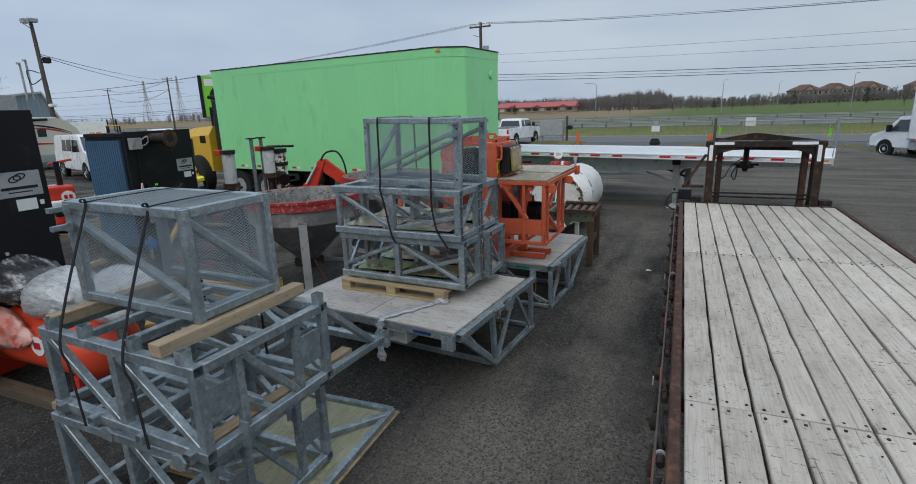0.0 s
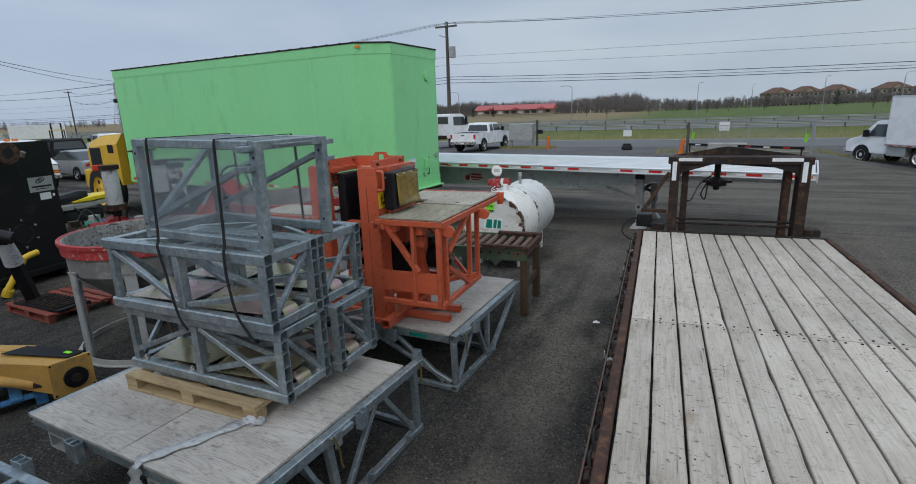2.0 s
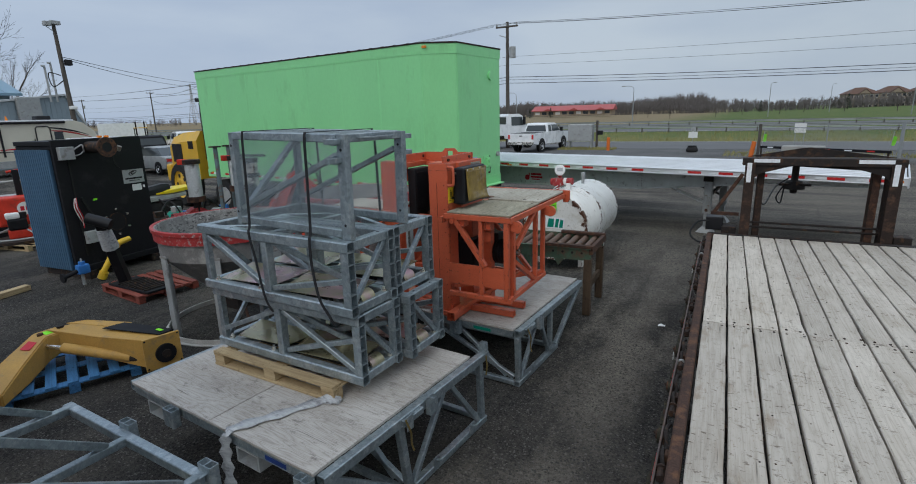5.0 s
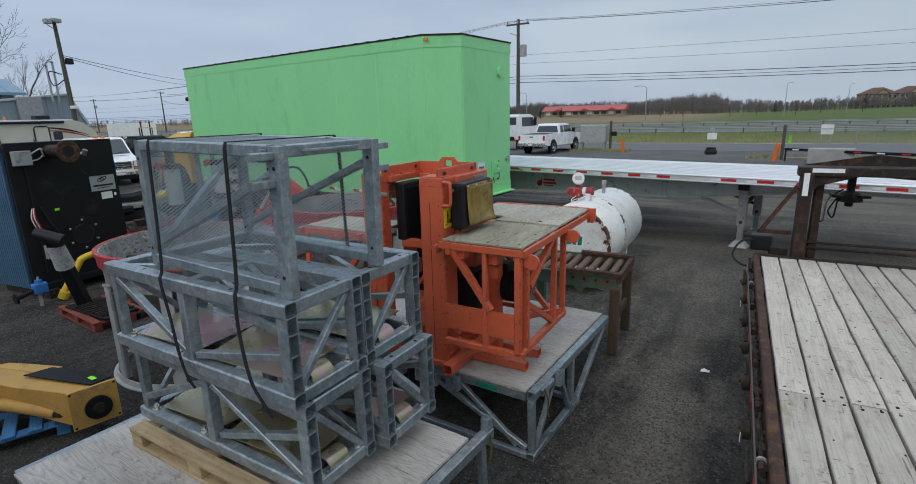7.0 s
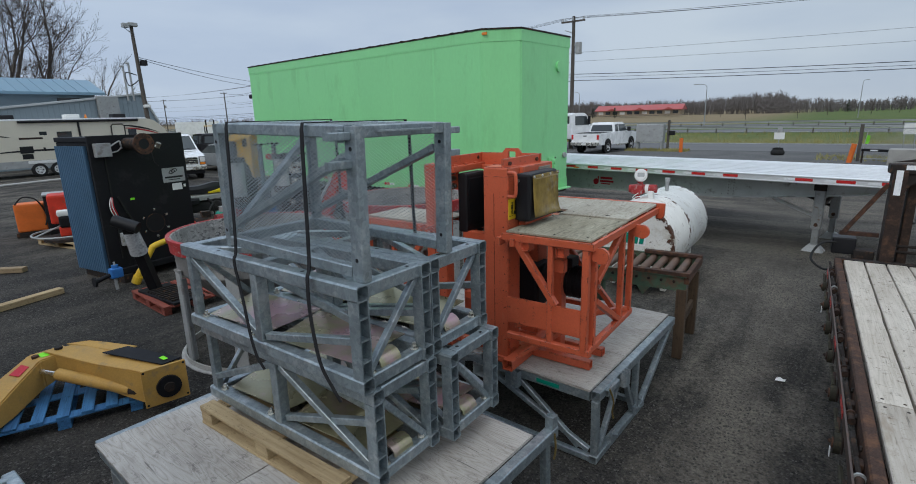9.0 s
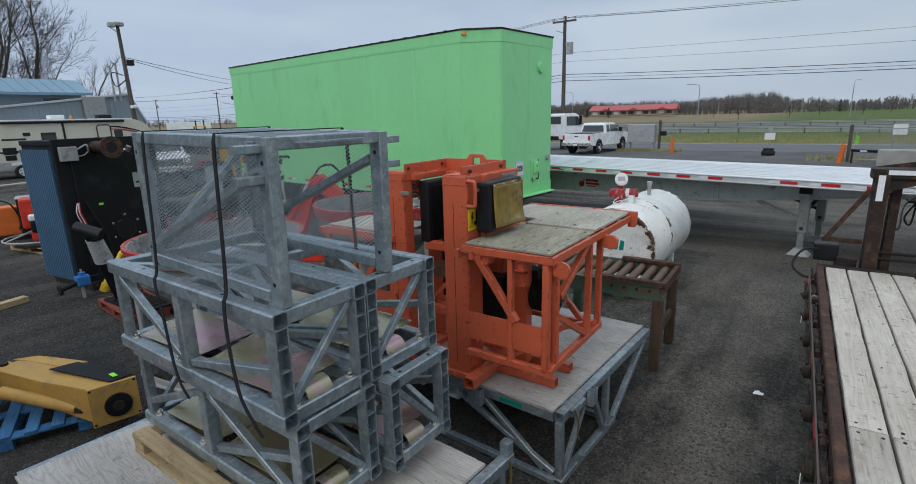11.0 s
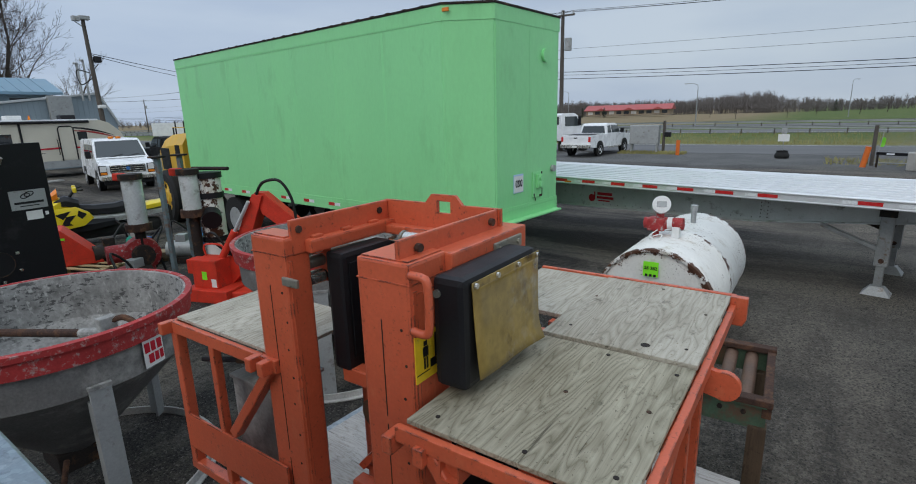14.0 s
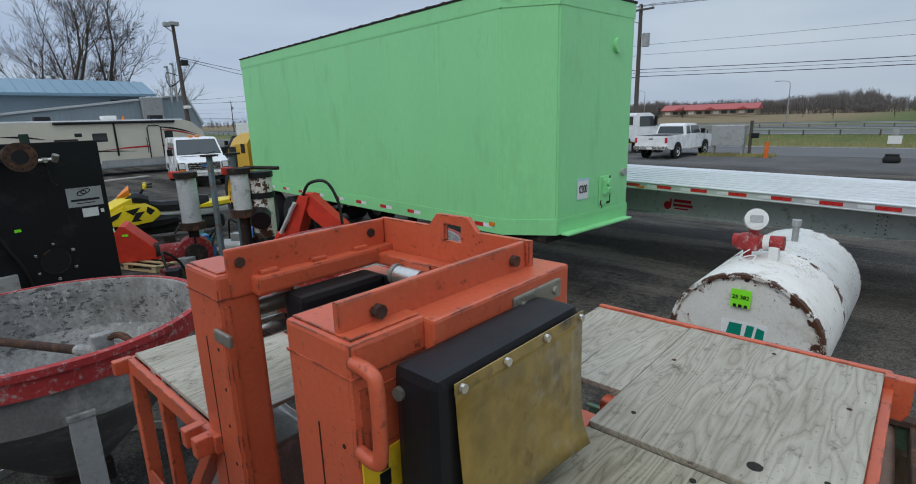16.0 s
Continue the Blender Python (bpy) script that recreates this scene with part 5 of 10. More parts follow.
def lp(name, bm, material=None, label="", parent=None, smooth=False):
    return part(name, bm, material or ORANGE, parent or lift, label, smooth)


ZT = 1.60                                       # top of the columns above the platform
TZ = 1.14                                       # top of the work tables
# two tall columns, each with a beam running back along its top
for x0, x1, y0, y1 in ((-0.93, -0.708, 0.085, 0.28), (-1.555, -1.345, 0.12, 0.236)):
    c = lp("column", BX((x0, y0, 0.0), (x1, y1, ZT), 0.012), label="orange box-section column")
    lp("weld_seam", BX((x0 - 0.0015, y0 - 0.0015, ZT - 0.072), (x1 + 0.0015, y1 + 0.0015, ZT - 0.066), 0.001), parent=c)
    lp("column_cap", BX((x0 + 0.012, y0 + 0.012, ZT + 0.0005), (x1 - 0.012, y1 - 0.012, ZT + 0.005), 0.002), parent=c)
    for za, zb in ((0.12, 0.62), (0.66, 1.02), (1.05, 1.40)):
        lp("seam", BX((x0 + 0.094, y0 - 0.0012, za), (x0 + 0.098, y0 + 0.001, zb)), RUST_DARK, parent=c)
    for k, z in enumerate((0.2, 0.34, 0.48, 0.62, 0.76, 0.9, 1.02, 1.14, 1.26, 1.38)):
        lp("plug_hole", R((x1 - 0.03 - 0.012 * (k % 2), y0 + 0.001, z), (x1 - 0.03 - 0.012 * (k % 2), y0 - 0.0012, z), 0.0055, seg=8), RUST_DARK, parent=c)
    lp("gusset_strip", BX((x1 - 0.001, y0 + 0.012, 0.05), (x1 + 0.004, y0 + 0.03, ZT - 0.09), 0.001), parent=c)
    if x0 > -1:
        lp("top_beam", BX((x0 + 0.05, y1 - 0.01, ZT - 0.14), (x1 + 0.030, 0.79, ZT - 0.004), 0.008), label="orange top beam")
    else:
        lp("top_beam", BX((-1.41, y1 - 0.02, ZT - 0.075), (-1.305, 0.77, ZT - 0.02), 0.01), label="orange top flange")
    lp("back_column", BX((x0 + 0.05, 0.60, 0.0), (x1, 0.78, ZT - 0.145), 0.012))
    lp("base_shoe", BX((x0 - 0.02, y0 - 0.03, 0.0), (x1 + 0.05, 0.82, 0.05), 0.01))
lp("base_tube", B((-0.64, -0.05, 0.05), (-0.64, 0.75, 0.05), 0.09, hollow=True))
lp("base_tube", B((-1.50, 0.15, 0.08), (-0.70, 0.15, 0.08), 0.06))
for z in (0.42, 0.98):
    lp("tie_rail", B((-1.29, 0.34, z), (-0.91, 0.34, z), 0.07))
# guide rails on the top: left plate, back plate with a lifting eye, right plate
zr = ZT - 0.02
lp("guide_plate", BX((-1.36, 0.155, zr - 0.055), (-1.342, 0.70, zr + 0.085), 0.006), label="upright orange guide plate")
lp("guide_plate", BX((-0.775, 0.10, zr - 0.012), (-0.757, 0.70, zr + 0.085), 0.006), label="upright orange guide plate")
zt = zr + 0.085
bm = bmesh.new()
for pts in ([(-1.36, zr - 0.055), (-1.06, zr - 0.055), (-1.06, zt + 0.04), (-1.09, zt + 0.04), (-1.125, zt), (-1.36, zt)],
            [(-0.99, zr - 0.055), (-0.747, zr - 0.055), (-0.747, zt), (-0.93, zt), (-0.965, zt + 0.04), (-0.99, zt + 0.04)],
            [(-1.0602, zr - 0.055), (-0.9898, zr - 0.055), (-0.9898, zt - 0.04), (-1.0602, zt - 0.04)],
            [(-1.0602, zt + 0.012), (-0.9898, zt + 0.012), (-0.9898, zt + 0.04), (-1.0602, zt + 0.04)]):
    slab(bm, pts, 0.702, 0.720)
lp("lifting_plate", bm, label="orange back plate with a lifting eye")
lp("inner_rail", BX((-1.33, 0.64, zr - 0.06), (-0.86, 0.70, zr - 0.02), 0.008))
for y in (0.24, 0.40, 0.56):
    for x in (-1.34, -0.745):
        lp("hinge_lug", BX((x - 0.002, y, zr - 0.004), (x + 0.022, y + 0.05, zr + 0.012), 0.004))
for x in (-1.36, -0.765):
    for y in (0.19, 0.64):
        lp("pivot_bolt", R((x - 0.006, y, zr + 0.045), (x + 0.024, y, zr + 0.045), 0.015, seg=8), RUST)
# guide rollers
br = lp("roller_bracket", BX((-1.45, 0.335, 1.37), (-1.345, 0.345, 1.57), 0.003))
for z in (1.40, 1.53):
    lp("guide_roller", R((-1.385, 0.238, z), (-1.385, 0.318, z), 0.030, seg=24), CHROME, "polished steel guide roller", br, True)
    lp("roller_end", R((-1.385, 0.319, z), (-1.385, 0.334, z), 0.022, seg=16), RUST_DARK, "", br, True)
lp("roller_spacer", R((-1.395, 0.238, 1.465), (-1.395, 0.334, 1.465), 0.026, seg=18), DULL_STEEL, "", br, True)
br = lp("roller_bracket", BX((-1.165, 0.605, 1.47), (-1.03, 0.613, 1.57), 0.003))
for x, z in ((-1.14, 1.53), (-1.14, 1.462)):
    lp("guide_roller", R((x, 0.58, z), (x + 0.10, 0.58, z), 0.030, seg=24), CHROME, "polished steel guide roller", br, True)
    lp("roller_end", R((x - 0.014, 0.58, z), (x - 0.001, 0.58, z), 0.034, seg=16), DULL_STEEL, "", br, True)
lp("latch", BX((-1.36, 0.102, 1.42), (-1.27, 0.116, 1.455), 0.006), DULL_STEEL)
sl = lp("side_latch", BX((-0.680, 0.53, ZT - 0.078), (-0.667, 0.735, ZT - 0.028), 0.006), DULL_STEEL, "dull steel latch bar")
for y in (0.56, 0.70):
    lp("bolt_head", R((-0.667, y, ZT - 0.053), (-0.658, y, ZT - 0.053), 0.011, seg=6), DULL_STEEL, parent=sl)
# motor and dark machinery between the columns
lp("machine_panel", BX((-1.33, 0.605, 1.00), (-0.80, 0.62, 1.50), 0.004), BLACK_PLASTIC, "black panel inside the lift")
lp("rear_guard", BX((-1.33, 0.585, 0.44), (-0.86, 0.60, 0.985), 0.004), BLACK, "black sheet guard behind the hoses")
drive = lp("drive_cabinet", BX((-1.335, 0.30, 1.00), (-1.235, 0.60, 1.515), 0.02), BLACK_PLASTIC, "black plastic drive cabinet")
lp("cabinet_rib", BX((-1.2345, 0.33, 1.06), (-1.228, 0.57, 1.47), 0.003), BLACK, parent=drive)
lp("drain_hose", P(arc([(-1.20, 0.53, 1.02), (-1.19, 0.50, 0.90), (-1.16, 0.48, 0.76), (-1.10, 0.47, 0.62), (-1.00, 0.48, 0.55)], 6), 0.022, 12), HOSE, "thick black ribbed hose", None, True)
for z in (0.90, 0.97):
    lp("hose_clamp", R((-1.195, 0.515, z), (-1.197, 0.518, z + 0.018), 0.026, seg=18), DULL_STEEL)
for k, (x, z) in enumerate(((-1.16, 1.03), (-1.06, 1.04), (-0.98, 1.03), (-1.22, 0.62), (-1.10, 0.66))):
    ft = lp("fitting", R((x, 0.505, z - 0.075), (x + 0.012, 0.495, z + 0.005), 0.014, seg=10), CHROME, "bright hydraulic fitting")
    lp("fitting_nut", R((x, 0.503, z - 0.05), (x + 0.003, 0.501, z - 0.03), 0.021, seg=6), DULL_STEEL, parent=ft)
for k in range(5):
    x = -1.18 + 0.07 * k
    lp("hydraulic_hose", P(arc([(x, 0.50, 0.97), (x + 0.01, 0.47, 0.80), (x + 0.05, 0.47, 0.62 - 0.03 * k), (-0.92 - 0.04 * k, 0.50, 0.46), (-0.80, 0.55, 0.42 + 0.02 * k)], 6), 0.013, 8), HOSE)
lp("pressure_tube", R((-1.07, 0.33, 0.90), (-1.05, 0.335, 1.36), 0.007), CHROME)
for a, b in (((-1.32, 0.40, 0.46), (-1.02, 0.48, 0.80)), ((-0.96, 0.48, 0.80), (-1.14, 0.42, 0.44)), ((-1.34, 0.44, 0.44), (-0.92, 0.44, 0.40))):
    lp("link_arm", B(a, b, 0.034), label="thin orange link arm")
lp("pulley", R((-1.24, 0.42, 0.74), (-1.24, 0.47, 0.74), 0.075, seg=24), BROWN_ROLLER, "brown pulley wheel", None, True)
gear = lp("gear_motor", R((-0.62, 0.60, 0.62), (-0.22, 0.60, 0.62), 0.13, seg=24), BLACK, "black electric drive motor", None, True)
for k in range(9):
    lp("cooling_fin", R((-0.58 + k * 0.038, 0.60, 0.62), (-0.572 + k * 0.038, 0.60, 0.62), 0.137, seg=24), BLACK, parent=gear)
lp("motor_box", BX((-0.52, 0.53, 0.75), (-0.36, 0.67, 0.83), 0.01), BLACK_PLASTIC, parent=gear)
lp("shaft_end", R((-0.22, 0.60, 0.62), (-0.15, 0.60, 0.62), 0.035, seg=14), CHROME, parent=gear)
lp("gear_box", BX((-0.92, 0.46, 0.36), (-0.64, 0.74, 0.74), 0.03), BLACK, "black gearbox")
lp("tall_post", BX((-0.53, 0.44, 0.06), (-0.41, 0.54, TZ - 0.07), 0.01), label="orange box post under the table")
lp("hanging_clevis", BX((-0.34, 0.10, TZ - 0.30), (-0.24, 0.16, TZ - 0.20), 0.006))
for y in (0.34, 0.62):
    lp("base_rail", B((-1.50, y, 0.036), (-0.10, y, 0.036), 0.07, hollow=True))
lp("base_brace", B((-0.62, 0.10, 0.08), (-0.12, 0.62, 0.42), 0.04))
# control cabinet with a yellowed flap
lp("cabinet_mount", BX((-0.7165, 0.20, 1.185), (-0.677, 0.60, 1.50), 0.004), BLACK_PLASTIC)
cab = lp("control_cabinet", BX((-0.6768, 0.152, 1.185), (-0.556, 0.634, 1.555), 0.024), BLACK_PLASTIC, "black plastic control cabinet")
bm = bmesh.new()
rings = []
for i in range(13):
    t = i / 12
    z = 1.530 - 0.325 * t
    off = 0.007 + 0.013 * t ** 2.0
    row = []
    for k in range(9):
        v = k / 8
        curl = 0.005 * math.sin(math.pi * v * 2 + 0.6) * t ** 1.5 + 0.022 * (max(0.0, t - 0.72) / 0.28) ** 2 * v
        row.append((-0.556 + off + curl, 0.186 + 0.446 * v + 0.012 * t * (1 - 2 * v), z + (0.012 - 0.010 * v) * t))
    rings.append(row)
quads(bm, rings, False, False)
flap = lp("cabinet_flap", bm, YELLOWED, "yellowed transparent weather flap", cab, True)
sol = flap.modifiers.new("thickness", "SOLIDIFY")
sol.thickness = 0.003
lp("flap_bar", BX((-0.549, 0.184, 1.516), (-0.5455, 0.634, 1.540), 0.001), YELLOWED, parent=cab)
for y in (0.20, 0.33, 0.47, 0.615):
    lp("flap_bolt", R((-0.5445, y, 1.528), (-0.536, y, 1.528), 0.009, seg=8), CHROME, parent=cab)
lp("flap_bolt", R((-0.655, 0.160, 1.50), (-0.652, 0.142, 1.50), 0.013, seg=8), DULL_STEEL, parent=cab)
lp("cabinet_tray", BX((-0.70, 0.24, 1.135), (-0.64, 0.72, 1.165), 0.006))
# grab handle and warning sticker on the near column
lp("grab_handle", P(arc([(-0.71, 0.092, 1.565), (-0.66, 0.088, 1.565), (-0.641, 0.088, 1.54), (-0.641, 0.088, 1.41), (-0.66, 0.088, 1.385), (-0.71, 0.092, 1.385)], 5), 0.014, 10), label="orange bent-tube handle", smooth=True)
st = lp("warning_sticker", BX((-0.7085, 0.092, 1.20), (-0.7035, 0.205, 1.36)), SIGN_YELLOW, "yellow warning sticker with a black pictogram")
for y0, y1, z0, z1 in ((0.121, 0.139, 1.318, 1.335), (0.116, 0.144, 1.280, 1.315), (0.119, 0.128, 1.238, 1.278), (0.132, 0.141, 1.238, 1.278), (0.152, 0.185, 1.232, 1.262), (0.178, 0.187, 1.262, 1.345), (0.082, 0.150, 1.226, 1.2295)):
    lp("pictogram", BX((-0.7034, y0 + 0.012, z0), (-0.7026, y1 + 0.012, z1)), INK, parent=st)
lp("access_plate", BX((-0.7085, 0.10, 1.372), (-0.7045, 0.272, 1.50), 0.001), label="thin orange cover plate")
lp("grab_handle", P(arc([(-1.53, 0.18, 1.50), (-1.575, 0.18, 1.48), (-1.575, 0.18, 1.36), (-1.53, 0.18, 1.33)], 5), 0.014, 8))
# right work table on its frame
near = lp("table_sheet", BX((-0.675, 0.0, TZ - 0.016), (-0.002, 0.775, TZ), 0.003), PLY_DARK, "grey weathered plywood with knots")
far_sheet = lp("table_sheet", BX((-0.60, 0.785, TZ - 0.008), (-0.0, 1.62, TZ + 0.012), 0.003), PLY_PALE, "grey weathered plywood with knots")
lp("table_sheet", BX((-1.0, 1.0, TZ - 0.012), (-0.604, 1.62, TZ + 0.008), 0.003), PLY_PALE, "grey weathered plywood with knots")
for x0, x1, y0, y1 in ((-0.70, 0.02, -0.03, -0.003), (0.0, 0.028, -0.03, 1.66), (-1.0, 0.02, 1.624, 1.65)):
    lp("table_rim", BX((x0, y0, TZ - 0.07), (x1, y1, TZ + (0.016 if y0 > 1 else -0.018)), 0.004))
lp("rim_hole", BX((-0.66, 0.74, TZ - 0.02), (-0.60, 0.84, TZ + 0.001)), ORANGE)
for y in (0.25, 0.62, 0.98, 1.35):
    lp("table_joist", B((-0.65, y, TZ - 0.055), (-0.02, y, TZ - 0.055), 0.05, 0.07, hollow=True))
FB = 0.30
for x in (-0.03, -0.30):
    lp("frame_post", B((x, 0.0, FB), (x, 0.0, TZ - 0.07), 0.05 if x > -0.1 else 0.04))
for y in (0.12, 0.72, 0.95):
    lp("frame_post", B((-0.02, y, FB), (-0.02, y, TZ - 0.07), 0.045))
lp("frame_foot", B((-0.66, 0.0, FB), (0.02, 0.0, FB), 0.05))
lp("frame_foot", B((-0.02, 0.0, FB), (-0.02, 1.0, FB), 0.05))
lp("frame_foot", B((-0.62, 0.95, FB), (-0.02, 0.95, FB), 0.045))
lp("frame_foot", B((-0.64, 0.08, FB + 0.05), (-0.02, 0.9, FB + 0.05), 0.04))
lp("kick_plate", BX((-0.665, -0.012, 0.41), (-0.05, 0.0, 0.62), 0.003), label="orange kick plate")
lp("frame_brace", B((-0.58, 0.0, TZ - 0.08), (-0.26, 0.0, 0.62), 0.05))
lp("frame_brace", B((-0.62, 0.9, 0.9), (-0.1, 0.9, FB), 0.045))
lp("frame_brace", B((-0.02, 0.16, FB + 0.35), (-0.02, 0.70, FB + 0.02), 0.045))
lp("frame_brace", B((-0.02, 0.18, TZ - 0.35), (-0.02, 0.68, TZ - 0.08), 0.045))
lp("table_socket", B((-0.50, -0.03, TZ - 0.10), (-0.50, 0.06, TZ - 0.10), 0.07, hollow=True))
lp("table_socket", B((-0.22, -0.03, TZ - 0.11), (-0.22, 0.06, TZ - 0.11), 0.07, hollow=True))
bm = bmesh.new()
slab(bm, [(0.0, 0.99), (0.05, 0.985), (0.068, 0.972)] + [(0.075 + 0.058 * math.cos(a), 1.03 + 0.058 * math.sin(a)) for a in [math.radians(-80 + 20 * i) for i in range(11)]] + [(0.0, 1.10)], 0.91, 0.94, bevel=0.004)
lp("rail_hook", bm, label="orange cut-plate hook")
bm = bmesh.new()
slab(bm, [(0.0, 0.99), (0.03, 0.985), (0.053, 0.972)] + [(0.06 + 0.058 * math.cos(a), 1.03 + 0.058 * math.sin(a)) for a in [math.radians(-80 + 20 * i) for i in range(11)]] + [(0.0, 1.10)], 0.02, 0.05, bevel=0.004)
lp("rail_hook", bm, label="orange cut-plate hook")
bm = bmesh.new()
slab(bm, [(0.0, 1.02), (0.06, 1.02), (0.075, 1.05), (0.075, 1.16), (0.0, 1.16)], 1.58, 1.62, bevel=0.004)
lp("rail_hook", bm)
for x, z in ((-0.72, 1.06), (-0.60, 1.06)):
    lp("lug", BX((x - 0.02, -0.05, z - 0.03), (x + 0.02, 0.03, z + 0.03), 0.006))
for px, py in ((-0.60, 0.06), (-0.30, 0.05), (-0.06, 0.08), (-0.33, 0.40), (-0.07, 0.42), (-0.62, 0.70), (-0.30, 0.73), (-0.05, 0.70)):
    lp("screw_head", R((px, py, TZ - 0.001), (px, py, TZ + 0.0022), 0.008, seg=8), RUST_DARK, parent=near)
for px, py, r in ((-0.20, 0.86, 0.018), (-0.52, 0.90, 0.007), (-0.06, 0.90, 0.007), (-0.55, 1.30, 0.007), (-0.06, 1.30, 0.007), (-0.30, 1.56, 0.007)):
    lp("screw_head", R((px, py, TZ + 0.011), (px, py, TZ + 0.0135), r, seg=12), RUST_DARK, parent=far_sheet)
# left work table
lp("table_sheet", BX((-2.28, 0.13, TZ - 0.06), (-1.47, 0.62, TZ - 0.044), 0.003), PLY_PALE, "grey weathered plywood")
for x0, x1, y0, y1 in ((-2.30, -1.46, 0.10, 0.127), (-2.31, -2.283, 0.10, 0.66), (-2.30, -1.46, 0.623, 0.65)):
    lp("table_rim", BX((x0, y0, TZ - 0.12), (x1, y1, TZ - 0.062), 0.004))
for x in (-2.27, -1.95):
    lp("frame_post", B((x, 0.12, 0.25), (x, 0.12, TZ - 0.12), 0.05 if x < -2 else 0.04))
lp("frame_post", B((-2.27, 0.6, 0.25), (-2.27, 0.6, TZ - 0.12), 0.045))
lp("frame_foot", B((-2.30, 0.12, 0.27), (-1.46, 0.12, 0.27), 0.05))
lp("frame_brace", B((-1.50, 0.12, TZ - 0.1), (-1.86, 0.12, 0.60), 0.05))
lp("kick_plate", BX((-2.26, 0.095, 0.38), (-1.46, 0.107, 0.58), 0.003))
tb = lp("tool_box", BX((-2.05, 0.24, 0.33), (-1.70, 0.52, 0.78), 0.01), HOPPER_GREY, "dull grey steel box")
lp("box_lid", BX((-2.06, 0.23, 0.781), (-1.69, 0.53, 0.80), 0.006), HOPPER_GREY, parent=tb)
lp("box_cap", R((-1.90, 0.38, 0.80), (-1.90, 0.38, 0.83), 0.05, seg=18), RUST_DARK, parent=tb)
lp("crank_lever", R((-2.16, 0.17, 0.88), (-1.90, 0.20, 0.93), 0.014, seg=10), BLACK_PLASTIC, "black lever")
lp("lever_rod", R((-1.90, 0.20, 0.93), (-1.74, 0.24, 0.96), 0.02, seg=10), RUST_DARK)
for x in (-1.50, -1.58, -2.30):
    lp("lug", BX((x - 0.02, 0.05, 1.02), (x + 0.02, 0.12, 1.08), 0.006))


# ---- roller conveyor ----
conv = thing("roller_conveyor", pose(-1.55, 8.63, 0, 0, 0, 2), "short roller conveyor with green side rails and timber legs", "conveyor")
for y in (0.0, 0.80):
    bm = bmesh.new()
    box(bm, (-1.5, y - 0.004, 0.76), (0, y + 0.004, 0.93))
    box(bm, (-1.5, y - 0.04 if y < 0.1 else y - 0.004, 0.922), (0, y + 0.004 if y < 0.1 else y + 0.04, 0.93))
    part("side_rail", bm, GREEN_RAIL, conv, "worn green steel channel")
    part("side_cap", BX((-0.62, y - 0.045, 0.931), (0.03, y + 0.03, 0.972), 0.006), RUST, conv, "rusty capping angle")
for i in range(11):
    x = -0.12 - i * 0.13
    part("roller", R((x, 0.01, 0.88), (x, 0.79, 0.88), 0.043, seg=18), BROWN_ROLLER, conv, "", True)
    if i < 6:
        part("axle_nut", R((x, -0.018, 0.86), (x, -0.004, 0.86), 0.016, seg=6), RUST_DARK, conv)
part("end_rail", B((0.0, -0.02, 0.90), (0.0, 0.84, 0.90), 0.05, 0.1), RUST, conv)
for y in (0.02, 0.78):
    part("leg", BX((-0.09, y - 0.045, 0.0), (0.01, y + 0.045, 0.78), 0.006), DARKWOOD, conv, "dark timber leg")
part("leg_rail", BX((-0.06, 0.07, 0.34), (-0.02, 0.73, 0.44), 0.004), DARKWOOD, conv)
for y in (0.02, 0.78):
    part("leg", BX((-1.2, y - 0.05, 0.0), (-1.1, y + 0.05, 0.76), 0.006), GREEN_RAIL, conv)
bm = bmesh.new()
slab(bm, [(-0.5, 0.76), (-0.36, 0.76), (-0.44, 0.66)], -0.004, 0.004)
part("rail_gusset", bm, GREEN_RAIL, conv)

# ---- fuel tank ----
TANK = pose(-2.66, 10.45, 0.76, 0, 0, -1)
tank = thing("fuel_tank", TANK, "white steel fuel tank with flaking paint and rust on skids", "tank")
bm = bmesh.new()
rt = pose(0, 0, 0, -90, 0, 0)
lathe(bm, [(0.0, 0.0), (0.545, 0.0), (0.548, -0.03), (0.575, -0.03), (0.58, -0.02), (0.58, 0.9), (0.583, 0.905), (0.583, 0.925), (0.58, 0.93),
           (0.58, 2.12), (0.575, 2.13), (0.548, 2.13), (0.545, 2.10), (0.0, 2.10)], 48, rt)
part("tank_shell", bm, WHITE_TANK, tank, "", True)
for y in (0.35, 1.75):
    part("skid_leg", BX((-0.42, y - 0.05, -0.755), (-0.34, y + 0.05, -0.36), 0.008), WHITE_TANK, tank)
    part("skid_leg", BX((0.34, y - 0.05, -0.755), (0.42, y + 0.05, -0.36), 0.008), WHITE_TANK, tank)
part("vent_pipe", R((0.05, 1.45, 0.55), (0.05, 1.45, 0.74), 0.03), STEEL, tank)
part("vent_cap", R((0.05, 1.45, 0.73), (0.05, 1.45, 0.79), 0.042), STEEL, tank)
part("tag", BX((-0.10, -0.037, 0.30), (0.045, -0.033, 0.45)), TAG_GREEN, tank, "fluorescent green lot tag")
lettering("tag_number", "25 382", 0.045, pose(-0.028, -0.039, 0.385, 90), INK, tank, 0.001)
for k in range(3):
    part("tag_bar", BX((-0.08 + k * 0.04, -0.0385, 0.30), (-0.055 + k * 0.04, -0.037, 0.325)), INK, tank)
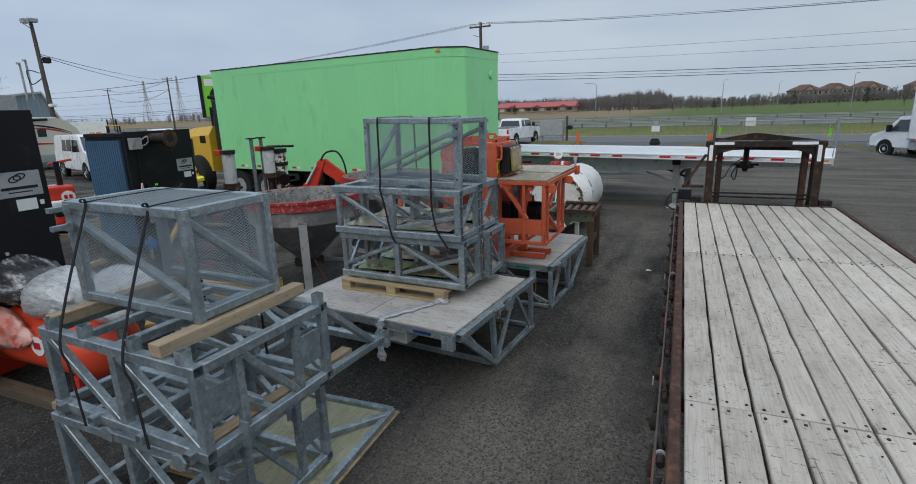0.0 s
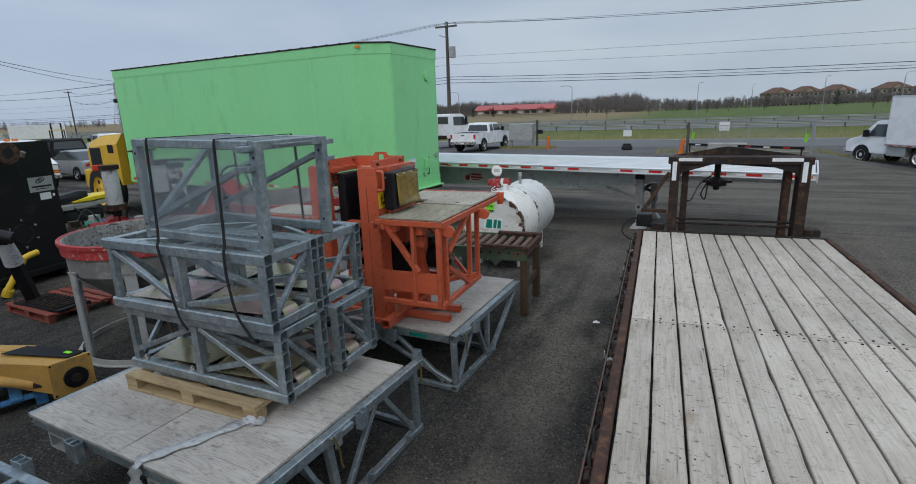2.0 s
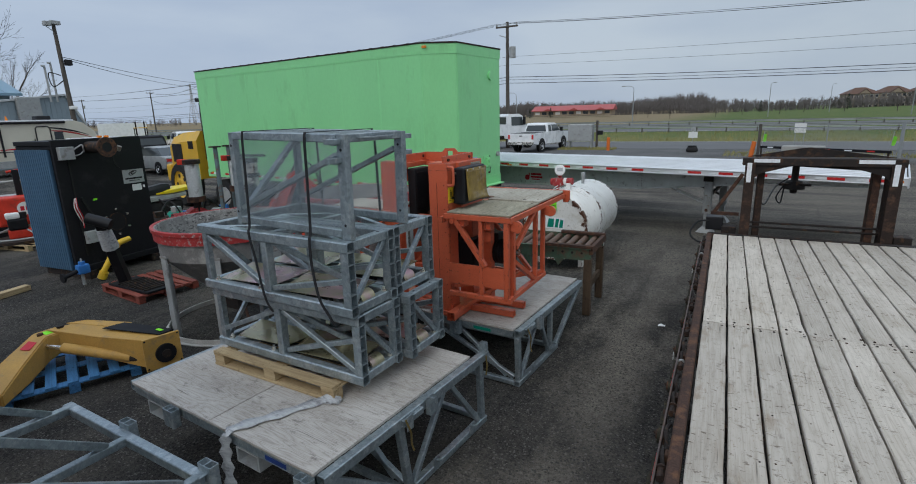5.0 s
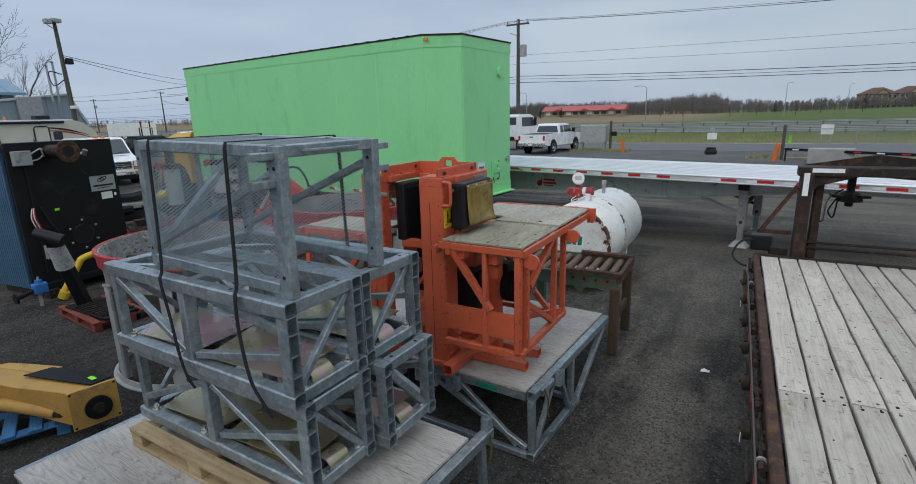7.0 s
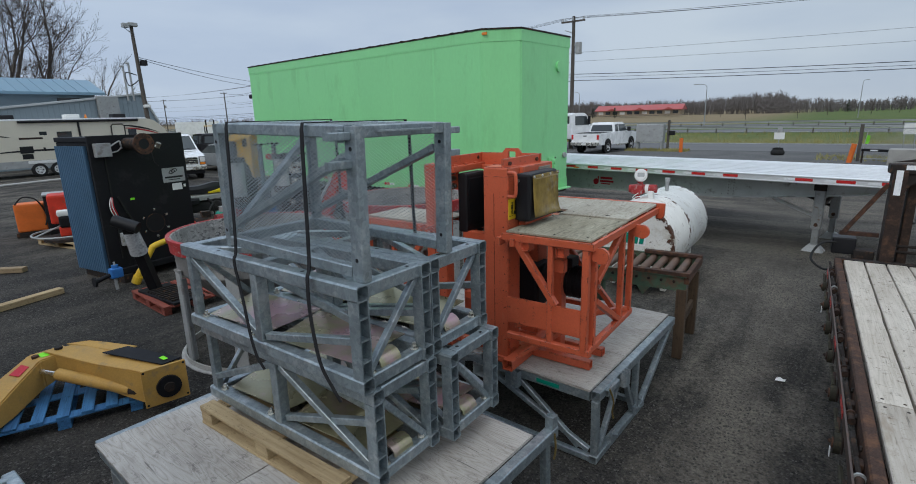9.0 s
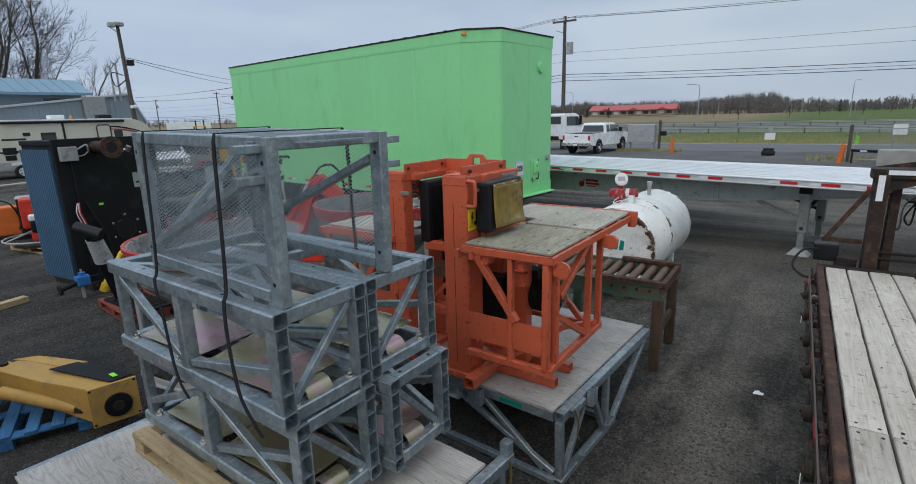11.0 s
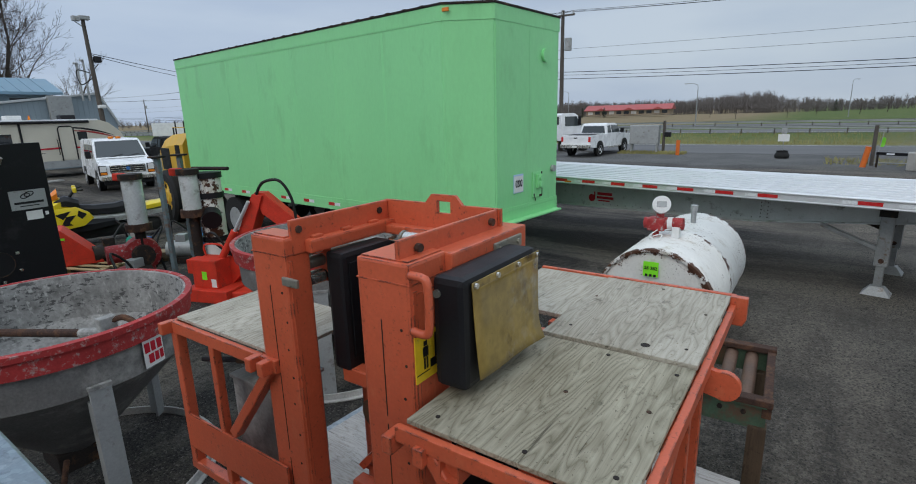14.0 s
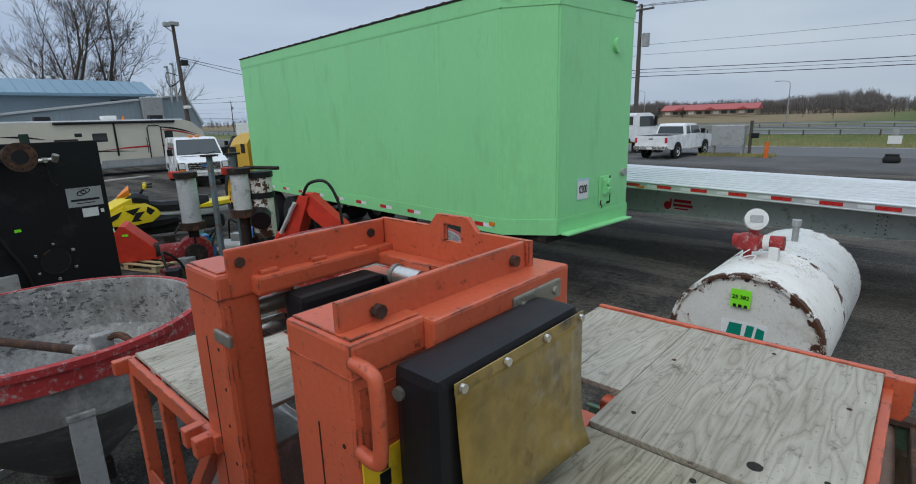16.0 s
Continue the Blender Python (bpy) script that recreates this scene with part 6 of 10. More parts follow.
letter_card = part("paint_panel", BX((-0.16, -0.0035, -0.02), (0.18, -0.001, 0.17)), WHITE, tank, "white panel with green block letters")
for pts in ([(-0.13, 0.0), (-0.015, 0.0), (-0.005, 0.15), (-0.10, 0.15)], [(0.01, 0.0), (0.065, 0.0), (0.085, 0.15), (0.03, 0.15)], [(0.085, 0.0), (0.15, 0.0), (0.16, 0.13), (0.105, 0.145)]):
    bm = bmesh.new()
    slab(bm, pts, -0.0065, -0.0037)
    part("block_letter", bm, INK_GREEN, letter_card)
pump = part("transfer_pump", BX((-0.12, 0.12, 0.66), (0.06, 0.30, 0.80), 0.03), RED_WORN, tank, "red fuel transfer pump")
pump.location = (-0.13, 0.42, -0.03)
part("pump_motor", R((-0.16, 0.21, 0.73), (0.24, 0.21, 0.75), 0.062, seg=18), RED_WORN, pump, "", True)
part("pump_band", R((0.085, 0.21, 0.742), (0.135, 0.21, 0.745), 0.066, seg=18), PAPER, pump)
part("pump_stand", R((-0.04, 0.22, 0.54), (-0.04, 0.22, 0.68), 0.035), RED_WORN, pump)
met = part("meter", R((0.0, 0.20, 0.93), (0.03, 0.11, 0.96), 0.092, seg=28), PAPER, pump, "white round fuel meter with a display", True)
part("meter_face", R((0.0305, 0.108, 0.9605), (0.032, 0.103, 0.962), 0.074, seg=28), PAPER, met)
part("meter_display", B((0.0305, 0.1065, 0.961), (0.0335, 0.0975, 0.964), 0.10, 0.062), STEEL, met, "grey display")
part("meter_neck", R((0.0, 0.2, 0.80), (0.0, 0.2, 0.86), 0.04), RED_WORN, pump)
part("pump_cup", BX((0.14, 0.12, 0.60), (0.22, 0.2, 0.72), 0.015), PAPER, pump)
part("pump_cord", P(arc([(0.0, 0.12, 0.68), (-0.06, 0.06, 0.62), (0.02, 0.04, 0.58), (0.06, 0.08, 0.64), (-0.02, 0.08, 0.62), (-0.08, 0.1, 0.57)], 6), 0.006, 6), PAPER, pump)


# ---- aluminium flatbed semi-trailer ----
FLAT = pose(2.55, 13.28, 0, 0, 0, 180 - 11.2)      # local x runs back along the near edge, y is minus away
flatbed = thing("flatbed_trailer", FLAT, "long aluminium flatbed semi-trailer with red and white reflective tape", "trailer")
FL = 14.6
W = 2.55
for i in range(9):
    y1 = -0.06 - i * (W - 0.12) / 9
    y0 = -0.06 - (i + 1) * (W - 0.12) / 9 + 0.012
    part("deck_board", BX((0.02, y0, 1.40), (FL, y1, 1.445), 0.004), ALU, flatbed)
for y0, y1 in ((-0.06, 0.0), (-W, -W + 0.06)):
    bm = bmesh.new()
    slab(bm, [(y0, 1.31), (y1, 1.31), (y1, 1.44), (y1 - 0.01, 1.452), (y0 + 0.01, 1.452), (y0, 1.44)], 0.0, FL, "yz")
    rail = part("side_rail", bm, ALU, flatbed, "aluminium side rail")
    out = 0.0 if y1 == 0.0 else -W
    sg = 1 if y1 == 0.0 else -1
    part("rub_rail", BX((0.0, min(out + sg * 0.001, out + sg * 0.018), 1.418), (FL, max(out + sg * 0.001, out + sg * 0.018), 1.440), 0.006), ALU, rail)
    part("rub_rail", BX((0.0, min(out + sg * 0.001, out + sg * 0.014), 1.316), (FL, max(out + sg * 0.001, out + sg * 0.014), 1.334), 0.006), ALU, rail)
for k in range(8):
    y = -0.19 - k * 0.27
    for dy in (0.0, 0.055):
        part("deck_rib", BX((0.05, y + dy, 1.4452), (FL - 0.05, y + dy + 0.014, 1.4525), 0.003), ALU, flatbed)
part("front_rail", BX((-0.03, -W, 1.27), (0.0, 0.0, 1.452), 0.008), ALU, flatbed)
for k in range(14):
    x = 0.25 + k * 0.605
    if k != 6:
        part("red_tape", BX((x, 0.0015, 1.352), (x + 0.265, 0.0045, 1.402)), TAPE_RED, flatbed)
        part("white_tape", BX((x + 0.27, 0.0015, 1.352), (x + 0.44, 0.0045, 1.402)), TAPE_WHITE, flatbed)
for y in (-0.72, -W + 0.72):
    bm = bmesh.new()
    slab(bm, [(0.3, 1.30), (0.3, 1.15), (2.4, 1.13), (3.2, 1.03), (4.9, 0.86), (8.2, 0.78), (FL, 0.78), (FL, 1.30)], y - 0.008, y + 0.008)
    web = part("main_web", bm, GREY_WEB, flatbed, "grey riveted main beam")
    for (xa, za), (xb, zb) in (((2.4, 1.13), (3.2, 1.03)), ((3.2, 1.03), (4.9, 0.86)), ((4.9, 0.86), (8.2, 0.78)), ((8.2, 0.78), (FL, 0.78))):
        part("lower_flange", B((xa, y, za - 0.008), (xb, y, zb - 0.008), 0.15, 0.02), GREY_WEB, web)
    part("upper_flange", BX((0.3, y - 0.06, 1.282), (FL, y + 0.06, 1.298)), STEEL, web)
    for x in (4.74, 8.3, 10.0):
        part("splice_plate", BX((x, y + 0.009, 0.88), (x + 0.16, y + 0.016, 1.27)), GREY_WEB, web)
bm = bmesh.new()
for k in range(70):
    rod(bm, (0.6 + k * 0.12, -0.7115, 1.255), (0.6 + k * 0.12, -0.706, 1.255), 0.009, seg=6)
for x in (4.77, 4.87):
    for k in range(6):
        rod(bm, (x, -0.704, 0.92 + 0.06 * k), (x, -0.699, 0.92 + 0.06 * k), 0.010, seg=6)
for k in range(20):
    rod(bm, (5.0 + k * 0.16, -0.7115, 0.905 - k * 0.0039), (5.0 + k * 0.16, -0.706, 0.905 - k * 0.0039), 0.008, seg=6)
tagged(part("rivets", bm, RUST_DARK, flatbed), kind="stuff")
for k in range(16):
    x = 0.4 + k * 0.9
    part("cross_beam", BX((x, -W + 0.07, 1.312), (x + 0.05, -0.07, 1.395)), STEEL, flatbed)
for y in (-0.60, -W + 0.60):
    lg = part("landing_leg", BX((3.17, y - 0.06, 0.42), (3.33, y + 0.06, 1.30), 0.012), LEG_STEEL, flatbed, "landing gear leg")
    part("inner_leg", BX((3.20, y - 0.045, 0.05), (3.30, y + 0.045, 0.45), 0.008), LEG_STEEL, lg)
    part("leg_box", BX((3.15, y + 0.058, 1.13), (3.35, y + 0.085, 1.26), 0.01), RUST_DARK, lg)
    part("rust_patch", R((3.25, y + 0.0605, 0.50), (3.25, y + 0.063, 0.50), 0.035, seg=10), RUST, lg)
    bm = bmesh.new()
    quads(bm, [[(3.08, y - 0.14, 0.0), (3.42, y - 0.14, 0.0), (3.42, y + 0.14, 0.0), (3.08, y + 0.14, 0.0)],
               [(3.17, y - 0.07, 0.12), (3.33, y - 0.07, 0.12), (3.33, y + 0.07, 0.12), (3.17, y + 0.07, 0.12)]])
    part("sand_shoe", bm, LEG_STEEL, lg)
    part("leg_brace", B((3.31, y, 0.66), (4.02, y, 0.93), 0.08, 0.05), RUST_DARK if y < -1 else LEG_STEEL, lg)
part("leg_tie", B((3.25, -0.66, 0.80), (3.25, -W + 0.66, 0.95), 0.06), RUST_DARK, flatbed)
part("leg_tie", B((3.25, -0.66, 0.95), (4.0, -W + 0.66, 1.12), 0.06), RUST_DARK, flatbed)
mk = part("maker_mark", R((7.98, -0.7118, 0.95), (7.98, -0.709, 0.95), 0.075, seg=20), INK_RED, flatbed, "faded red paint mark")
part("mark_bar", BX((7.905, -0.7118, 0.95), (7.935, -0.709, 1.08)), INK_RED, mk)
part("mark_bar", BX((7.53, -0.7118, 1.02), (7.86, -0.709, 1.075)), INK_RED, mk)
part("mark_bar", BX((7.50, -0.7118, 0.945), (7.87, -0.709, 0.995)), INK_RED, mk)
part("mark_bar", BX((7.58, -0.7118, 0.895), (7.84, -0.709, 0.922)), INK_RED, mk)
part("corner_lamp", BX((0.05, 0.001, 1.355), (0.16, 0.012, 1.395)), AMBER, flatbed)
part("amber_lamp", BX((8.02, 0.001, 1.336), (8.16, 0.014, 1.37)), AMBER, flatbed)
part("splash_frame", B((9.0, -0.3, 0.62), (9.0, -0.3, 1.25), 0.05), RUST_DARK, flatbed)
part("splash_frame", B((9.0, -0.3, 0.64), (9.45, -0.3, 1.22), 0.05), RUST_DARK, flatbed)
part("splash_plate", BX((9.0, -0.9, 0.62), (9.02, -0.3, 1.2)), RUST_DARK, flatbed)
for x in (12.2, 13.5):
    for y in (-0.35, -W + 0.35):
        part("tyre", R((x, y - 0.25, 0.5), (x, y + 0.2, 0.5), 0.5, seg=32), RUBBER, flatbed, "", True)


# ---- green box trailer ----
GT = pose(-5.82, 11.38, 0, 0, 0, 180 - 5.6)       # local x back along the near side, y is minus away
box_trailer = thing("box_trailer", GT, "mint green painted box trailer with a dark roof edge", "trailer")
GLn, GW, Z0, Z1 = 8.42, 2.58, 1.12, 4.10
outline = [(0.0, 0.0), (GLn, 0.0), (GLn, -GW), (0.0, -GW), (-0.58, -GW + 0.42), (-0.58, -0.42)]
body = bmesh.new()
quads(body, [[(x, y, Z0) for x, y in outline], [(x, y, Z1) for x, y in outline]])
bmesh.ops.bevel(body, geom=[e for e in body.edges if abs(e.verts[0].co.z - e.verts[1].co.z) > 1], offset=0.02, segments=2, affect="EDGES")
part("box_body", body, GREEN, box_trailer)
def ring_band(z0, z1, out, name, material, label=""):
    bm = bmesh.new()
    cx, cy = GLn / 2, -GW / 2
    big = [(x + (out if x > cx else -out), y + (out if y > cy else -out)) for x, y in outline]
    quads(bm, [[(x, y, z0) for x, y in big], [(x, y, z1) for x, y in big]])
    return part(name, bm, material, box_trailer, label)
ring_band(Z1 + 0.002, Z1 + 0.028, 0.018, "roof_edge", RUST_DARK, "dark sealed roof edge")
ring_band(Z1 - 0.20, Z1 - 0.004, 0.006, "top_band", GREEN, "green top rail")
ring_band(Z0 - 0.04, Z0 + 0.17, 0.008, "bottom_rail", GREEN, "green bottom rail")
random.seed(5)
for k in range(24):
    x = 0.3 + k * 0.34
    part("sealant_lump", BX((x, 0.01, Z1 + 0.012), (x + random.uniform(0.03, 0.09), 0.027, Z1 + 0.036), 0.004), RUST_DARK, box_trailer)
# panel seams with rivets down the side
for k in range(1, 7):
    x = k * GLn / 7
    part("panel_seam", BX((x - 0.022, -0.001, Z0 + 0.18), (x + 0.022, 0.0022, Z1 - 0.21)), GREEN, box_trailer)
bm = bmesh.new()
for k in range(120):
    x = 0.05 + k * (GLn - 0.1) / 119
    for z in (Z0 + 0.12, Z1 - 0.17):
        rod(bm, (x, 0.006, z), (x, 0.0125, z), 0.007, seg=5)
for k in range(34):
    t = k / 33
    for z in (Z0 + 0.12,):
        rod(bm, (-0.58 - 0.008, -0.42 - t * 1.72, z), (-0.593, -0.42 - t * 1.72, z), 0.007, seg=5)
    rod(bm, (-0.578, -0.46, Z0 + 0.2 + t * 2.5), (-0.588, -0.46, Z0 + 0.2 + t * 2.5), 0.007, seg=5)
    rod(bm, (-0.578, -1.29, Z0 + 0.2 + t * 2.5), (-0.588, -1.29, Z0 + 0.2 + t * 2.5), 0.007, seg=5)
tagged(part("rivets", bm, GREEN, box_trailer), kind="stuff")
for k in range(11):
    x = 0.18 + k * 0.78
    part("red_tape", BX((x + 0.16, 0.0085, Z0 + 0.03), (x + 0.33, 0.0115, Z0 + 0.085)), TAPE_RED, box_trailer)
    part("white_tape", BX((x, 0.0085, Z0 + 0.03), (x + 0.155, 0.0115, Z0 + 0.085)), TAPE_WHITE, box_trailer)
part("marker_lamp", BX((-0.06, 0.002, Z1 - 0.09), (0.06, 0.03, Z1 - 0.04), 0.008), AMBER, box_trailer).location = (-0.06, -0.03, 0)
part("marker_lamp", BX((0.12, 0.009, Z0 + 0.06), (0.22, 0.022, Z0 + 0.11), 0.004), AMBER, box_trailer)
part("marker_lamp", BX((GLn - 0.3, 0.009, Z0 + 0.06), (GLn - 0.22, 0.022, Z0 + 0.11), 0.004), AMBER, box_trailer)
for k in range(2):
    part("round_vent", R((-0.58, -1.72, 3.52), (-0.625 + 0.02 * k, -1.72, 3.52), 0.10 - 0.03 * k, seg=24), GREEN, box_trailer, "green round roof vent", True)
part("air_port", R((-0.58, -2.0, 1.77), (-0.63, -2.0, 1.77), 0.055, seg=20), STEEL, box_trailer)
con = part("connector_box", BX((-0.60, -1.66, 1.36), (-0.582, -1.38, 1.76), 0.006), GREEN, box_trailer, "green socket plate with cable sockets")
part("socket_box", BX((-0.645, -1.60, 1.50), (-0.60, -1.46, 1.72), 0.012), GREEN, con)
part("socket", R((-0.645, -1.53, 1.66), (-0.672, -1.53, 1.66), 0.036, seg=12), GREEN, con)
part("socket_lid", BX((-0.675, -1.575, 1.53), (-0.645, -1.49, 1.60), 0.008), GREEN, con)
for y0, y1, z0, z1 in ((-1.665, -1.64, 1.37, 1.55), (-1.655, -1.57, 1.355, 1.39), (-1.43, -1.40, 1.35, 1.42), (-1.46, -1.44, 1.30, 1.355), (-1.655, -1.62, 1.72, 1.755)):
    part("rust_patch", BX((-0.6025, y0, z0), (-0.6005, y1, z1)), RUST_DARK, con)
lot = part("lot_plate", BX((-0.592, -1.115, 1.49), (-0.582, -0.855, 1.77)), LABEL_BLUE, box_trailer, "pale lot number card")
part("card_inner", BX((-0.595, -1.105, 1.50), (-0.592, -0.865, 1.745)), PAPER, lot)
lettering("card_number", "0200", 0.13, pose(-0.5965, -0.985, 1.625, 90, 0, -90) @ Matrix.Diagonal((0.72, 1.15, 1, 1)), INK, lot, 0.003)
part("nose_lip", BX((-0.72, -2.1, Z0 - 0.05), (-0.588, -0.5, Z0 - 0.02), 0.01), GREEN, box_trailer)
part("chassis_beam", BX((-0.2, -0.95, 0.86), (GLn, -0.85, Z0 - 0.045)), RUST_DARK, box_trailer)
part("chassis_beam", BX((-0.2, -GW + 0.85, 0.86), (GLn, -GW + 0.95, Z0 - 0.045)), RUST_DARK, box_trailer)
part("nose_plate", BX((-0.5, -GW + 0.3, 0.98), (1.4, -0.3, Z0 - 0.045)), RUST_DARK, box_trailer)
for y in (-0.3, -GW + 0.3):
    part("landing_leg", BX((2.3, y - 0.06, 0.0), (2.42, y + 0.06, Z0 - 0.045), 0.01), RUST_DARK, box_trailer)
for x in (6.5, 7.75):
    for y in (-0.16, -GW + 0.16):
        ty = part("tyre", R((x, y - 0.14, 0.5), (x, y + 0.12, 0.5), 0.5, seg=32), RUBBER, box_trailer, "", True)
        part("rim", R((x, y + 0.1, 0.5), (x, y + 0.125, 0.5), 0.27, seg=24), STEEL, ty)
    part("axle", R((x, -GW + 0.3, 0.5), (x, -0.3, 0.5), 0.07), RUST_DARK, box_trailer)


# ---- the stack of frames nearest the start ----
random.seed(21)
STACK = pose(-2.305, 1.60, 0, 0, 0, -1.0)


def open_frame(name, m, label, z0, z1, lx=1.47, ly=1.06, stubs=True):
    """A welded open box frame with posts, braces, gusset plates and square stubs."""
    f = thing(name, m, label, "scaffold frame", "open frames")
    w = 0.065
    zs = (z0 + w / 2, z1 - w / 2)
    for z in zs:
        for y in (w / 2, ly - w / 2):
            part("long_tube", B((-lx, y, z), (0, y, z), w, hollow=True), GALV, f)
        for x in (-lx + w / 2, -lx / 2, -w / 2):
            part("cross_tube", B((x, w, z), (x, ly - w, z), w * 0.92), GALV, f)
        part("cross_tube", B((-lx * 0.75, w, z), (-lx * 0.75, ly - w, z), 0.05), GALV, f)
        part("inner_tube", B((-lx + w, ly * 0.5, z - 0.004), (-w, ly * 0.5, z - 0.004), 0.05), GALV, f)
    for y in (w / 2, ly - w / 2):
        for x in (-lx + w / 2, -lx / 2, -w / 2):
            part("upright", B((x, y, z0 + w), (x, y, z1 - w), 0.06, up=(1, 0, 0)), GALV, f)
        part("brace", B((-lx + 0.07, y, z1 - w), (-lx / 2 - 0.05, y, z0 + w), 0.048), GALV, f)
        part("brace", B((-lx / 2 + 0.05, y, z1 - w), (-0.07, y, z0 + w), 0.048), GALV, f)
    for y in (ly * 0.28, ly * 0.72):
        part("upright", B((-w / 2, y, z0 + w), (-w / 2, y, z1 - w), 0.05, up=(1, 0, 0)), GALV, f)
        part("upright", B((-lx * 0.75, y, z0 + w), (-lx * 0.75, y, z1 - w), 0.045, up=(1, 0, 0)), GALV, f)
        part("gusset_plate", BX((-0.06, y - 0.07, z1 - 0.17), (-0.05, y + 0.07, z1 - w), 0.002), GALV, f)
    part("side_plate", BX((-0.04, 0.07, (z0 + z1) / 2 - 0.10), (-0.028, ly * 0.26, (z0 + z1) / 2 + 0.12), 0.003), GALV, f)
    part("side_plate", BX((-0.04, ly * 0.74, (z0 + z1) / 2 - 0.10), (-0.028, ly - 0.07, (z0 + z1) / 2 + 0.12), 0.003), GALV, f)
    part("brace", B((-w / 2, ly * 0.31, z1 - w), (-w / 2, ly * 0.69, z0 + w), 0.045), GALV, f)
    part("inner_brace", B((-lx * 0.5, 0.1, z1 - w), (-lx * 0.1, ly * 0.5, z0 + w), 0.045), GALV, f)
    part("inner_brace", B((-lx * 0.9, ly * 0.5, z1 - w), (-lx * 0.5, ly - 0.1, z0 + w), 0.045), GALV, f)
    if stubs:
        for x in (-lx + 0.12, -lx * 0.68, -lx * 0.36, -0.11):
            part("stub", B((x, 0.035, z1 - 0.01), (x, 0.035, z1 + 0.075), 0.065, hollow=True), GALV, f)
            part("stub", B((x, -0.045, z0 + 0.04), (x, 0.03, z0 + 0.04), 0.062, hollow=True), GALV, f)
        part("stub", B((-0.035, ly - 0.05, z1 - 0.01), (-0.035, ly - 0.05, z1 + 0.075), 0.062, hollow=True), GALV, f)
    for x in (-0.16, -lx * 0.55):
        lug = bmesh.new()
        slab(lug, [(x - 0.05, z0 - 0.02), (x + 0.05, z0 - 0.02), (x + 0.06, z0 + 0.03), (x + 0.02, z0 + 0.07), (x - 0.05, z0 + 0.05)], -0.07, -0.055)
        part("clevis_lug", lug, GALV, f)
    return f


upper = open_frame("open_frame", STACK, "galvanised open frame stacked on timbers, with square stubs", 0.82, 1.40)
lower = open_frame("open_frame", pose(-2.40, 1.66, 0, 0, 0, 1.5), "galvanised open frame standing on the gravel", 0.06, 0.76, stubs=True)
part("gusset_fin", BX((-0.02, 0.24, 0.78), (0.05, 0.255, 0.95), 0.003), GALV, upper)
# the outrigger at the back of the upper frame
for a, b, w in (((-2.33, 2.64, 0.84), (-2.545, 3.62, 0.64), 0.06), ((-3.76, 2.68, 0.84), (-4.12, 3.66, 0.64), 0.06), ((-4.17, 3.665, 0.64), (-2.50, 3.615, 0.64), 0.065),
                ((-3.03, 2.66, 0.84), (-3.34, 3.635, 0.64), 0.055), ((-2.32, 2.63, 1.36), (-2.525, 3.48, 0.70), 0.05), ((-3.75, 2.66, 1.36), (-4.06, 3.50, 0.70), 0.05),
                ((-3.02, 2.65, 1.36), (-3.29, 3.48, 0.70), 0.05)):
    inv = STACK.inverted()
    part("outrigger_tube", B(inv @ Vector(a), inv @ Vector(b), w, hollow=True), GALV, upper)
for x, y in ((-3.40, 3.70), (-2.50, 3.665)):
    q = inv @ Vector((x, y, 0.60))
    double_socket("end_socket", upper, q.x, q.y, q.z - 0.03, q.z + 0.115)


def timber(a, b, w, h, label, material=None):
    bm = bmesh.new()
    L = (Vector(b) - Vector(a)).length
    box(bm, (0, -w / 2, 0), (L, w / 2, h), 0.006)
    d = Vector(b) - Vector(a)
    m = Matrix.Translation(a) @ Vector((1, 0, 0)).rotation_difference(d).to_matrix().to_4x4()
    return solo("timber_beam", bm, material or TIMBER, m, label, "timber", "timbers")


timber((-2.62, 1.62, 1.402), (-2.60, 2.74, 1.402), 0.10, 0.076, "brown squared timber under a mesh cage", BEAM)
timber((-3.68, 1.66, 1.402), (-3.66, 2.74, 1.402), 0.10, 0.076, "brown squared timber under a mesh cage", BEAM)
timber((-2.52, 1.55, 0.762), (-2.50, 3.10, 0.762), 0.10, 0.055, "brown plank between stacked frames", TIMBER)
timber((-3.85, 1.65, 0.762), (-3.83, 2.95, 0.762), 0.10, 0.055, "brown plank between stacked frames", TIMBER)
cage(pose(-3.765, 2.575, 1.480, 0, 0, 179.3), "galvanised mesh cage lying on two timbers", 1.165, 0.655, 0.69)
for x in (-3.52, -2.92):
    ratchet_strap(arc([(x, 2.66, 0.80), (x, 2.65, 1.5), (x, 2.60, 2.13), (x + 0.01, 2.575, 2.174), (x + 0.02, 1.93, 2.174), (x + 0.02, 1.905, 2.13), (x + 0.06, 1.60, 1.43), (x + 0.12, 1.575, 1.2), (x + 0.16, 1.57, 0.82)], 7),
                  "black ratchet strap over the mesh cage")
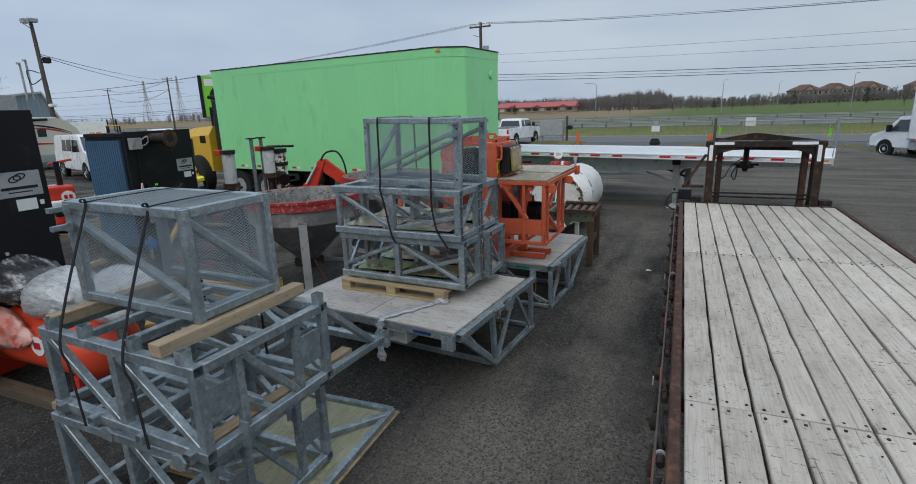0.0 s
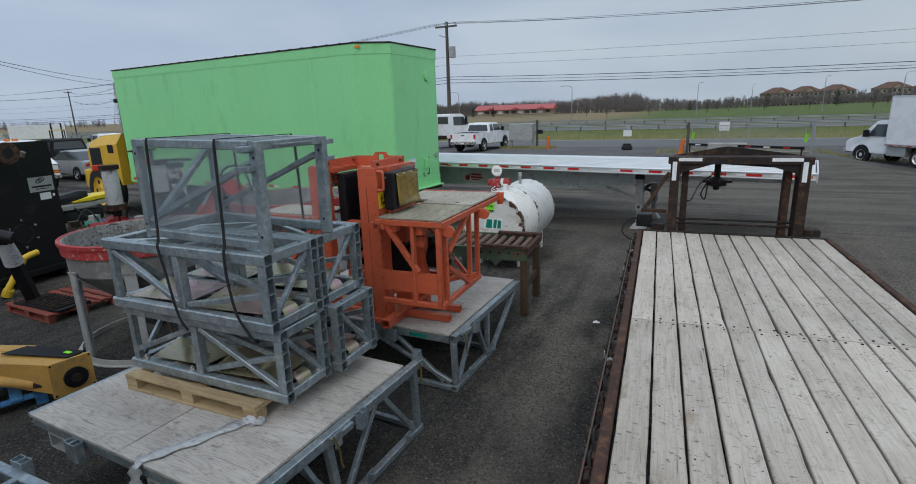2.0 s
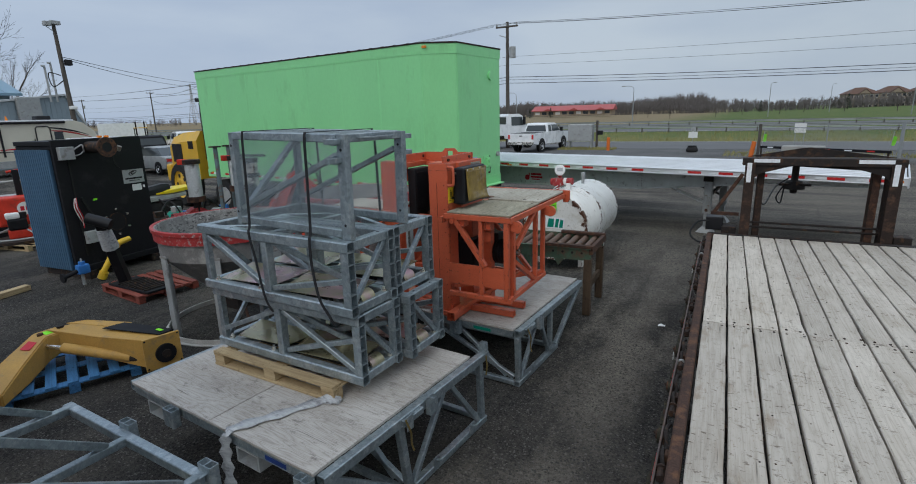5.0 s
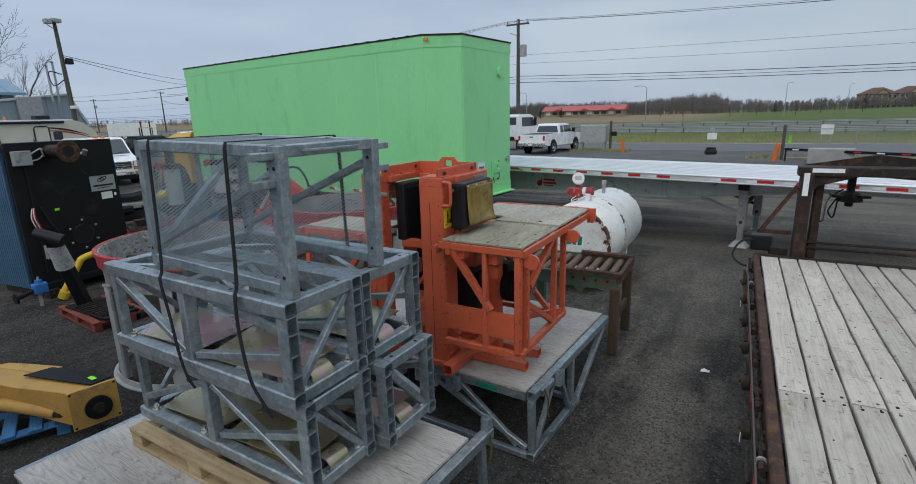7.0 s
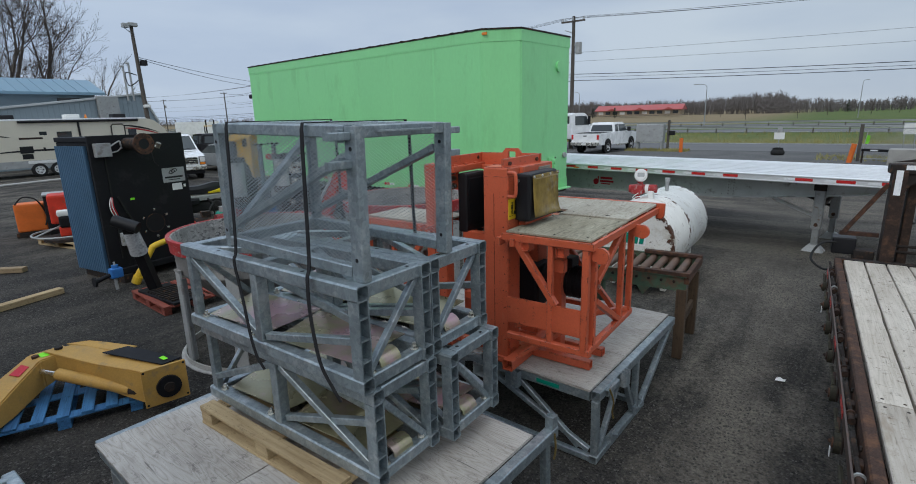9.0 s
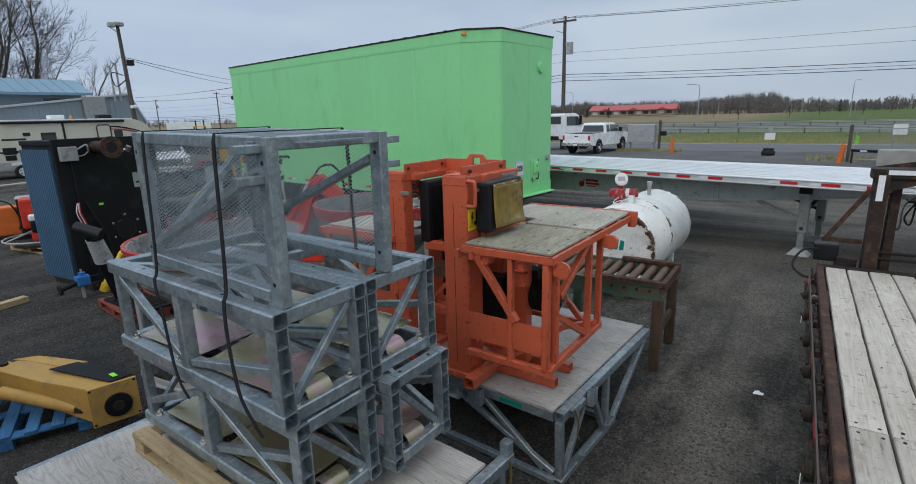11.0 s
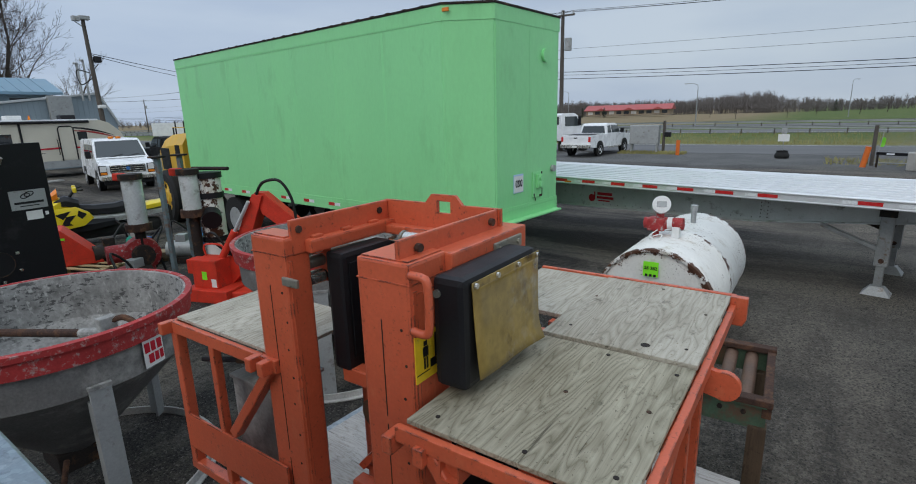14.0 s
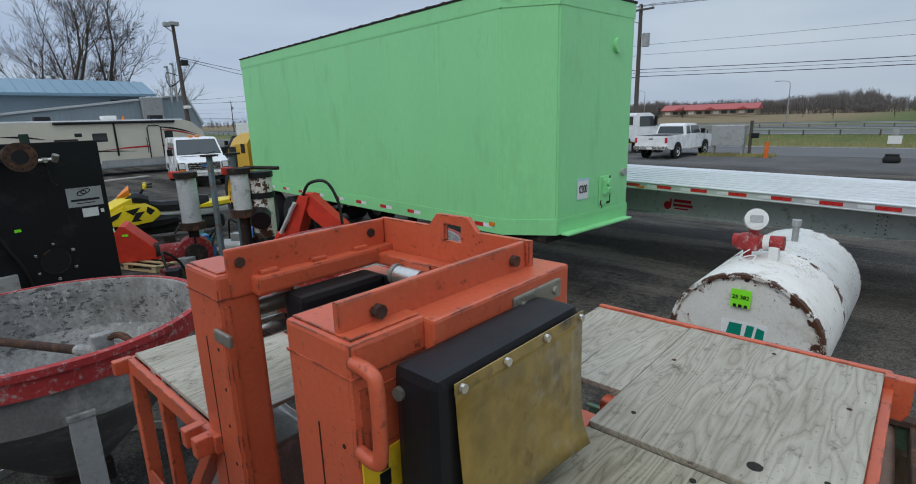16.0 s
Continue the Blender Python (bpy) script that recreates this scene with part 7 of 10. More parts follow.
# plywood-floored base on the ground
base = thing("floor_panel", pose(-2.36, 3.48, 0, 0, 0, 4), "yellowish plywood floor panel in a galvanised frame on the gravel", "scaffold platform")
part("plywood_sheet", BX((-1.25, -1.15, 0.012), (-0.03, -0.03, 0.03), 0.002), woodgrain("yellowed_plywood", (0.36, 0.35, 0.24), (0.24, 0.22, 0.14), 0.8, 1, 8, 1.5, 0.05, True), base)
for a, b in (((-1.3, 0, 0.04), (0, 0, 0.04)), ((0, 0, 0.04), (0, -1.2, 0.04)), ((-1.3, -1.2, 0.04), (-1.3, 0, 0.04)), ((-0.9, -1.2, 0.06), (0.0, -0.12, 0.06))):
    part("edge_tube", B(a, b, 0.055, hollow=True), GALV, base)
part("board_edge", BX((-1.32, -1.25, 0.0), (0.05, 0.05, 0.011)), TIMBER, base)

# ---- red compressor tank with wrapped sacks ----
comp = thing("air_tank", pose(-6.15, 2.75, 0.5, 0, 0, 3), "red horizontal air tank under plastic-wrapped sacks", "tank")
bm = bmesh.new()
lathe(bm, [(0.0, -1.12), (0.18, -1.10), (0.30, -1.0), (0.34, -0.9), (0.34, 0.9), (0.30, 1.0), (0.18, 1.10), (0.0, 1.12)], 32, pose(0, 0, 0, 0, 90, 0))
part("shell", bm, surface("orange_red_tank_paint", (0.68, 0.07, 0.03), 0.35, 0, 0.06, 3, 0.02), comp, "", True)
for x in (-0.7, 0.7):
    part("foot", BX((x - 0.06, -0.25, -0.5), (x + 0.06, 0.25, -0.28), 0.01), RED, comp)
bd = part("badge", R((0.41, -0.335, 0.06), (0.41, -0.345, 0.06), 0.10, seg=24), PAPER, comp, "round white badge with a dark shape")
part("badge_mark", BX((0.36, -0.349, 0.03), (0.46, -0.3455, 0.10)), INK_RED, bd)


def lump(name, centre, size, material, label, seed):
    bm = bmesh.new()
    bmesh.ops.create_icosphere(bm, subdivisions=4, radius=1.0)
    for v in bm.verts:
        p = v.co.normalized()
        k = 1 + 0.20 * noise.noise(p * 1.6 + Vector((seed, 0, 0))) + 0.10 * abs(noise.noise(p * 4.5 + Vector((seed, 2, 0)))) + 0.05 * abs(noise.noise(p * 11 + Vector((0, seed, 0))))
        v.co = Vector((p.x * size[0], p.y * size[1], p.z * size[2])) * k
    return solo(name, bm, material, pose(*centre), label, "wrapped sack", "wrapped sacks on the tank", smooth=True)


lump("wrapped_sack", (-6.55, 2.72, 1.06), (0.55, 0.34, 0.26), surface("black_goods_in_plastic", (0.06, 0.06, 0.065), 0.2, 0, 0.4, 4, 0.6, 10, (0.40, 0.40, 0.42), 0.36, 4, stretch=(0.8, 3.5, 3.5)), "dark goods in shiny clear plastic on a red tank", 1)
lump("wrapped_sack", (-5.75, 2.78, 0.98), (0.42, 0.34, 0.24), CLEAR_WRAP, "milky plastic-wrapped sack on a red tank", 4)
lump("wrapped_sack", (-5.05, 2.95, 1.0), (0.42, 0.34, 0.27), CLEAR_WRAP, "milky plastic-wrapped sack on a red tank", 9)
lump("wrapped_sack", (-6.5, 2.42, 0.66), (0.7, 0.14, 0.22), PINK_WRAP, "loose clear plastic draped over a red tank", 6)
timber((-7.4, 2.28, 0.0), (-4.6, 2.40, 0.0), 0.14, 0.10, "long dark timber on the gravel", OLD_BEAM)
timber((-10.1, 4.55, 0.0), (-10.38, 5.8, 0.0), 0.14, 0.09, "short timber offcut on the gravel", PALLET)
timber((-13.2, 5.3, 0.0), (-12.5, 5.9, 0.0), 0.14, 0.09, "short timber offcut on the gravel", TIMBER)


# ---- boilers ----
def boiler(m, label):
    """A black-fronted boiler on a skid, its side clad in blue corrugated sheet. Local y along the front, x back (negative)."""
    b = thing("boiler", m, label, "boiler", "boilers")
    part("front_panel", BX((-0.05, 0.0, 0.14), (0.0, 1.60, 2.46), 0.008), BLACK, b, "black enamel front plate")
    part("shell", BX((-1.12, 0.045, 0.14), (-0.052, 1.58, 2.36), 0.01), BLACK, b)
    part("top_cap", BX((-1.12, 0.02, 2.362), (-0.052, 1.59, 2.44), 0.01), BLACK, b)
    bm = bmesh.new()
    n = 16
    pts = []
    for i in range(n):
        x0 = -1.10 + i * 0.95 / n
        d = 0.95 / n
        pts += [(x0, 0.0), (x0 + d * 0.35, 0.0), (x0 + d * 0.5, 0.022), (x0 + d * 0.85, 0.022)]
    pts += [(-0.15, 0.0), (-0.15, 0.04), (-1.10, 0.04)]
    slab(bm, pts, 0.16, 2.30, "xy")
    part("corrugated_side", bm, BLUE_PANEL, b, "blue corrugated steel side")
    part("skid", BX((-1.1, 0.1, 0.0), (0.15, 0.25, 0.138), 0.006), RUST_DARK, b)
    part("skid", BX((-1.1, 1.35, 0.0), (0.15, 1.5, 0.138), 0.006), RUST_DARK, b)
    part("base_rail", BX((0.002, 0.02, 0.14), (0.10, 1.58, 0.24), 0.01), BLACK, b)
    pipe_ = part("flue_pipe", R((0.0, 0.60, 2.31), (0.50, 0.60, 2.31), 0.10, seg=24), RUST_DARK, b, "rusty flanged pipe", True)
    bm = bmesh.new()
    lathe(bm, [(0.085, 0.0), (0.172, 0.0), (0.172, 0.03), (0.085, 0.03), (0.085, 0.0)], 28, pose(0.48, 0.60, 2.31, 0, 90, 0))
    fl = part("flange", bm, RUST, pipe_, "rusty flange", True)
    for k in range(8):
        a = k * math.pi / 4
        c = (0.60 + 0.140 * math.cos(a), 2.31 + 0.140 * math.sin(a))
        part("bolt_hole", R((0.5095, *c), (0.5115, *c), 0.013, seg=8), INK, fl)
    part("pipe_mouth", R((0.502, 0.60, 2.31), (0.506, 0.60, 2.31), 0.084, seg=24), INK, pipe_)
    bm = bmesh.new()
    lathe(bm, [(0.158, 0.0), (0.172, 0.0), (0.170, 0.012), (0.158, 0.010), (0.158, 0.0)], 28, pose(0.0, 0.86, 0.90, 0, 90, 0))
    ho = part("burner_ring", bm, RUST_DARK, b, "rusty burner opening", True)
    part("burner_mouth", R((0.001, 0.86, 0.90), (0.005, 0.86, 0.90), 0.158, seg=28), INK, ho)
    for k in range(6):
        a = math.radians(30 + 60 * k)
        part("clamp", BX((0.0, 0.86 + 0.24 * math.cos(a) - 0.018, 0.90 + 0.24 * math.sin(a) - 0.018), (0.03, 0.86 + 0.24 * math.cos(a) + 0.018, 0.90 + 0.24 * math.sin(a) + 0.018), 0.006), CHROME, ho)
    pl = part("name_plate", BX((0.0015, 1.12, 1.58), (0.006, 1.54, 1.84)), STEEL, b, "brushed steel plate with a dark emblem")
    for k, (dy, dz) in enumerate(((0.0, 0.0), (0.045, 0.02))):
        bm = bmesh.new()
        pts = [(0.007, 1.30 + dy + 0.05 * math.cos(t) + 0.02 * math.sin(t), 1.765 + dz + 0.032 * math.sin(t)) for t in [i * math.pi / 8 for i in range(17)]]
        part("emblem", pipe(bm, pts, 0.007, 5), INK, pl)
    part("emblem_bar", BX((0.0065, 1.16, 1.655), (0.008, 1.50, 1.685)), INK, pl)
    part("emblem_bar", BX((0.0065, 1.22, 1.62), (0.008, 1.44, 1.632)), INK, pl)
    part("data_label", BX((0.0015, 1.27, 1.43), (0.005, 1.46, 1.55)), PAPER, b)
    part("data_label", BX((0.0015, 1.49, 1.47), (0.005, 1.53, 1.52)), PAPER, b)
    part("lot_tag", BX((0.0015, 0.50, 1.36), (0.005, 0.57, 1.395)), TAG_GREEN, b)
    jb = part("junction_box", BX((0.0015, 0.06, 2.12), (0.09, 0.30, 2.34), 0.01), STEEL, b, "grey electrical box")
    part("conduit", P(arc([(0.05, 0.30, 2.28), (0.06, 0.45, 2.36), (0.07, 0.46, 2.30), (0.05, 0.48, 2.24)], 6), 0.012), STEEL, jb)
    part("conduit", P(arc([(0.05, 0.30, 2.18), (0.06, 0.40, 2.2), (0.06, 0.47, 2.26)], 6), 0.010), STEEL, jb)
    tee = part("pipe_fitting", R((0.0, 0.93, 2.24), (0.16, 0.93, 2.24), 0.028, seg=14), CHROME, b, "bright threaded pipe fitting", True)
    part("fitting_arm", R((0.13, 0.80, 2.235), (0.13, 1.02, 2.245), 0.024, seg=12), CHROME, tee)
    part("fitting_nut", R((0.13, 0.90, 2.24), (0.13, 0.96, 2.24), 0.036, seg=6), DULL_STEEL, tee)
    part("gauge_body", R((0.13, 1.03, 2.22), (0.17, 1.05, 2.30), 0.04, seg=16), DULL_STEEL, tee)
    part("loose_cable", P(arc([(0.07, 0.95, 2.22), (0.09, 0.96, 2.0), (0.10, 0.99, 1.93), (0.09, 1.03, 1.9)], 6), 0.008), HOSE, b)
    part("cable_duct", BX((0.001, 0.20, 0.4), (0.02, 0.22, 2.12)), HOSE, b)
    part("long_cable", P(arc([(0.02, 0.30, 1.45), (0.04, 0.38, 1.2), (0.05, 0.5, 0.9), (0.05, 0.55, 0.6), (0.1, 0.5, 0.3)], 6), 0.016), HOSE, b)
    for k in range(4):
        part("red_wire", P(arc([(0.02, 0.18 + 0.01 * k, 1.45), (0.07, 0.12 + 0.02 * k, 1.3), (0.06, 0.18 + 0.02 * k, 1.1), (0.03, 0.24, 1.0 - 0.03 * k)], 5), 0.007, 6), INK_RED if k % 2 else PAPER, b)
    part("lower_box", BX((0.0015, 0.22, 0.62), (0.09, 0.42, 0.84), 0.01), STEEL, b, "grey electrical box")
    return b


boiler(pose(-10.13, 6.47, 0, 0, 0, 6), "black boiler with a blue corrugated side and an open burner port")
boiler(pose(-6.38, 1.60, 0.35, 0, 0, 3), "black boiler with a steel name plate and a rusty flanged pipe")
gas = thing("gas_train", pose(-9.85, 6.42, 0, 0, 0, 0), "yellow and blue gas pipe assembly lying on the gravel", "pipe assembly")
part("gas_pipe", P(arc([(0.1, 0.25, 0.12), (0.12, 0.28, 0.16), (0.22, 0.50, 0.55), (0.24, 0.55, 0.62), (0.22, 0.75, 0.66)], 6), 0.05, 12), PIPE_YELLOW, gas, "yellow painted gas pipe", True)
part("elbow", R((0.08, 0.24, 0.03), (0.12, 0.28, 0.14), 0.075), PIPE_YELLOW, gas)
valve = part("valve_body", BX((0.02, -0.12, 0.20), (0.16, 0.06, 0.36), 0.02), BLUE_BITS, gas, "blue valve body")
part("valve_cap", R((0.09, -0.03, 0.36), (0.09, -0.03, 0.41), 0.05, seg=12), BLUE_BITS, valve)
part("valve_pipe", R((0.09, -0.12, 0.26), (0.09, -0.34, 0.20), 0.035, seg=12), BLACK, gas)
part("valve_flange", R((0.09, -0.36, 0.20), (0.09, -0.33, 0.20), 0.08, seg=16), BLACK, gas)
part("valve_leg", R((0.09, -0.05, 0.0), (0.09, -0.05, 0.20), 0.025), STEEL, gas)
part("valve_stem", R((0.09, -0.03, 0.41), (0.09, -0.03, 0.46), 0.015), STEEL, gas)
tube = thing("fan_stand", pose(-8.72, 6.52, 0.127, 0, 0, 0), "slanted black tube on a base lying on a red pallet", "machine part")
part("slant_tube", B((0.0, 0.0, 0.0), (0.29, -0.34, 1.10), 0.14, 0.16), BLACK, tube, "black square tube")
part("tube_head", R((0.44, -0.28, 1.08), (0.20, -0.48, 1.20), 0.085, seg=18), BLACK_PLASTIC, tube, "", True)
part("plastic_sleeve", R((0.18, -0.215, 0.68), (0.27, -0.32, 1.02), 0.12, 0.10, seg=14), CLEAR_WRAP, tube, "torn clear plastic sleeve", True)
part("foot_plate", BX((-0.15, -0.2, -0.002), (0.95, 0.25, 0.03), 0.004), BLACK, tube)
for k in range(9):
    part("grating_bar", BX((0.1 + k * 0.09, -0.18, 0.031), (0.13 + k * 0.09, 0.24, 0.055)), RUST_DARK, tube)
pallet(pose(-9.05, 6.30, 0, 0, 0, -5), RED_WOOD, "worn red-painted pallet under a black tube", 1.25, 0.95)

# ---- concrete hoppers ----
def hopper(m, label, sticker=True):
    h = thing("concrete_hopper", m, label, "hopper", "hoppers")
    bm = bmesh.new()
    lathe(bm, [(0.16, 0.36), (0.18, 0.34), (0.88, 1.02), (0.92, 1.06), (0.93, 1.30), (0.95, 1.30), (0.955, 1.31), (0.96, 1.40), (0.975, 1.41), (0.975, 1.44), (0.955, 1.445)], 64)
    part("outer_shell", bm, HOPPER_GREY, h, "cement-stained grey steel", True)
    bm = bmesh.new()
    lathe(bm, [(0.955, 1.445), (0.93, 1.44), (0.915, 1.30), (0.905, 1.06), (0.86, 1.03), (0.16, 0.40), (0.0, 0.40)], 64)
    part("inner_shell", bm, HOPPER_IN, h, "cement-crusted inside", True)
    bm = bmesh.new()
    lathe(bm, [(0.94, 1.285), (0.966, 1.29), (0.972, 1.40), (0.99, 1.405), (0.992, 1.448), (0.95, 1.452), (0.945, 1.446)], 64)
    part("rim_band", bm, RED_WORN, h, "chipped red rim band", True)
    for k in range(4):
        a = math.radians(-98 + 47 * k if k < 3 else 120)
        c, s = math.cos(a), math.sin(a)
        bm = bmesh.new()
        box(bm, (-0.065, -0.012, 0.02), (0.065, 0.012, 1.12), 0.003)
        box(bm, (-0.064, 0.012, 0.02), (-0.04, 0.09, 1.0), 0.003)
        lg = part("leg", bm, STEEL, h, "grey flat-bar leg")
        lg.matrix_basis = pose(0.955 * c, 0.955 * s, 0, 0, 0, math.degrees(a) + 90)
        part("leg_cap", BX((-0.07, -0.02, 1.10), (0.07, 0.014, 1.125)), HOPPER_IN, lg)
    bm = bmesh.new()
    lathe(bm, [(0.96, 0.0), (1.02, 0.0), (1.02, 0.012), (0.98, 0.014), (0.975, 0.07), (0.96, 0.07), (0.96, 0.0)], 64)
    part("base_ring", bm, surface("cement_splashed_ring", (0.40, 0.39, 0.37), 0.8, 0, 0.2, 5, 0.2), h, "cement-splashed base ring", True)
    for k in range(2):
        a = math.radians(-30 + 180 * k)
        part("chute_brace", R((0.3 * math.cos(a), 0.3 * math.sin(a), 0.35), (0.9 * math.cos(a), 0.9 * math.sin(a), 0.05), 0.02), RUST, h)
    part("gate_box", BX((-0.18, -0.18, 0.20), (0.18, 0.18, 0.36), 0.01), RUST_DARK, h)
    bar = part("cross_pipe", R((-0.80, -0.35, 1.20), (0.45, 0.10, 1.30), 0.03), RUST, h, "rusty pipe lying across the hopper")
    part("pipe_end", R((0.38, 0.075, 1.295), (0.60, 0.155, 1.315), 0.037), HOPPER_IN, bar)
    sh = part("shackle", P(arc([(0.55, 0.16, 1.36), (0.62, 0.26, 1.40), (0.72, 0.30, 1.36), (0.76, 0.26, 1.30), (0.68, 0.2, 1.28)], 6), 0.022, 8), RUST, h, "rusty lifting shackle", True)
    part("shackle_block", BX((0.52, 0.12, 1.27), (0.60, 0.24, 1.42), 0.012), HOPPER_IN, sh)
    if sticker:
        a0 = math.radians(20)
        st_ = thing_sticker(h, a0)
    return h


def thing_sticker(h, a):
    bm = bmesh.new()
    pts = []
    for k in range(5):
        t = a + (k - 2) * 0.045
        pts.append((0.945 * math.cos(t), 0.945 * math.sin(t)))
    rings = [[(x, y, 1.085), (x * 1.002, y * 1.002, 1.085), (x * 1.002, y * 1.002, 1.282), (x, y, 1.282)] for x, y in pts]
    quads(bm, rings)
    s = part("sticker", bm, PAPER, h, "white sticker with bold red lettering bars")
    for z0, z1, spans in ((1.192, 1.262, ((-0.08, -0.035), (-0.025, 0.015), (0.03, 0.075))), (1.112, 1.177, ((-0.055, -0.01), (0.0, 0.035), (0.045, 0.08)))):
        for u0, u1 in spans:
            bm = bmesh.new()
            r = 0.9488
            rings = []
            for k in range(3):
                t = a + u0 + (u1 - u0) * k / 2
                rings.append([(r * math.cos(t), r * math.sin(t), z0), (r * 1.001 * math.cos(t), r * 1.001 * math.sin(t), z0), (r * 1.001 * math.cos(t), r * 1.001 * math.sin(t), z1), (r * math.cos(t), r * math.sin(t), z1)])
            quads(bm, rings)
            part("letter_bar", bm, INK_RED, s)
    return s


hopper(pose(-5.89, 6.53, 0) @ Matrix.Diagonal((0.945, 0.945, 0.98, 1)), "grey concrete hopper with a chipped red rim on a ring base")
hopper(pose(-5.75, 9.05, 0, 0, 0, 50), "grey concrete hopper with a red rim behind the orange lift", False)

# ---- yellow loader arm on a blue pallet ----
pallet(pose(-6.95, 4.20, 0, 0, 0, -23), BLUE_WOOD, "blue-painted wooden pallet under a yellow arm", 1.05, 1.2)
armp = thing("excavator_arm", pose(-5.29, 5.03, 0.1, 0, 0, 0), "ochre yellow hydraulic arm lying on a blue pallet", "machine part")


def loft(name, rings, material, label="", bevel=0.008):
    """A welded box member through rings of (inner xy, outer xy, low, high)."""
    bm = bmesh.new()
    quads(bm, [[(*p, z0), (*q, z0), (*q, z1), (*p, z1)] for p, q, z0, z1 in rings])
    bmesh.ops.bevel(bm, geom=bm.edges[:], offset=bevel, segments=2, affect="EDGES")
    return part(name, bm, material, armp, label)


plate = part("end_plate", BX((0.0, -0.185, -0.01), (0.028, 0.185, 0.355), 0.005), YELLOW, armp, "square yellow mounting plate")
plate.matrix_basis = pose(0, 0, 0, 0, 0, -13)
boss = part("bearing", R((0.028, 0.02, 0.15), (0.055, 0.02, 0.15), 0.105, seg=28), BLACK, plate, "black bearing boss", True)
part("bearing_core", R((0.055, 0.02, 0.15), (0.075, 0.02, 0.15), 0.045, seg=16), RUST_DARK, plate, "", True)
for y in (-0.165, 0.165):
    for z in (0.015, 0.335):
        part("bolt_hole", R((0.028, y, z), (0.030, y, z), 0.011, seg=10), INK, plate)
loft("boom_side", [((-0.01, -0.15), (-0.01, -0.125), 0.02, 0.33), ((-0.55, -0.36), (-0.55, -0.335), 0.13, 0.36), ((-1.12, -0.53), (-1.12, -0.505), 0.24, 0.40)], YELLOW, "ochre boom side plate", 0.004)
loft("boom_side", [((-0.01, 0.125), (-0.01, 0.15), 0.02, 0.33), ((-0.50, -0.06), (-0.50, -0.035), 0.13, 0.36), ((-1.06, -0.25), (-1.06, -0.225), 0.24, 0.40)], YELLOW, "ochre boom side plate", 0.004)
loft("boom_top", [((-0.01, -0.15), (-0.01, 0.15), 0.33, 0.343), ((-0.55, -0.36), (-0.52, -0.04), 0.36, 0.373), ((-1.18, -0.55), (-1.10, -0.30), 0.40, 0.413)], YELLOW, "ochre top plate", 0.004)
loft("boom_bottom", [((-0.01, -0.12), (-0.01, 0.12), 0.03, 0.045), ((-0.55, -0.33), (-0.52, -0.06), 0.14, 0.155)], YELLOW, "", 0.004)
loft("rear_plate", [((-0.62, -0.13), (-0.58, 0.04), 0.376, 0.388), ((-0.98, -0.26), (-0.94, -0.12), 0.395, 0.407), ((-1.16, -0.36), (-1.05, -0.20), 0.414, 0.426)], YELLOW, "", 0.003)
loft("cover_sheet", [((0.0, 0.0), (0.0, 0.17), 0.352, 0.362), ((-0.66, -0.24), (-0.60, -0.03), 0.40, 0.41)], BLACK, "black cover sheet", 0.003)
S = [((-1.02, -0.40), (-1.24, -0.36), 0.20, 0.395), ((-1.04, -0.62), (-1.29, -0.64), 0.10, 0.38), ((-0.80, -0.92), (-1.02, -1.06), 0.035, 0.27), ((-0.50, -1.25), (-0.68, -1.40), 0.03, 0.15)]
loft("stick", S, YELLOW, "bent yellow stick", 0.012)


def on_stick(name, k, t0, t1, s0, s1, material):
    """A thin label on the stick's upper face, between its rings k and k + 1."""
    def at(t, s, lift):
        (p0, q0, _, za), (p1, q1, _, zb) = S[k], S[k + 1]
        u, v = Vector((*p0, za)).lerp(Vector((*p1, zb)), t), Vector((*q0, za)).lerp(Vector((*q1, zb)), t)
        return tuple(u.lerp(v, s) + Vector((0, 0, lift)))
    bm = bmesh.new()
    quads(bm, [[at(t, s0, h), at(t, s1, h), at(t, s1, h + 0.003), at(t, s0, h + 0.003)] for t, h in ((t0, 0.001), (t1, 0.001))])
    return part(name, bm, material, armp)


tag_ = on_stick("lot_tag", 0, 0.35, 0.85, 0.25, 0.75, TAG_GREEN)
on_stick("warning_label", 1, 0.25, 0.55, 0.25, 0.75, INK_RED)
part("pivot_pin", R((-1.12, -0.44, 0.15), (-1.12, -0.44, 0.43), 0.035, seg=12), RUST_DARK, armp)
part("pivot_pin", R((-1.16, -0.62, 0.36), (-1.16, -0.62, 0.40), 0.03, seg=12), RUST, armp)
part("cylinder", R((-0.24, -0.20, 0.13), (-0.87, -0.55, 0.26), 0.055, seg=20), YELLOW, armp, "yellow hydraulic cylinder", True)
part("cylinder_end", R((-0.16, -0.155, 0.115), (-0.25, -0.205, 0.133), 0.05, seg=16), RUST_DARK, armp)
part("piston_rod", R((-0.87, -0.55, 0.26), (-1.08, -0.66, 0.29), 0.022, seg=12), CHROME, armp)
part("lot_tag", BX((-0.14, 0.04, 0.375), (-0.05, 0.08, 0.378)), TAG_GREEN, armp)

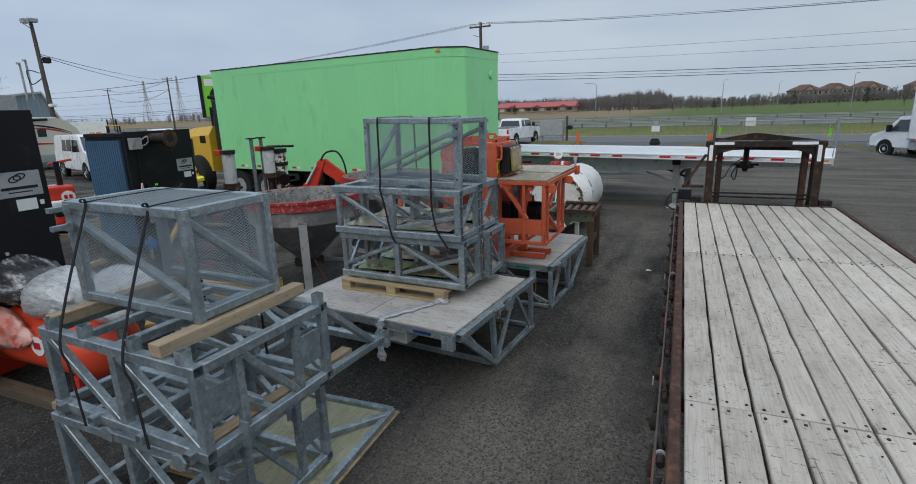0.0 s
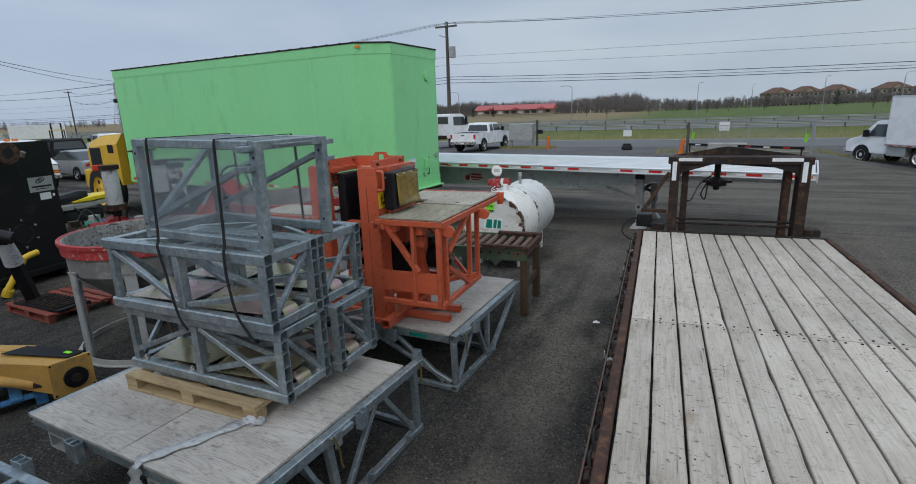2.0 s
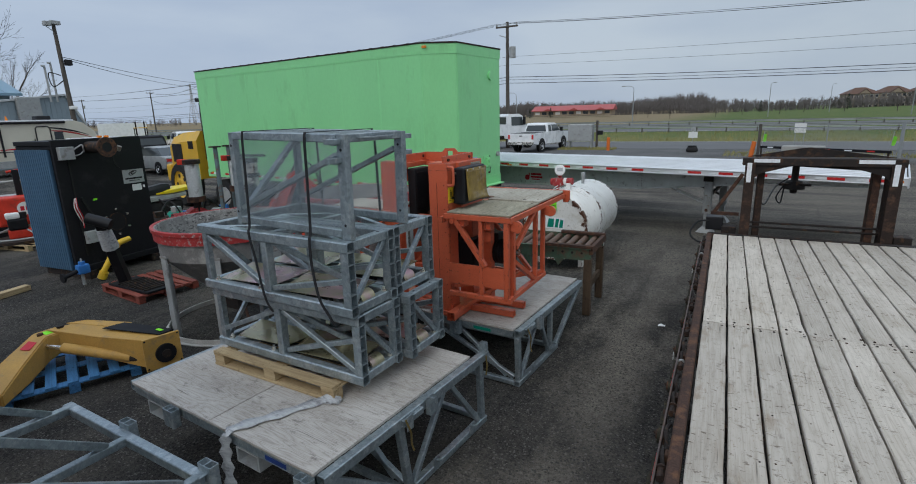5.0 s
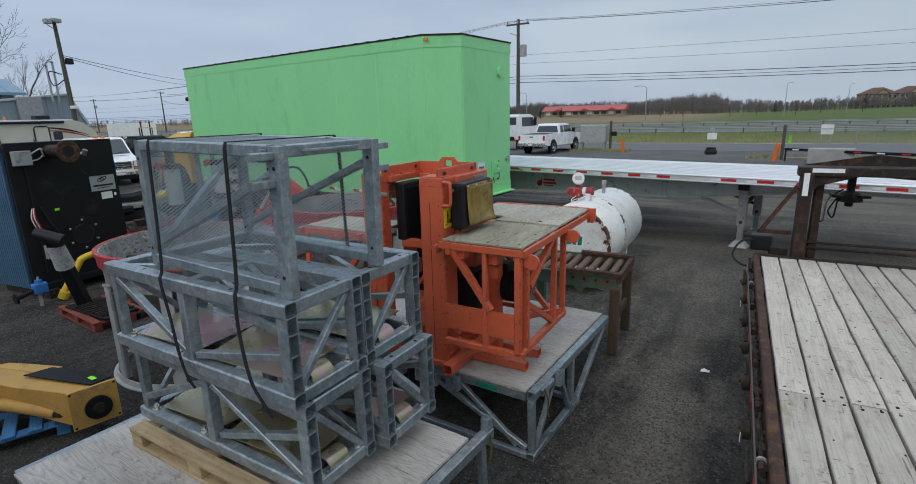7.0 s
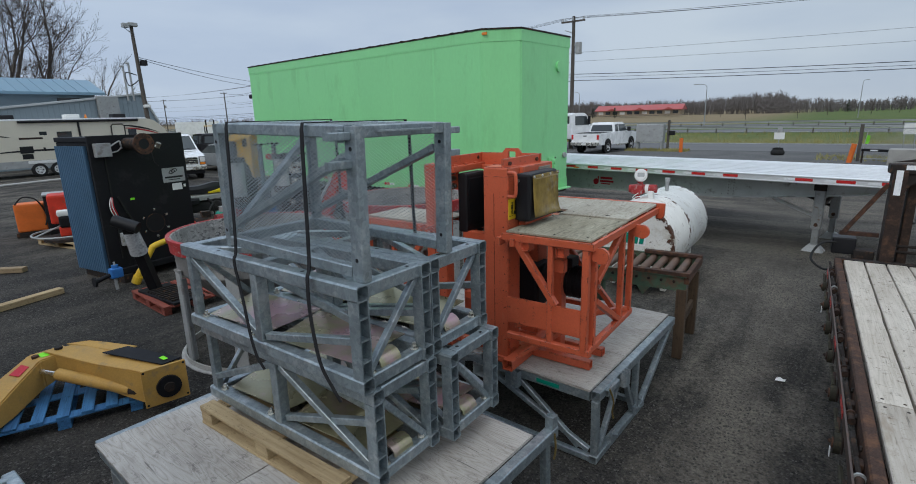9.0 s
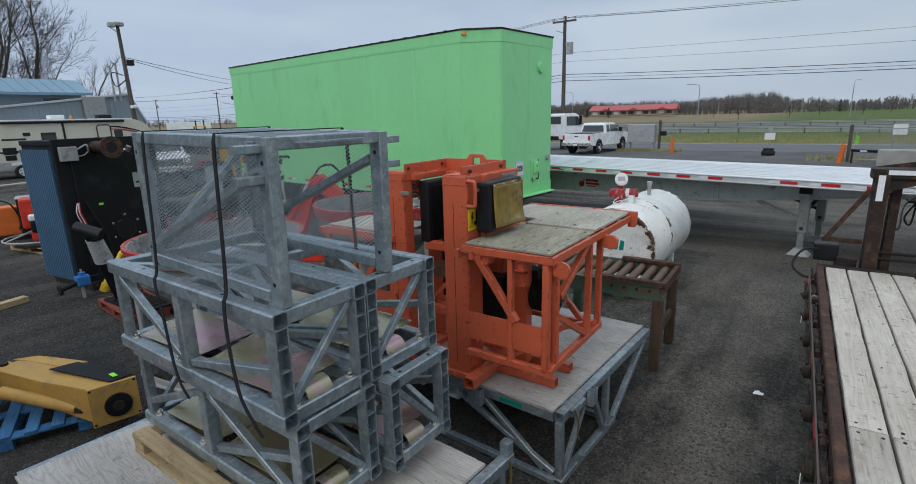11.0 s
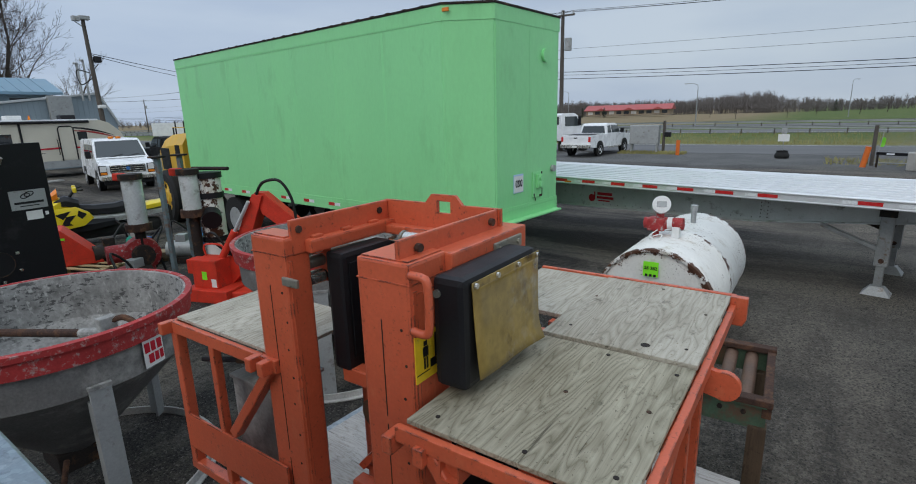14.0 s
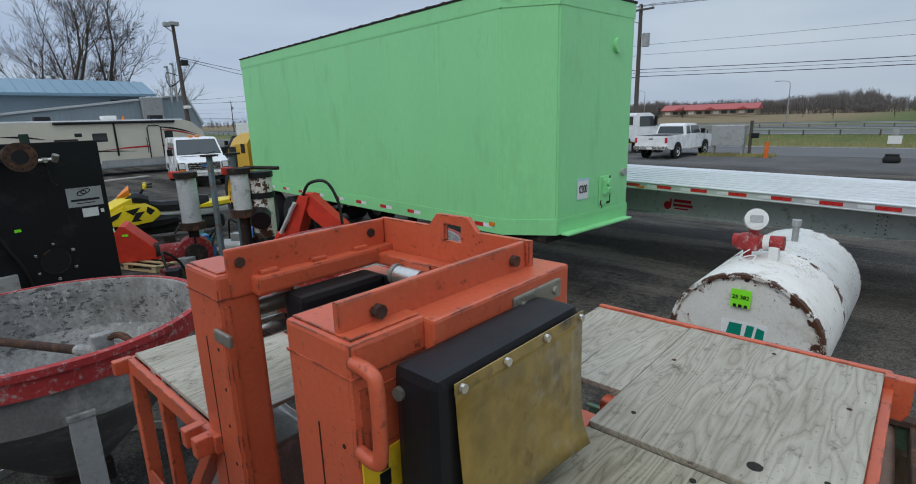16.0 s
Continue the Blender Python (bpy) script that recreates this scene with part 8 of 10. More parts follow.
# ---- pumps, columns and red attachments behind the hoppers ----
pumps = thing("pump_unit", pose(-10.63, 9.23, 0, 0, 0, 20), "rusty red pump set with clear-walled filter columns on a skid", "pump")
part("skid", BX((-0.7, -0.5, 0.0), (1.15, 0.6, 0.12), 0.01), RUST_DARK, pumps)
part("skid_plank", BX((-0.8, -0.62, 0.12), (0.3, -0.46, 0.17), 0.006), PALLET, pumps)
part("pump_casing", R((-0.12, 0.12, 0.56), (0.10, -0.06, 0.56), 0.27, seg=28), RED_WORN, pumps, "red pump casing", True)
part("pump_eye", R((0.09, -0.05, 0.56), (0.20, -0.14, 0.56), 0.17, seg=20), RUST_DARK, pumps, "", True)
part("motor", R((-0.05, 0.02, 0.60), (-0.33, -0.36, 0.60), 0.15, seg=20), RED_WORN, pumps, "", True)
part("motor_mount", BX((-0.42, -0.36, 0.12), (0.1, 0.16, 0.32), 0.01), RED_WORN, pumps)
for x, y, r, zb, zt_, nm in ((0.05, 0.0, 0.15, 1.08, 1.80, "clear_column"), (1.0, 0.18, 0.14, 1.30, 1.86, "clear_column")):
    part("riser", R((x, y, 0.3), (x, y, zb), 0.08, seg=16), RUST_DARK, pumps, "", True)
    part("lower_flange", R((x, y, zb - 0.12), (x, y, zb), r + 0.05, seg=20), RUST, pumps, "", True)
    part(nm, R((x, y, zb), (x, y, zt_), r, seg=24), COLUMN, pumps, "cloudy clear-walled column", True)
    part("upper_flange", R((x, y, zt_), (x, y, zt_ + 0.09), r + 0.03, seg=20), RUST_DARK, pumps, "", True)
    part("valve", BX((x - 0.32, y - 0.05, zt_ - 0.02), (x - 0.12, y + 0.05, zt_ + 0.10), 0.02), RED, pumps)
for x, y in ((0.75, -0.12), (0.80, 0.28)):
    part("post", B((x, y, 0.1), (x, y, 2.15), 0.07), surface("blue_grey_post", (0.13, 0.18, 0.20), 0.6, 0.1, 0.2, 5, 0.1, 60, (0.16, 0.08, 0.04), 0.3, 7) if x < 0.78 else bpy.data.materials["blue_grey_post"], pumps, "blue-grey steel post")
    part("post_cap", BX((x - 0.09, y - 0.09, 2.15), (x + 0.09, y + 0.09, 2.18), 0.004), RUST_DARK, pumps)
col = thing("filter_column", pose(-9.72, 10.05, 0), "thick white pipe column with black clamps and a side elbow", "pipe column")
for z0, z1 in ((0.05, 0.72), (0.80, 1.45), (1.52, 1.80)):
    part("pipe_length", R((0, 0, z0), (0, 0, z1), 0.19, seg=24), WHITE_TANK if z0 > 0.5 else PAPER, col, "", True)
for z in (0.72, 1.45, 1.78):
    part("clamp", R((0, 0, z), (0, 0, z + 0.09), 0.215, seg=24), BLACK_PLASTIC, col, "black rubber clamp", True)
part("elbow", R((0.1, -0.08, 1.18), (0.30, -0.20, 1.12), 0.15, seg=20), BLACK_PLASTIC, col, "", True)
part("cap_handle", R((-0.25, -0.1, 1.93), (0.42, 0.12, 1.93), 0.03), RUST_DARK, col)
tool = thing("hydraulic_power_pack", pose(-8.98, 9.50, 0, 0, 0, 18) @ Matrix.Scale(0.8, 4), "red hydraulic power pack with a tube handle", "machine")
part("tank_box", BX((-0.28, -0.22, 0.25), (0.28, 0.22, 0.80), 0.02), RED, tool)
part("base_plate", BX((-0.45, -0.35, 0.0), (0.55, 0.4, 0.25), 0.02), RED, tool)
part("side_box", BX((-0.45, -0.16, 0.50), (-0.285, 0.12, 0.78), 0.015), RED, tool)
part("tube_handle", P(arc([(-0.2, 0.1, 0.80), (-0.2, 0.1, 1.02), (0.2, 0.1, 1.02), (0.2, 0.1, 0.80)], 4), 0.02), RED, tool, "", True)
part("lot_tag", BX((-0.06, -0.226, 0.42), (0.05, -0.222, 0.58)), TAG_GREEN, tool)
part("label", BX((0.14, -0.226, 0.28), (0.25, -0.222, 0.44)), PAPER, tool)
boom = thing("backhoe_attachment", pose(-8.35, 10.05, 0, 0, 0, 25), "red backhoe attachment with a folded boom and hoses", "machine")
def plate_arm(pts, y0, y1, name, parent, material=RED):
    bm = bmesh.new()
    slab(bm, pts, y0, y1, bevel=0.008)
    return part(name, bm, material, parent)
plate_arm([(-0.05, 1.62), (0.10, 1.62), (0.62, 1.18), (0.70, 0.95), (0.45, 1.0), (0.05, 1.30)], -0.09, 0.09, "dipper", boom)
plate_arm([(-0.06, 1.60), (0.10, 1.58), (-0.40, 0.35), (-0.75, 0.0), (-0.95, 0.05), (-0.60, 0.55)], -0.13, 0.13, "boom", boom)
part("boom_cylinder", R((-0.75, -0.2, 0.45), (-0.38, -0.18, 1.05), 0.055, seg=14), RED, boom, "", True)
part("boom_rod", R((-0.38, -0.18, 1.05), (-0.10, -0.17, 1.50), 0.028, seg=12), ALU, boom, "bright piston rod")
part("hose_loop", P(arc([(0.0, -0.1, 1.6), (0.15, -0.14, 1.78), (0.4, -0.12, 1.80), (0.55, -0.1, 1.55), (0.6, -0.1, 1.2)], 7), 0.022), HOSE, boom)
part("hose_loop", P(arc([(-0.7, 0.2, 0.5), (-0.95, 0.0, 0.9), (-0.7, -0.2, 1.0), (-0.5, -0.1, 0.6)], 7), 0.02), HOSE, boom)
part("frame_base", BX((-1.1, -0.45, 0.0), (0.2, 0.45, 0.16), 0.02), RED, boom)
wedge = thing("bucket_scoop", pose(-12.95, 9.08, 0.127, 0, 0, 66), "small red steel bucket standing on gravel", "bucket")
bm = bmesh.new()
slab(bm, [(-0.40, 0.0), (0.44, 0.0), (0.40, 0.10), (-0.14, 0.68), (-0.22, 0.70), (-0.40, 0.50)], -0.32, 0.32, bevel=0.01)
part("bucket_body", bm, RED, wedge)
part("lot_tag", BX((-0.2, -0.326, 0.5), (-0.1, -0.3215, 0.54)), TAG_GREEN, wedge)


def snowmobile(m, label, yellow=None):
    s = thing("snowmobile", m, label, "snowmobile")
    y_ = yellow or SNOW_YELLOW
    def pod(name, pts, w0, w1, mat):
        bm = bmesh.new()
        rings = []
        for x, z0, z1, k in pts:
            w = w0 + (w1 - w0) * k
            rings.append([(x, -w, z0), (x, w, z0), (x, w, z0 + (z1 - z0) * 0.6), (x, w * 0.6, z1), (x, -w * 0.6, z1), (x, -w, z0 + (z1 - z0) * 0.6)])
        quads(bm, rings)
        return part(name, bm, mat, s, "", True)
    pod("belly", [(1.42, 0.34, 0.40, 0.15), (1.1, 0.24, 0.46, 0.5), (0.5, 0.20, 0.46, 1), (-0.1, 0.24, 0.46, 1), (-0.5, 0.30, 0.46, 0.7)], 0.12, 0.36, BLACK_PLASTIC)
    pod("hood", [(1.50, 0.36, 0.42, 0.0), (1.28, 0.36, 0.60, 0.45), (1.0, 0.46, 0.78, 0.8), (0.72, 0.60, 0.93, 0.9), (0.45, 0.78, 1.00, 0.6)], 0.05, 0.38, y_)
    pod("dash", [(0.62, 0.84, 0.95, 0.7), (0.35, 0.80, 1.02, 0.8), (0.12, 0.72, 0.92, 0.6)], 0.08, 0.30, BLACK_PLASTIC)
    for sgn in (-1, 1):
        bm = bmesh.new()
        slab(bm, [(1.05, 0.34), (1.0, 0.56), (0.62, 0.78), (0.20, 0.80), (-0.02, 0.66), (-0.10, 0.52), (0.10, 0.36), (0.55, 0.30)], min(sgn * 0.37, sgn * 0.43), max(sgn * 0.37, sgn * 0.43), bevel=0.015)
        side = part("side_panel", bm, y_, s, "yellow side panel with black graphics", True)
        for pts in ([(0.98, 0.40), (0.94, 0.54), (0.66, 0.66), (0.78, 0.50)], [(0.60, 0.66), (0.30, 0.72), (0.46, 0.54)], [(0.52, 0.40), (0.40, 0.60), (0.22, 0.62), (0.36, 0.46), (0.30, 0.40)], [(0.16, 0.72), (0.02, 0.62), (0.12, 0.52), (0.20, 0.60)]):
            bm = bmesh.new()
            slab(bm, pts, min(sgn * 0.431, sgn * 0.436), max(sgn * 0.431, sgn * 0.436))
            part("graphic", bm, INK, side)
    pod("seat", [(0.12, 0.60, 0.80, 0.6), (-0.15, 0.56, 0.76, 0.9), (-0.55, 0.54, 0.76, 1), (-0.95, 0.56, 0.84, 1), (-1.15, 0.58, 0.82, 0.7)], 0.10, 0.20, BLACK_PLASTIC)
    pod("tunnel", [(0.1, 0.34, 0.56, 0.9), (-0.7, 0.36, 0.55, 1), (-1.55, 0.44, 0.58, 0.9)], 0.16, 0.22, STEEL)
    pod("tail", [(-0.75, 0.54, 0.60, 0.8), (-1.25, 0.56, 0.72, 1), (-1.62, 0.60, 0.74, 0.6)], 0.10, 0.23, y_)
    part("tail_lamp", BX((-1.66, -0.10, 0.63), (-1.60, 0.10, 0.70), 0.01), INK_RED, s)
    part("snow_flap", BX((-1.70, -0.2, 0.18), (-1.67, 0.2, 0.56), 0.005), RUBBER, s)
    pod("windshield", [(0.74, 0.93, 0.96, 0.8), (0.60, 0.96, 1.10, 1), (0.48, 0.99, 1.20, 0.8)], 0.06, 0.22, AMBER)
    part("steering_post", R((0.30, 0, 0.95), (0.16, 0, 1.14), 0.03), HOSE, s)
    part("handlebar", P(arc([(0.02, -0.42, 1.16), (0.14, -0.2, 1.15), (0.16, 0.0, 1.14), (0.14, 0.2, 1.15), (0.02, 0.42, 1.16)], 4), 0.02), HOSE, s)
    part("hand_guard", BX((0.12, -0.36, 1.10), (0.20, -0.14, 1.22), 0.03), y_, s)
    part("hand_guard", BX((0.12, 0.14, 1.10), (0.20, 0.36, 1.22), 0.03), y_, s)
    part("track", BX((-1.45, -0.19, 0.0), (0.4, 0.19, 0.32), 0.10), RUBBER, s)
    for sgn in (-1, 1):
        y = sgn * 0.5
        bm = bmesh.new()
        slab(bm, [(0.35, 0.0), (1.25, 0.0), (1.50, 0.14), (1.47, 0.17), (1.2, 0.05), (0.35, 0.04)], y - 0.07, y + 0.07)
        part("ski", bm, y_, s)
        part("ski_leg", R((0.92, y * 0.62, 0.42), (0.86, y, 0.05), 0.035), CHROME, s)
        part("ski_arm", R((0.75, y * 0.4, 0.34), (0.88, y, 0.16), 0.02), HOSE, s)
    return s


snowmobile(pose(-15.25, 10.2, 0.12, 0, 0, 252), "yellow and black snowmobile parked on the gravel")
timber((-14.2, 8.9, 0.0), (-11.6, 10.6, 0.0), 0.3, 0.18, "weathered sleeper under machine parts")
pallet(pose(-13.45, 8.45, 0, 0, 0, 20), PALLET, "grey pallet with loose machine parts", 1.6, 1.2)
bits = [((-12.0, 9.9), BLUE_BITS), ((-11.6, 10.4), STEEL), ((-12.6, 9.5), RUST_DARK), ((-10.4, 9.0), RUST_DARK), ((-9.8, 8.6), BLACK), ((-12.9, 10.2), INK_GREEN), ((-11.9, 10.9), BLUE_BITS)]
for k, ((x, y), mm) in enumerate(bits):
    t = thing("machine_part", pose(x, y, 0, 0, 0, 37 * k), "small motor with a bracket and bent hose on gravel", "machine part", "machine parts")
    part("motor_body", R((-0.25, 0, 0.26), (0.22, 0, 0.26), 0.17, seg=16), mm, t, "", True)
    part("motor_foot", BX((-0.2, -0.2, 0.0), (0.2, 0.2, 0.12), 0.01), RUST_DARK, t)
    part("terminal_box", BX((-0.08, -0.08, 0.40), (0.12, 0.1, 0.55), 0.01), STEEL if k % 2 else mm, t)
    part("bent_hose", P(arc([(0.1, 0.1, 0.5), (0.35, 0.2, 0.75), (0.5, 0.0, 0.5), (0.55, -0.1, 0.05)], 6), 0.02), HOSE, t)
# trowel machines and an orange compressor farther left
for (x, y), mm, lab in (((-14.75, 7.45), RED, "red power trowel with an engine on a pallet"),):
    t = thing("power_trowel", pose(x, y, 0.127, 0, 0, 72), lab, "machine", "machines")
    part("hood", BX((-0.35, -0.3, 0.35), (0.35, 0.3, 1.0), 0.05), mm, t)
    bd = part("badge", R((0.18, -0.302, 0.74), (0.18, -0.308, 0.74), 0.15, seg=20), PAPER, t, "round white badge with red letter bars")
    part("letter_bar", BX((0.09, -0.312, 0.69), (0.16, -0.309, 0.79)), INK_RED, bd)
    part("letter_bar", BX((0.19, -0.312, 0.69), (0.27, -0.309, 0.79)), INK_RED, bd)
    en = part("engine", BX((-0.20, -0.62, 0.30), (0.15, -0.33, 0.55), 0.04), BLACK, t, "black petrol engine with a pale tank")
    part("fuel_tank", BX((-0.22, -0.60, 0.551), (0.04, -0.36, 0.68), 0.04), PAPER, en)
    part("air_filter", R((0.10, -0.5, 0.55), (0.10, -0.5, 0.68), 0.07, seg=14), BLACK_PLASTIC, en)
    part("gearbox", BX((-0.22, -0.6, 0.10), (0.2, -0.2, 0.299), 0.03), mm, t)
    part("guard_ring", P([(0.75 * math.cos(a), -0.3 + 0.75 * math.sin(a), 0.15) for a in [i * math.pi / 12 for i in range(25)]], 0.02), STEEL, t)
    for k in range(4):
        a = k * math.pi / 2 + 0.4
        part("guard_spoke", R((0, -0.3, 0.38), (0.75 * math.cos(a), -0.3 + 0.75 * math.sin(a), 0.15), 0.018), STEEL, t)
    part("blade_disc", R((0, -0.3, 0.0), (0, -0.3, 0.06), 0.55, seg=24), RUST_DARK, t)
    part("mast", BX((0.1, 0.2, 0.9), (0.22, 0.32, 1.6), 0.02), BLACK, t)
    part("handle", R((0.0, 0.26, 1.55), (0.5, 0.26, 1.62), 0.03), RED, t)
pallet(pose(-15.1, 6.85, 0, 0, 0, 10), PALLET, "grey pallet under a red trowel machine", 1.5, 1.3)
oc = thing("welder_cart", pose(-16.5, 7.2, 0, 0, 0, 72) @ Matrix.Scale(0.85, 4), "orange wheeled welder with a looped hose", "machine")
part("casing", BX((-0.35, -0.3, 0.15), (0.35, 0.3, 0.95), 0.05), PLASTIC_ORANGE, oc)
part("hose", P(arc([(-0.3, -0.3, 0.95), (-0.1, -0.34, 1.15), (0.2, -0.34, 1.05), (0.36, -0.32, 0.6), (0.3, -0.34, 0.3)], 6), 0.02), HOSE, oc)
part("skid_foot", BX((-0.4, -0.3, 0.0), (0.4, 0.3, 0.14), 0.01), RUST_DARK, oc)
dk = thing("dark_cabinet", pose(-15.95, 7.72, 0, 0, 0, 72), "dark grey equipment cabinet standing on the gravel", "cabinet")
part("casing", BX((-0.35, -0.3, 0.0), (0.35, 0.3, 1.0), 0.02), BLACK, dk)
part("lid", BX((-0.37, -0.32, 1.002), (0.37, 0.32, 1.04), 0.01), STEEL, dk)


# ---- vehicles ----
def hull(bm, pts, half, zlow=0.9, zhigh=2.0, tuck=0.12):
    """A vehicle body from its side outline (x forward, z up), leaning inwards above the waist."""
    def w(z):
        return half * (1 - tuck * min(max((z - zlow) / (zhigh - zlow), 0), 1))
    quads(bm, [[(x, -w(z), z) for x, z in pts], [(x, w(z), z) for x, z in pts]])
    bmesh.ops.bevel(bm, geom=bm.edges[:], offset=0.035, segments=2, affect="EDGES", clamp_overlap=True)
    return bm


def side_panel(parent, name, pts, half, side, material, zlow, zhigh, tuck, label="", out=0.012):
    def w(z):
        return half * (1 - tuck * min(max((z - zlow) / (zhigh - zlow), 0), 1))
    bm = bmesh.new()
    quads(bm, [[(x, side * (w(z) - 0.02), z) for x, z in pts], [(x, side * (w(z) + out), z) for x, z in pts]])
    return part(name, bm, material, parent, label)


def wheel(parent, x, y, r=0.38, width=0.24, rim=None):
    s = 1 if y > 0 else -1
    bm = bmesh.new()
    lathe(bm, [(r * 0.62, -width / 2), (r * 0.9, -width / 2), (r, -width * 0.35), (r, width * 0.35), (r * 0.9, width / 2), (r * 0.62, width / 2), (r * 0.62, -width / 2)], 28, pose(x, y, r, 90, 0, 0))
    t = part("wheel", bm, RUBBER, parent, "black tyre with a pale rim", True)
    bm = bmesh.new()
    lathe(bm, [(0.0, 0.03), (r * 0.2, 0.05), (r * 0.28, 0.01), (r * 0.52, 0.0), (r * 0.62, 0.05), (r * 0.62, -0.05), (0.0, -0.05)], 24, pose(x, y + s * width * 0.36, r, -90 * s, 0, 0))
    part("rim", bm, rim or ALU, t, "", True)
    for k in range(5):
        a = k * 2 * math.pi / 5
        part("rim_hole", R((x + r * 0.4 * math.cos(a), y + s * width * 0.40, r + r * 0.4 * math.sin(a)), (x + r * 0.4 * math.cos(a), y + s * width * 0.385, r + r * 0.4 * math.sin(a)), r * 0.09, seg=8), INK, t)
    return t


def front_glass(parent, a, b, half_a, half_b, name="windscreen", out=0.012):
    """A pane between two heights of a sloping front or back."""
    (xa, za), (xb, zb) = a, b
    d = Vector((zb - za, 0, -(xb - xa))).normalized() * out
    if (d.x > 0) != (xa + xb > 0):
        d = -d
    bm = bmesh.new()
    q = [Vector((xa, -half_a, za)), Vector((xa, half_a, za)), Vector((xb, half_b, zb)), Vector((xb, -half_b, zb))]
    quads(bm, [[p - d for p in q], [p + d for p in q]])
    return part(name, bm, WINDSCREEN, parent)


def van(m):
    v = thing("cargo_van", m, "white cargo van with an amber roof beacon facing the yard", "van")
    pts = [(-2.75, 0.45), (-2.78, 1.2), (-2.70, 2.0), (-2.55, 2.08), (0.85, 2.10), (1.10, 2.05), (1.78, 1.34), (2.60, 1.16), (2.74, 1.02), (2.76, 0.45)]
    part("body", hull(bmesh.new(), pts, 1.0, 1.1, 2.1, 0.13), WHITE, v)
    wind = front_glass(v, (1.13, 2.01), (1.76, 1.37), 0.80, 0.90)
    for y in (-0.35, 0.25):
        part("wiper", R((1.79, y, 1.375), (1.70, y + 0.42, 1.46), 0.012, seg=6), INK, wind)
    for s in (-1, 1):
        side_panel(v, "side_window", [(0.20, 1.32), (1.30, 1.32), (0.98, 1.86), (0.20, 1.88)], 1.0, s, WINDSCREEN, 1.1, 2.1, 0.13)
        side_panel(v, "side_window", [(-0.65, 1.34), (0.05, 1.34), (0.05, 1.88), (-0.65, 1.88)], 1.0, s, WINDSCREEN, 1.1, 2.1, 0.13)
        side_panel(v, "side_window", [(-1.35, 1.34), (-0.80, 1.34), (-0.80, 1.86), (-1.35, 1.86)], 1.0, s, WINDSCREEN, 1.1, 2.1, 0.13)
        part("mirror", BX((1.15, s * 1.02, 1.32), (1.30, s * 1.22, 1.62), 0.03) if s > 0 else BX((1.15, s * 1.22, 1.32), (1.30, s * 1.02, 1.62), 0.03), BLACK_PLASTIC, v)
        part("headlamp", BX((2.68, s * 0.86 - 0.13, 0.82), (2.775, s * 0.86 + 0.10, 1.05), 0.02), PAPER, v)
        for x in (-1.75, 1.75):
            wheel(v, x, s * 0.88)
            part("wheel_arch", R((x, s * 0.96, 0.40), (x, s * 1.006, 0.40), 0.46, seg=24), INK, v)
        part("amber_beacon", BX((0.65, s * 0.14 - 0.1, 2.10), (0.85, s * 0.14 + 0.1, 2.20), 0.04), AMBER, v)
    g = part("grille", BX((2.70, -0.64, 0.74), (2.772, 0.64, 1.06), 0.015), INK, v, "dark grille with chrome bars")
    for z in (0.76, 0.845, 0.93, 1.015):
        part("grille_bar", BX((2.773, -0.63, z), (2.795, 0.63, z + 0.030), 0.006), CHROME, g)
    part("badge", R((2.796, 0, 0.92), (2.806, 0, 0.92), 0.075, seg=16), BLUE_BITS, g)
    part("bumper", BX((2.66, -0.98, 0.46), (2.88, 0.98, 0.64), 0.03), CHROME, v)
    part("air_dam", BX((2.60, -0.90, 0.28), (2.76, 0.90, 0.455), 0.02), BLACK_PLASTIC, v)
    part("bumper_slot", BX((2.881, -0.34, 0.50), (2.884, 0.34, 0.59)), PAPER, v)
    for s_ in (-1, 1):
        part("turn_lamp", BX((2.66, s_ * 0.86 - 0.13, 0.70), (2.772, s_ * 0.86 + 0.10, 0.80), 0.01), AMBER, v)
        part("lamp_trim", BX((2.64, s_ * 0.865 - 0.16, 0.685), (2.768, s_ * 0.865 + 0.115, 1.075), 0.01), INK, v)
    part("hood_line", BX((1.9, -0.8, 1.31), (2.0, 0.8, 1.318)), STEEL, v)
    return v


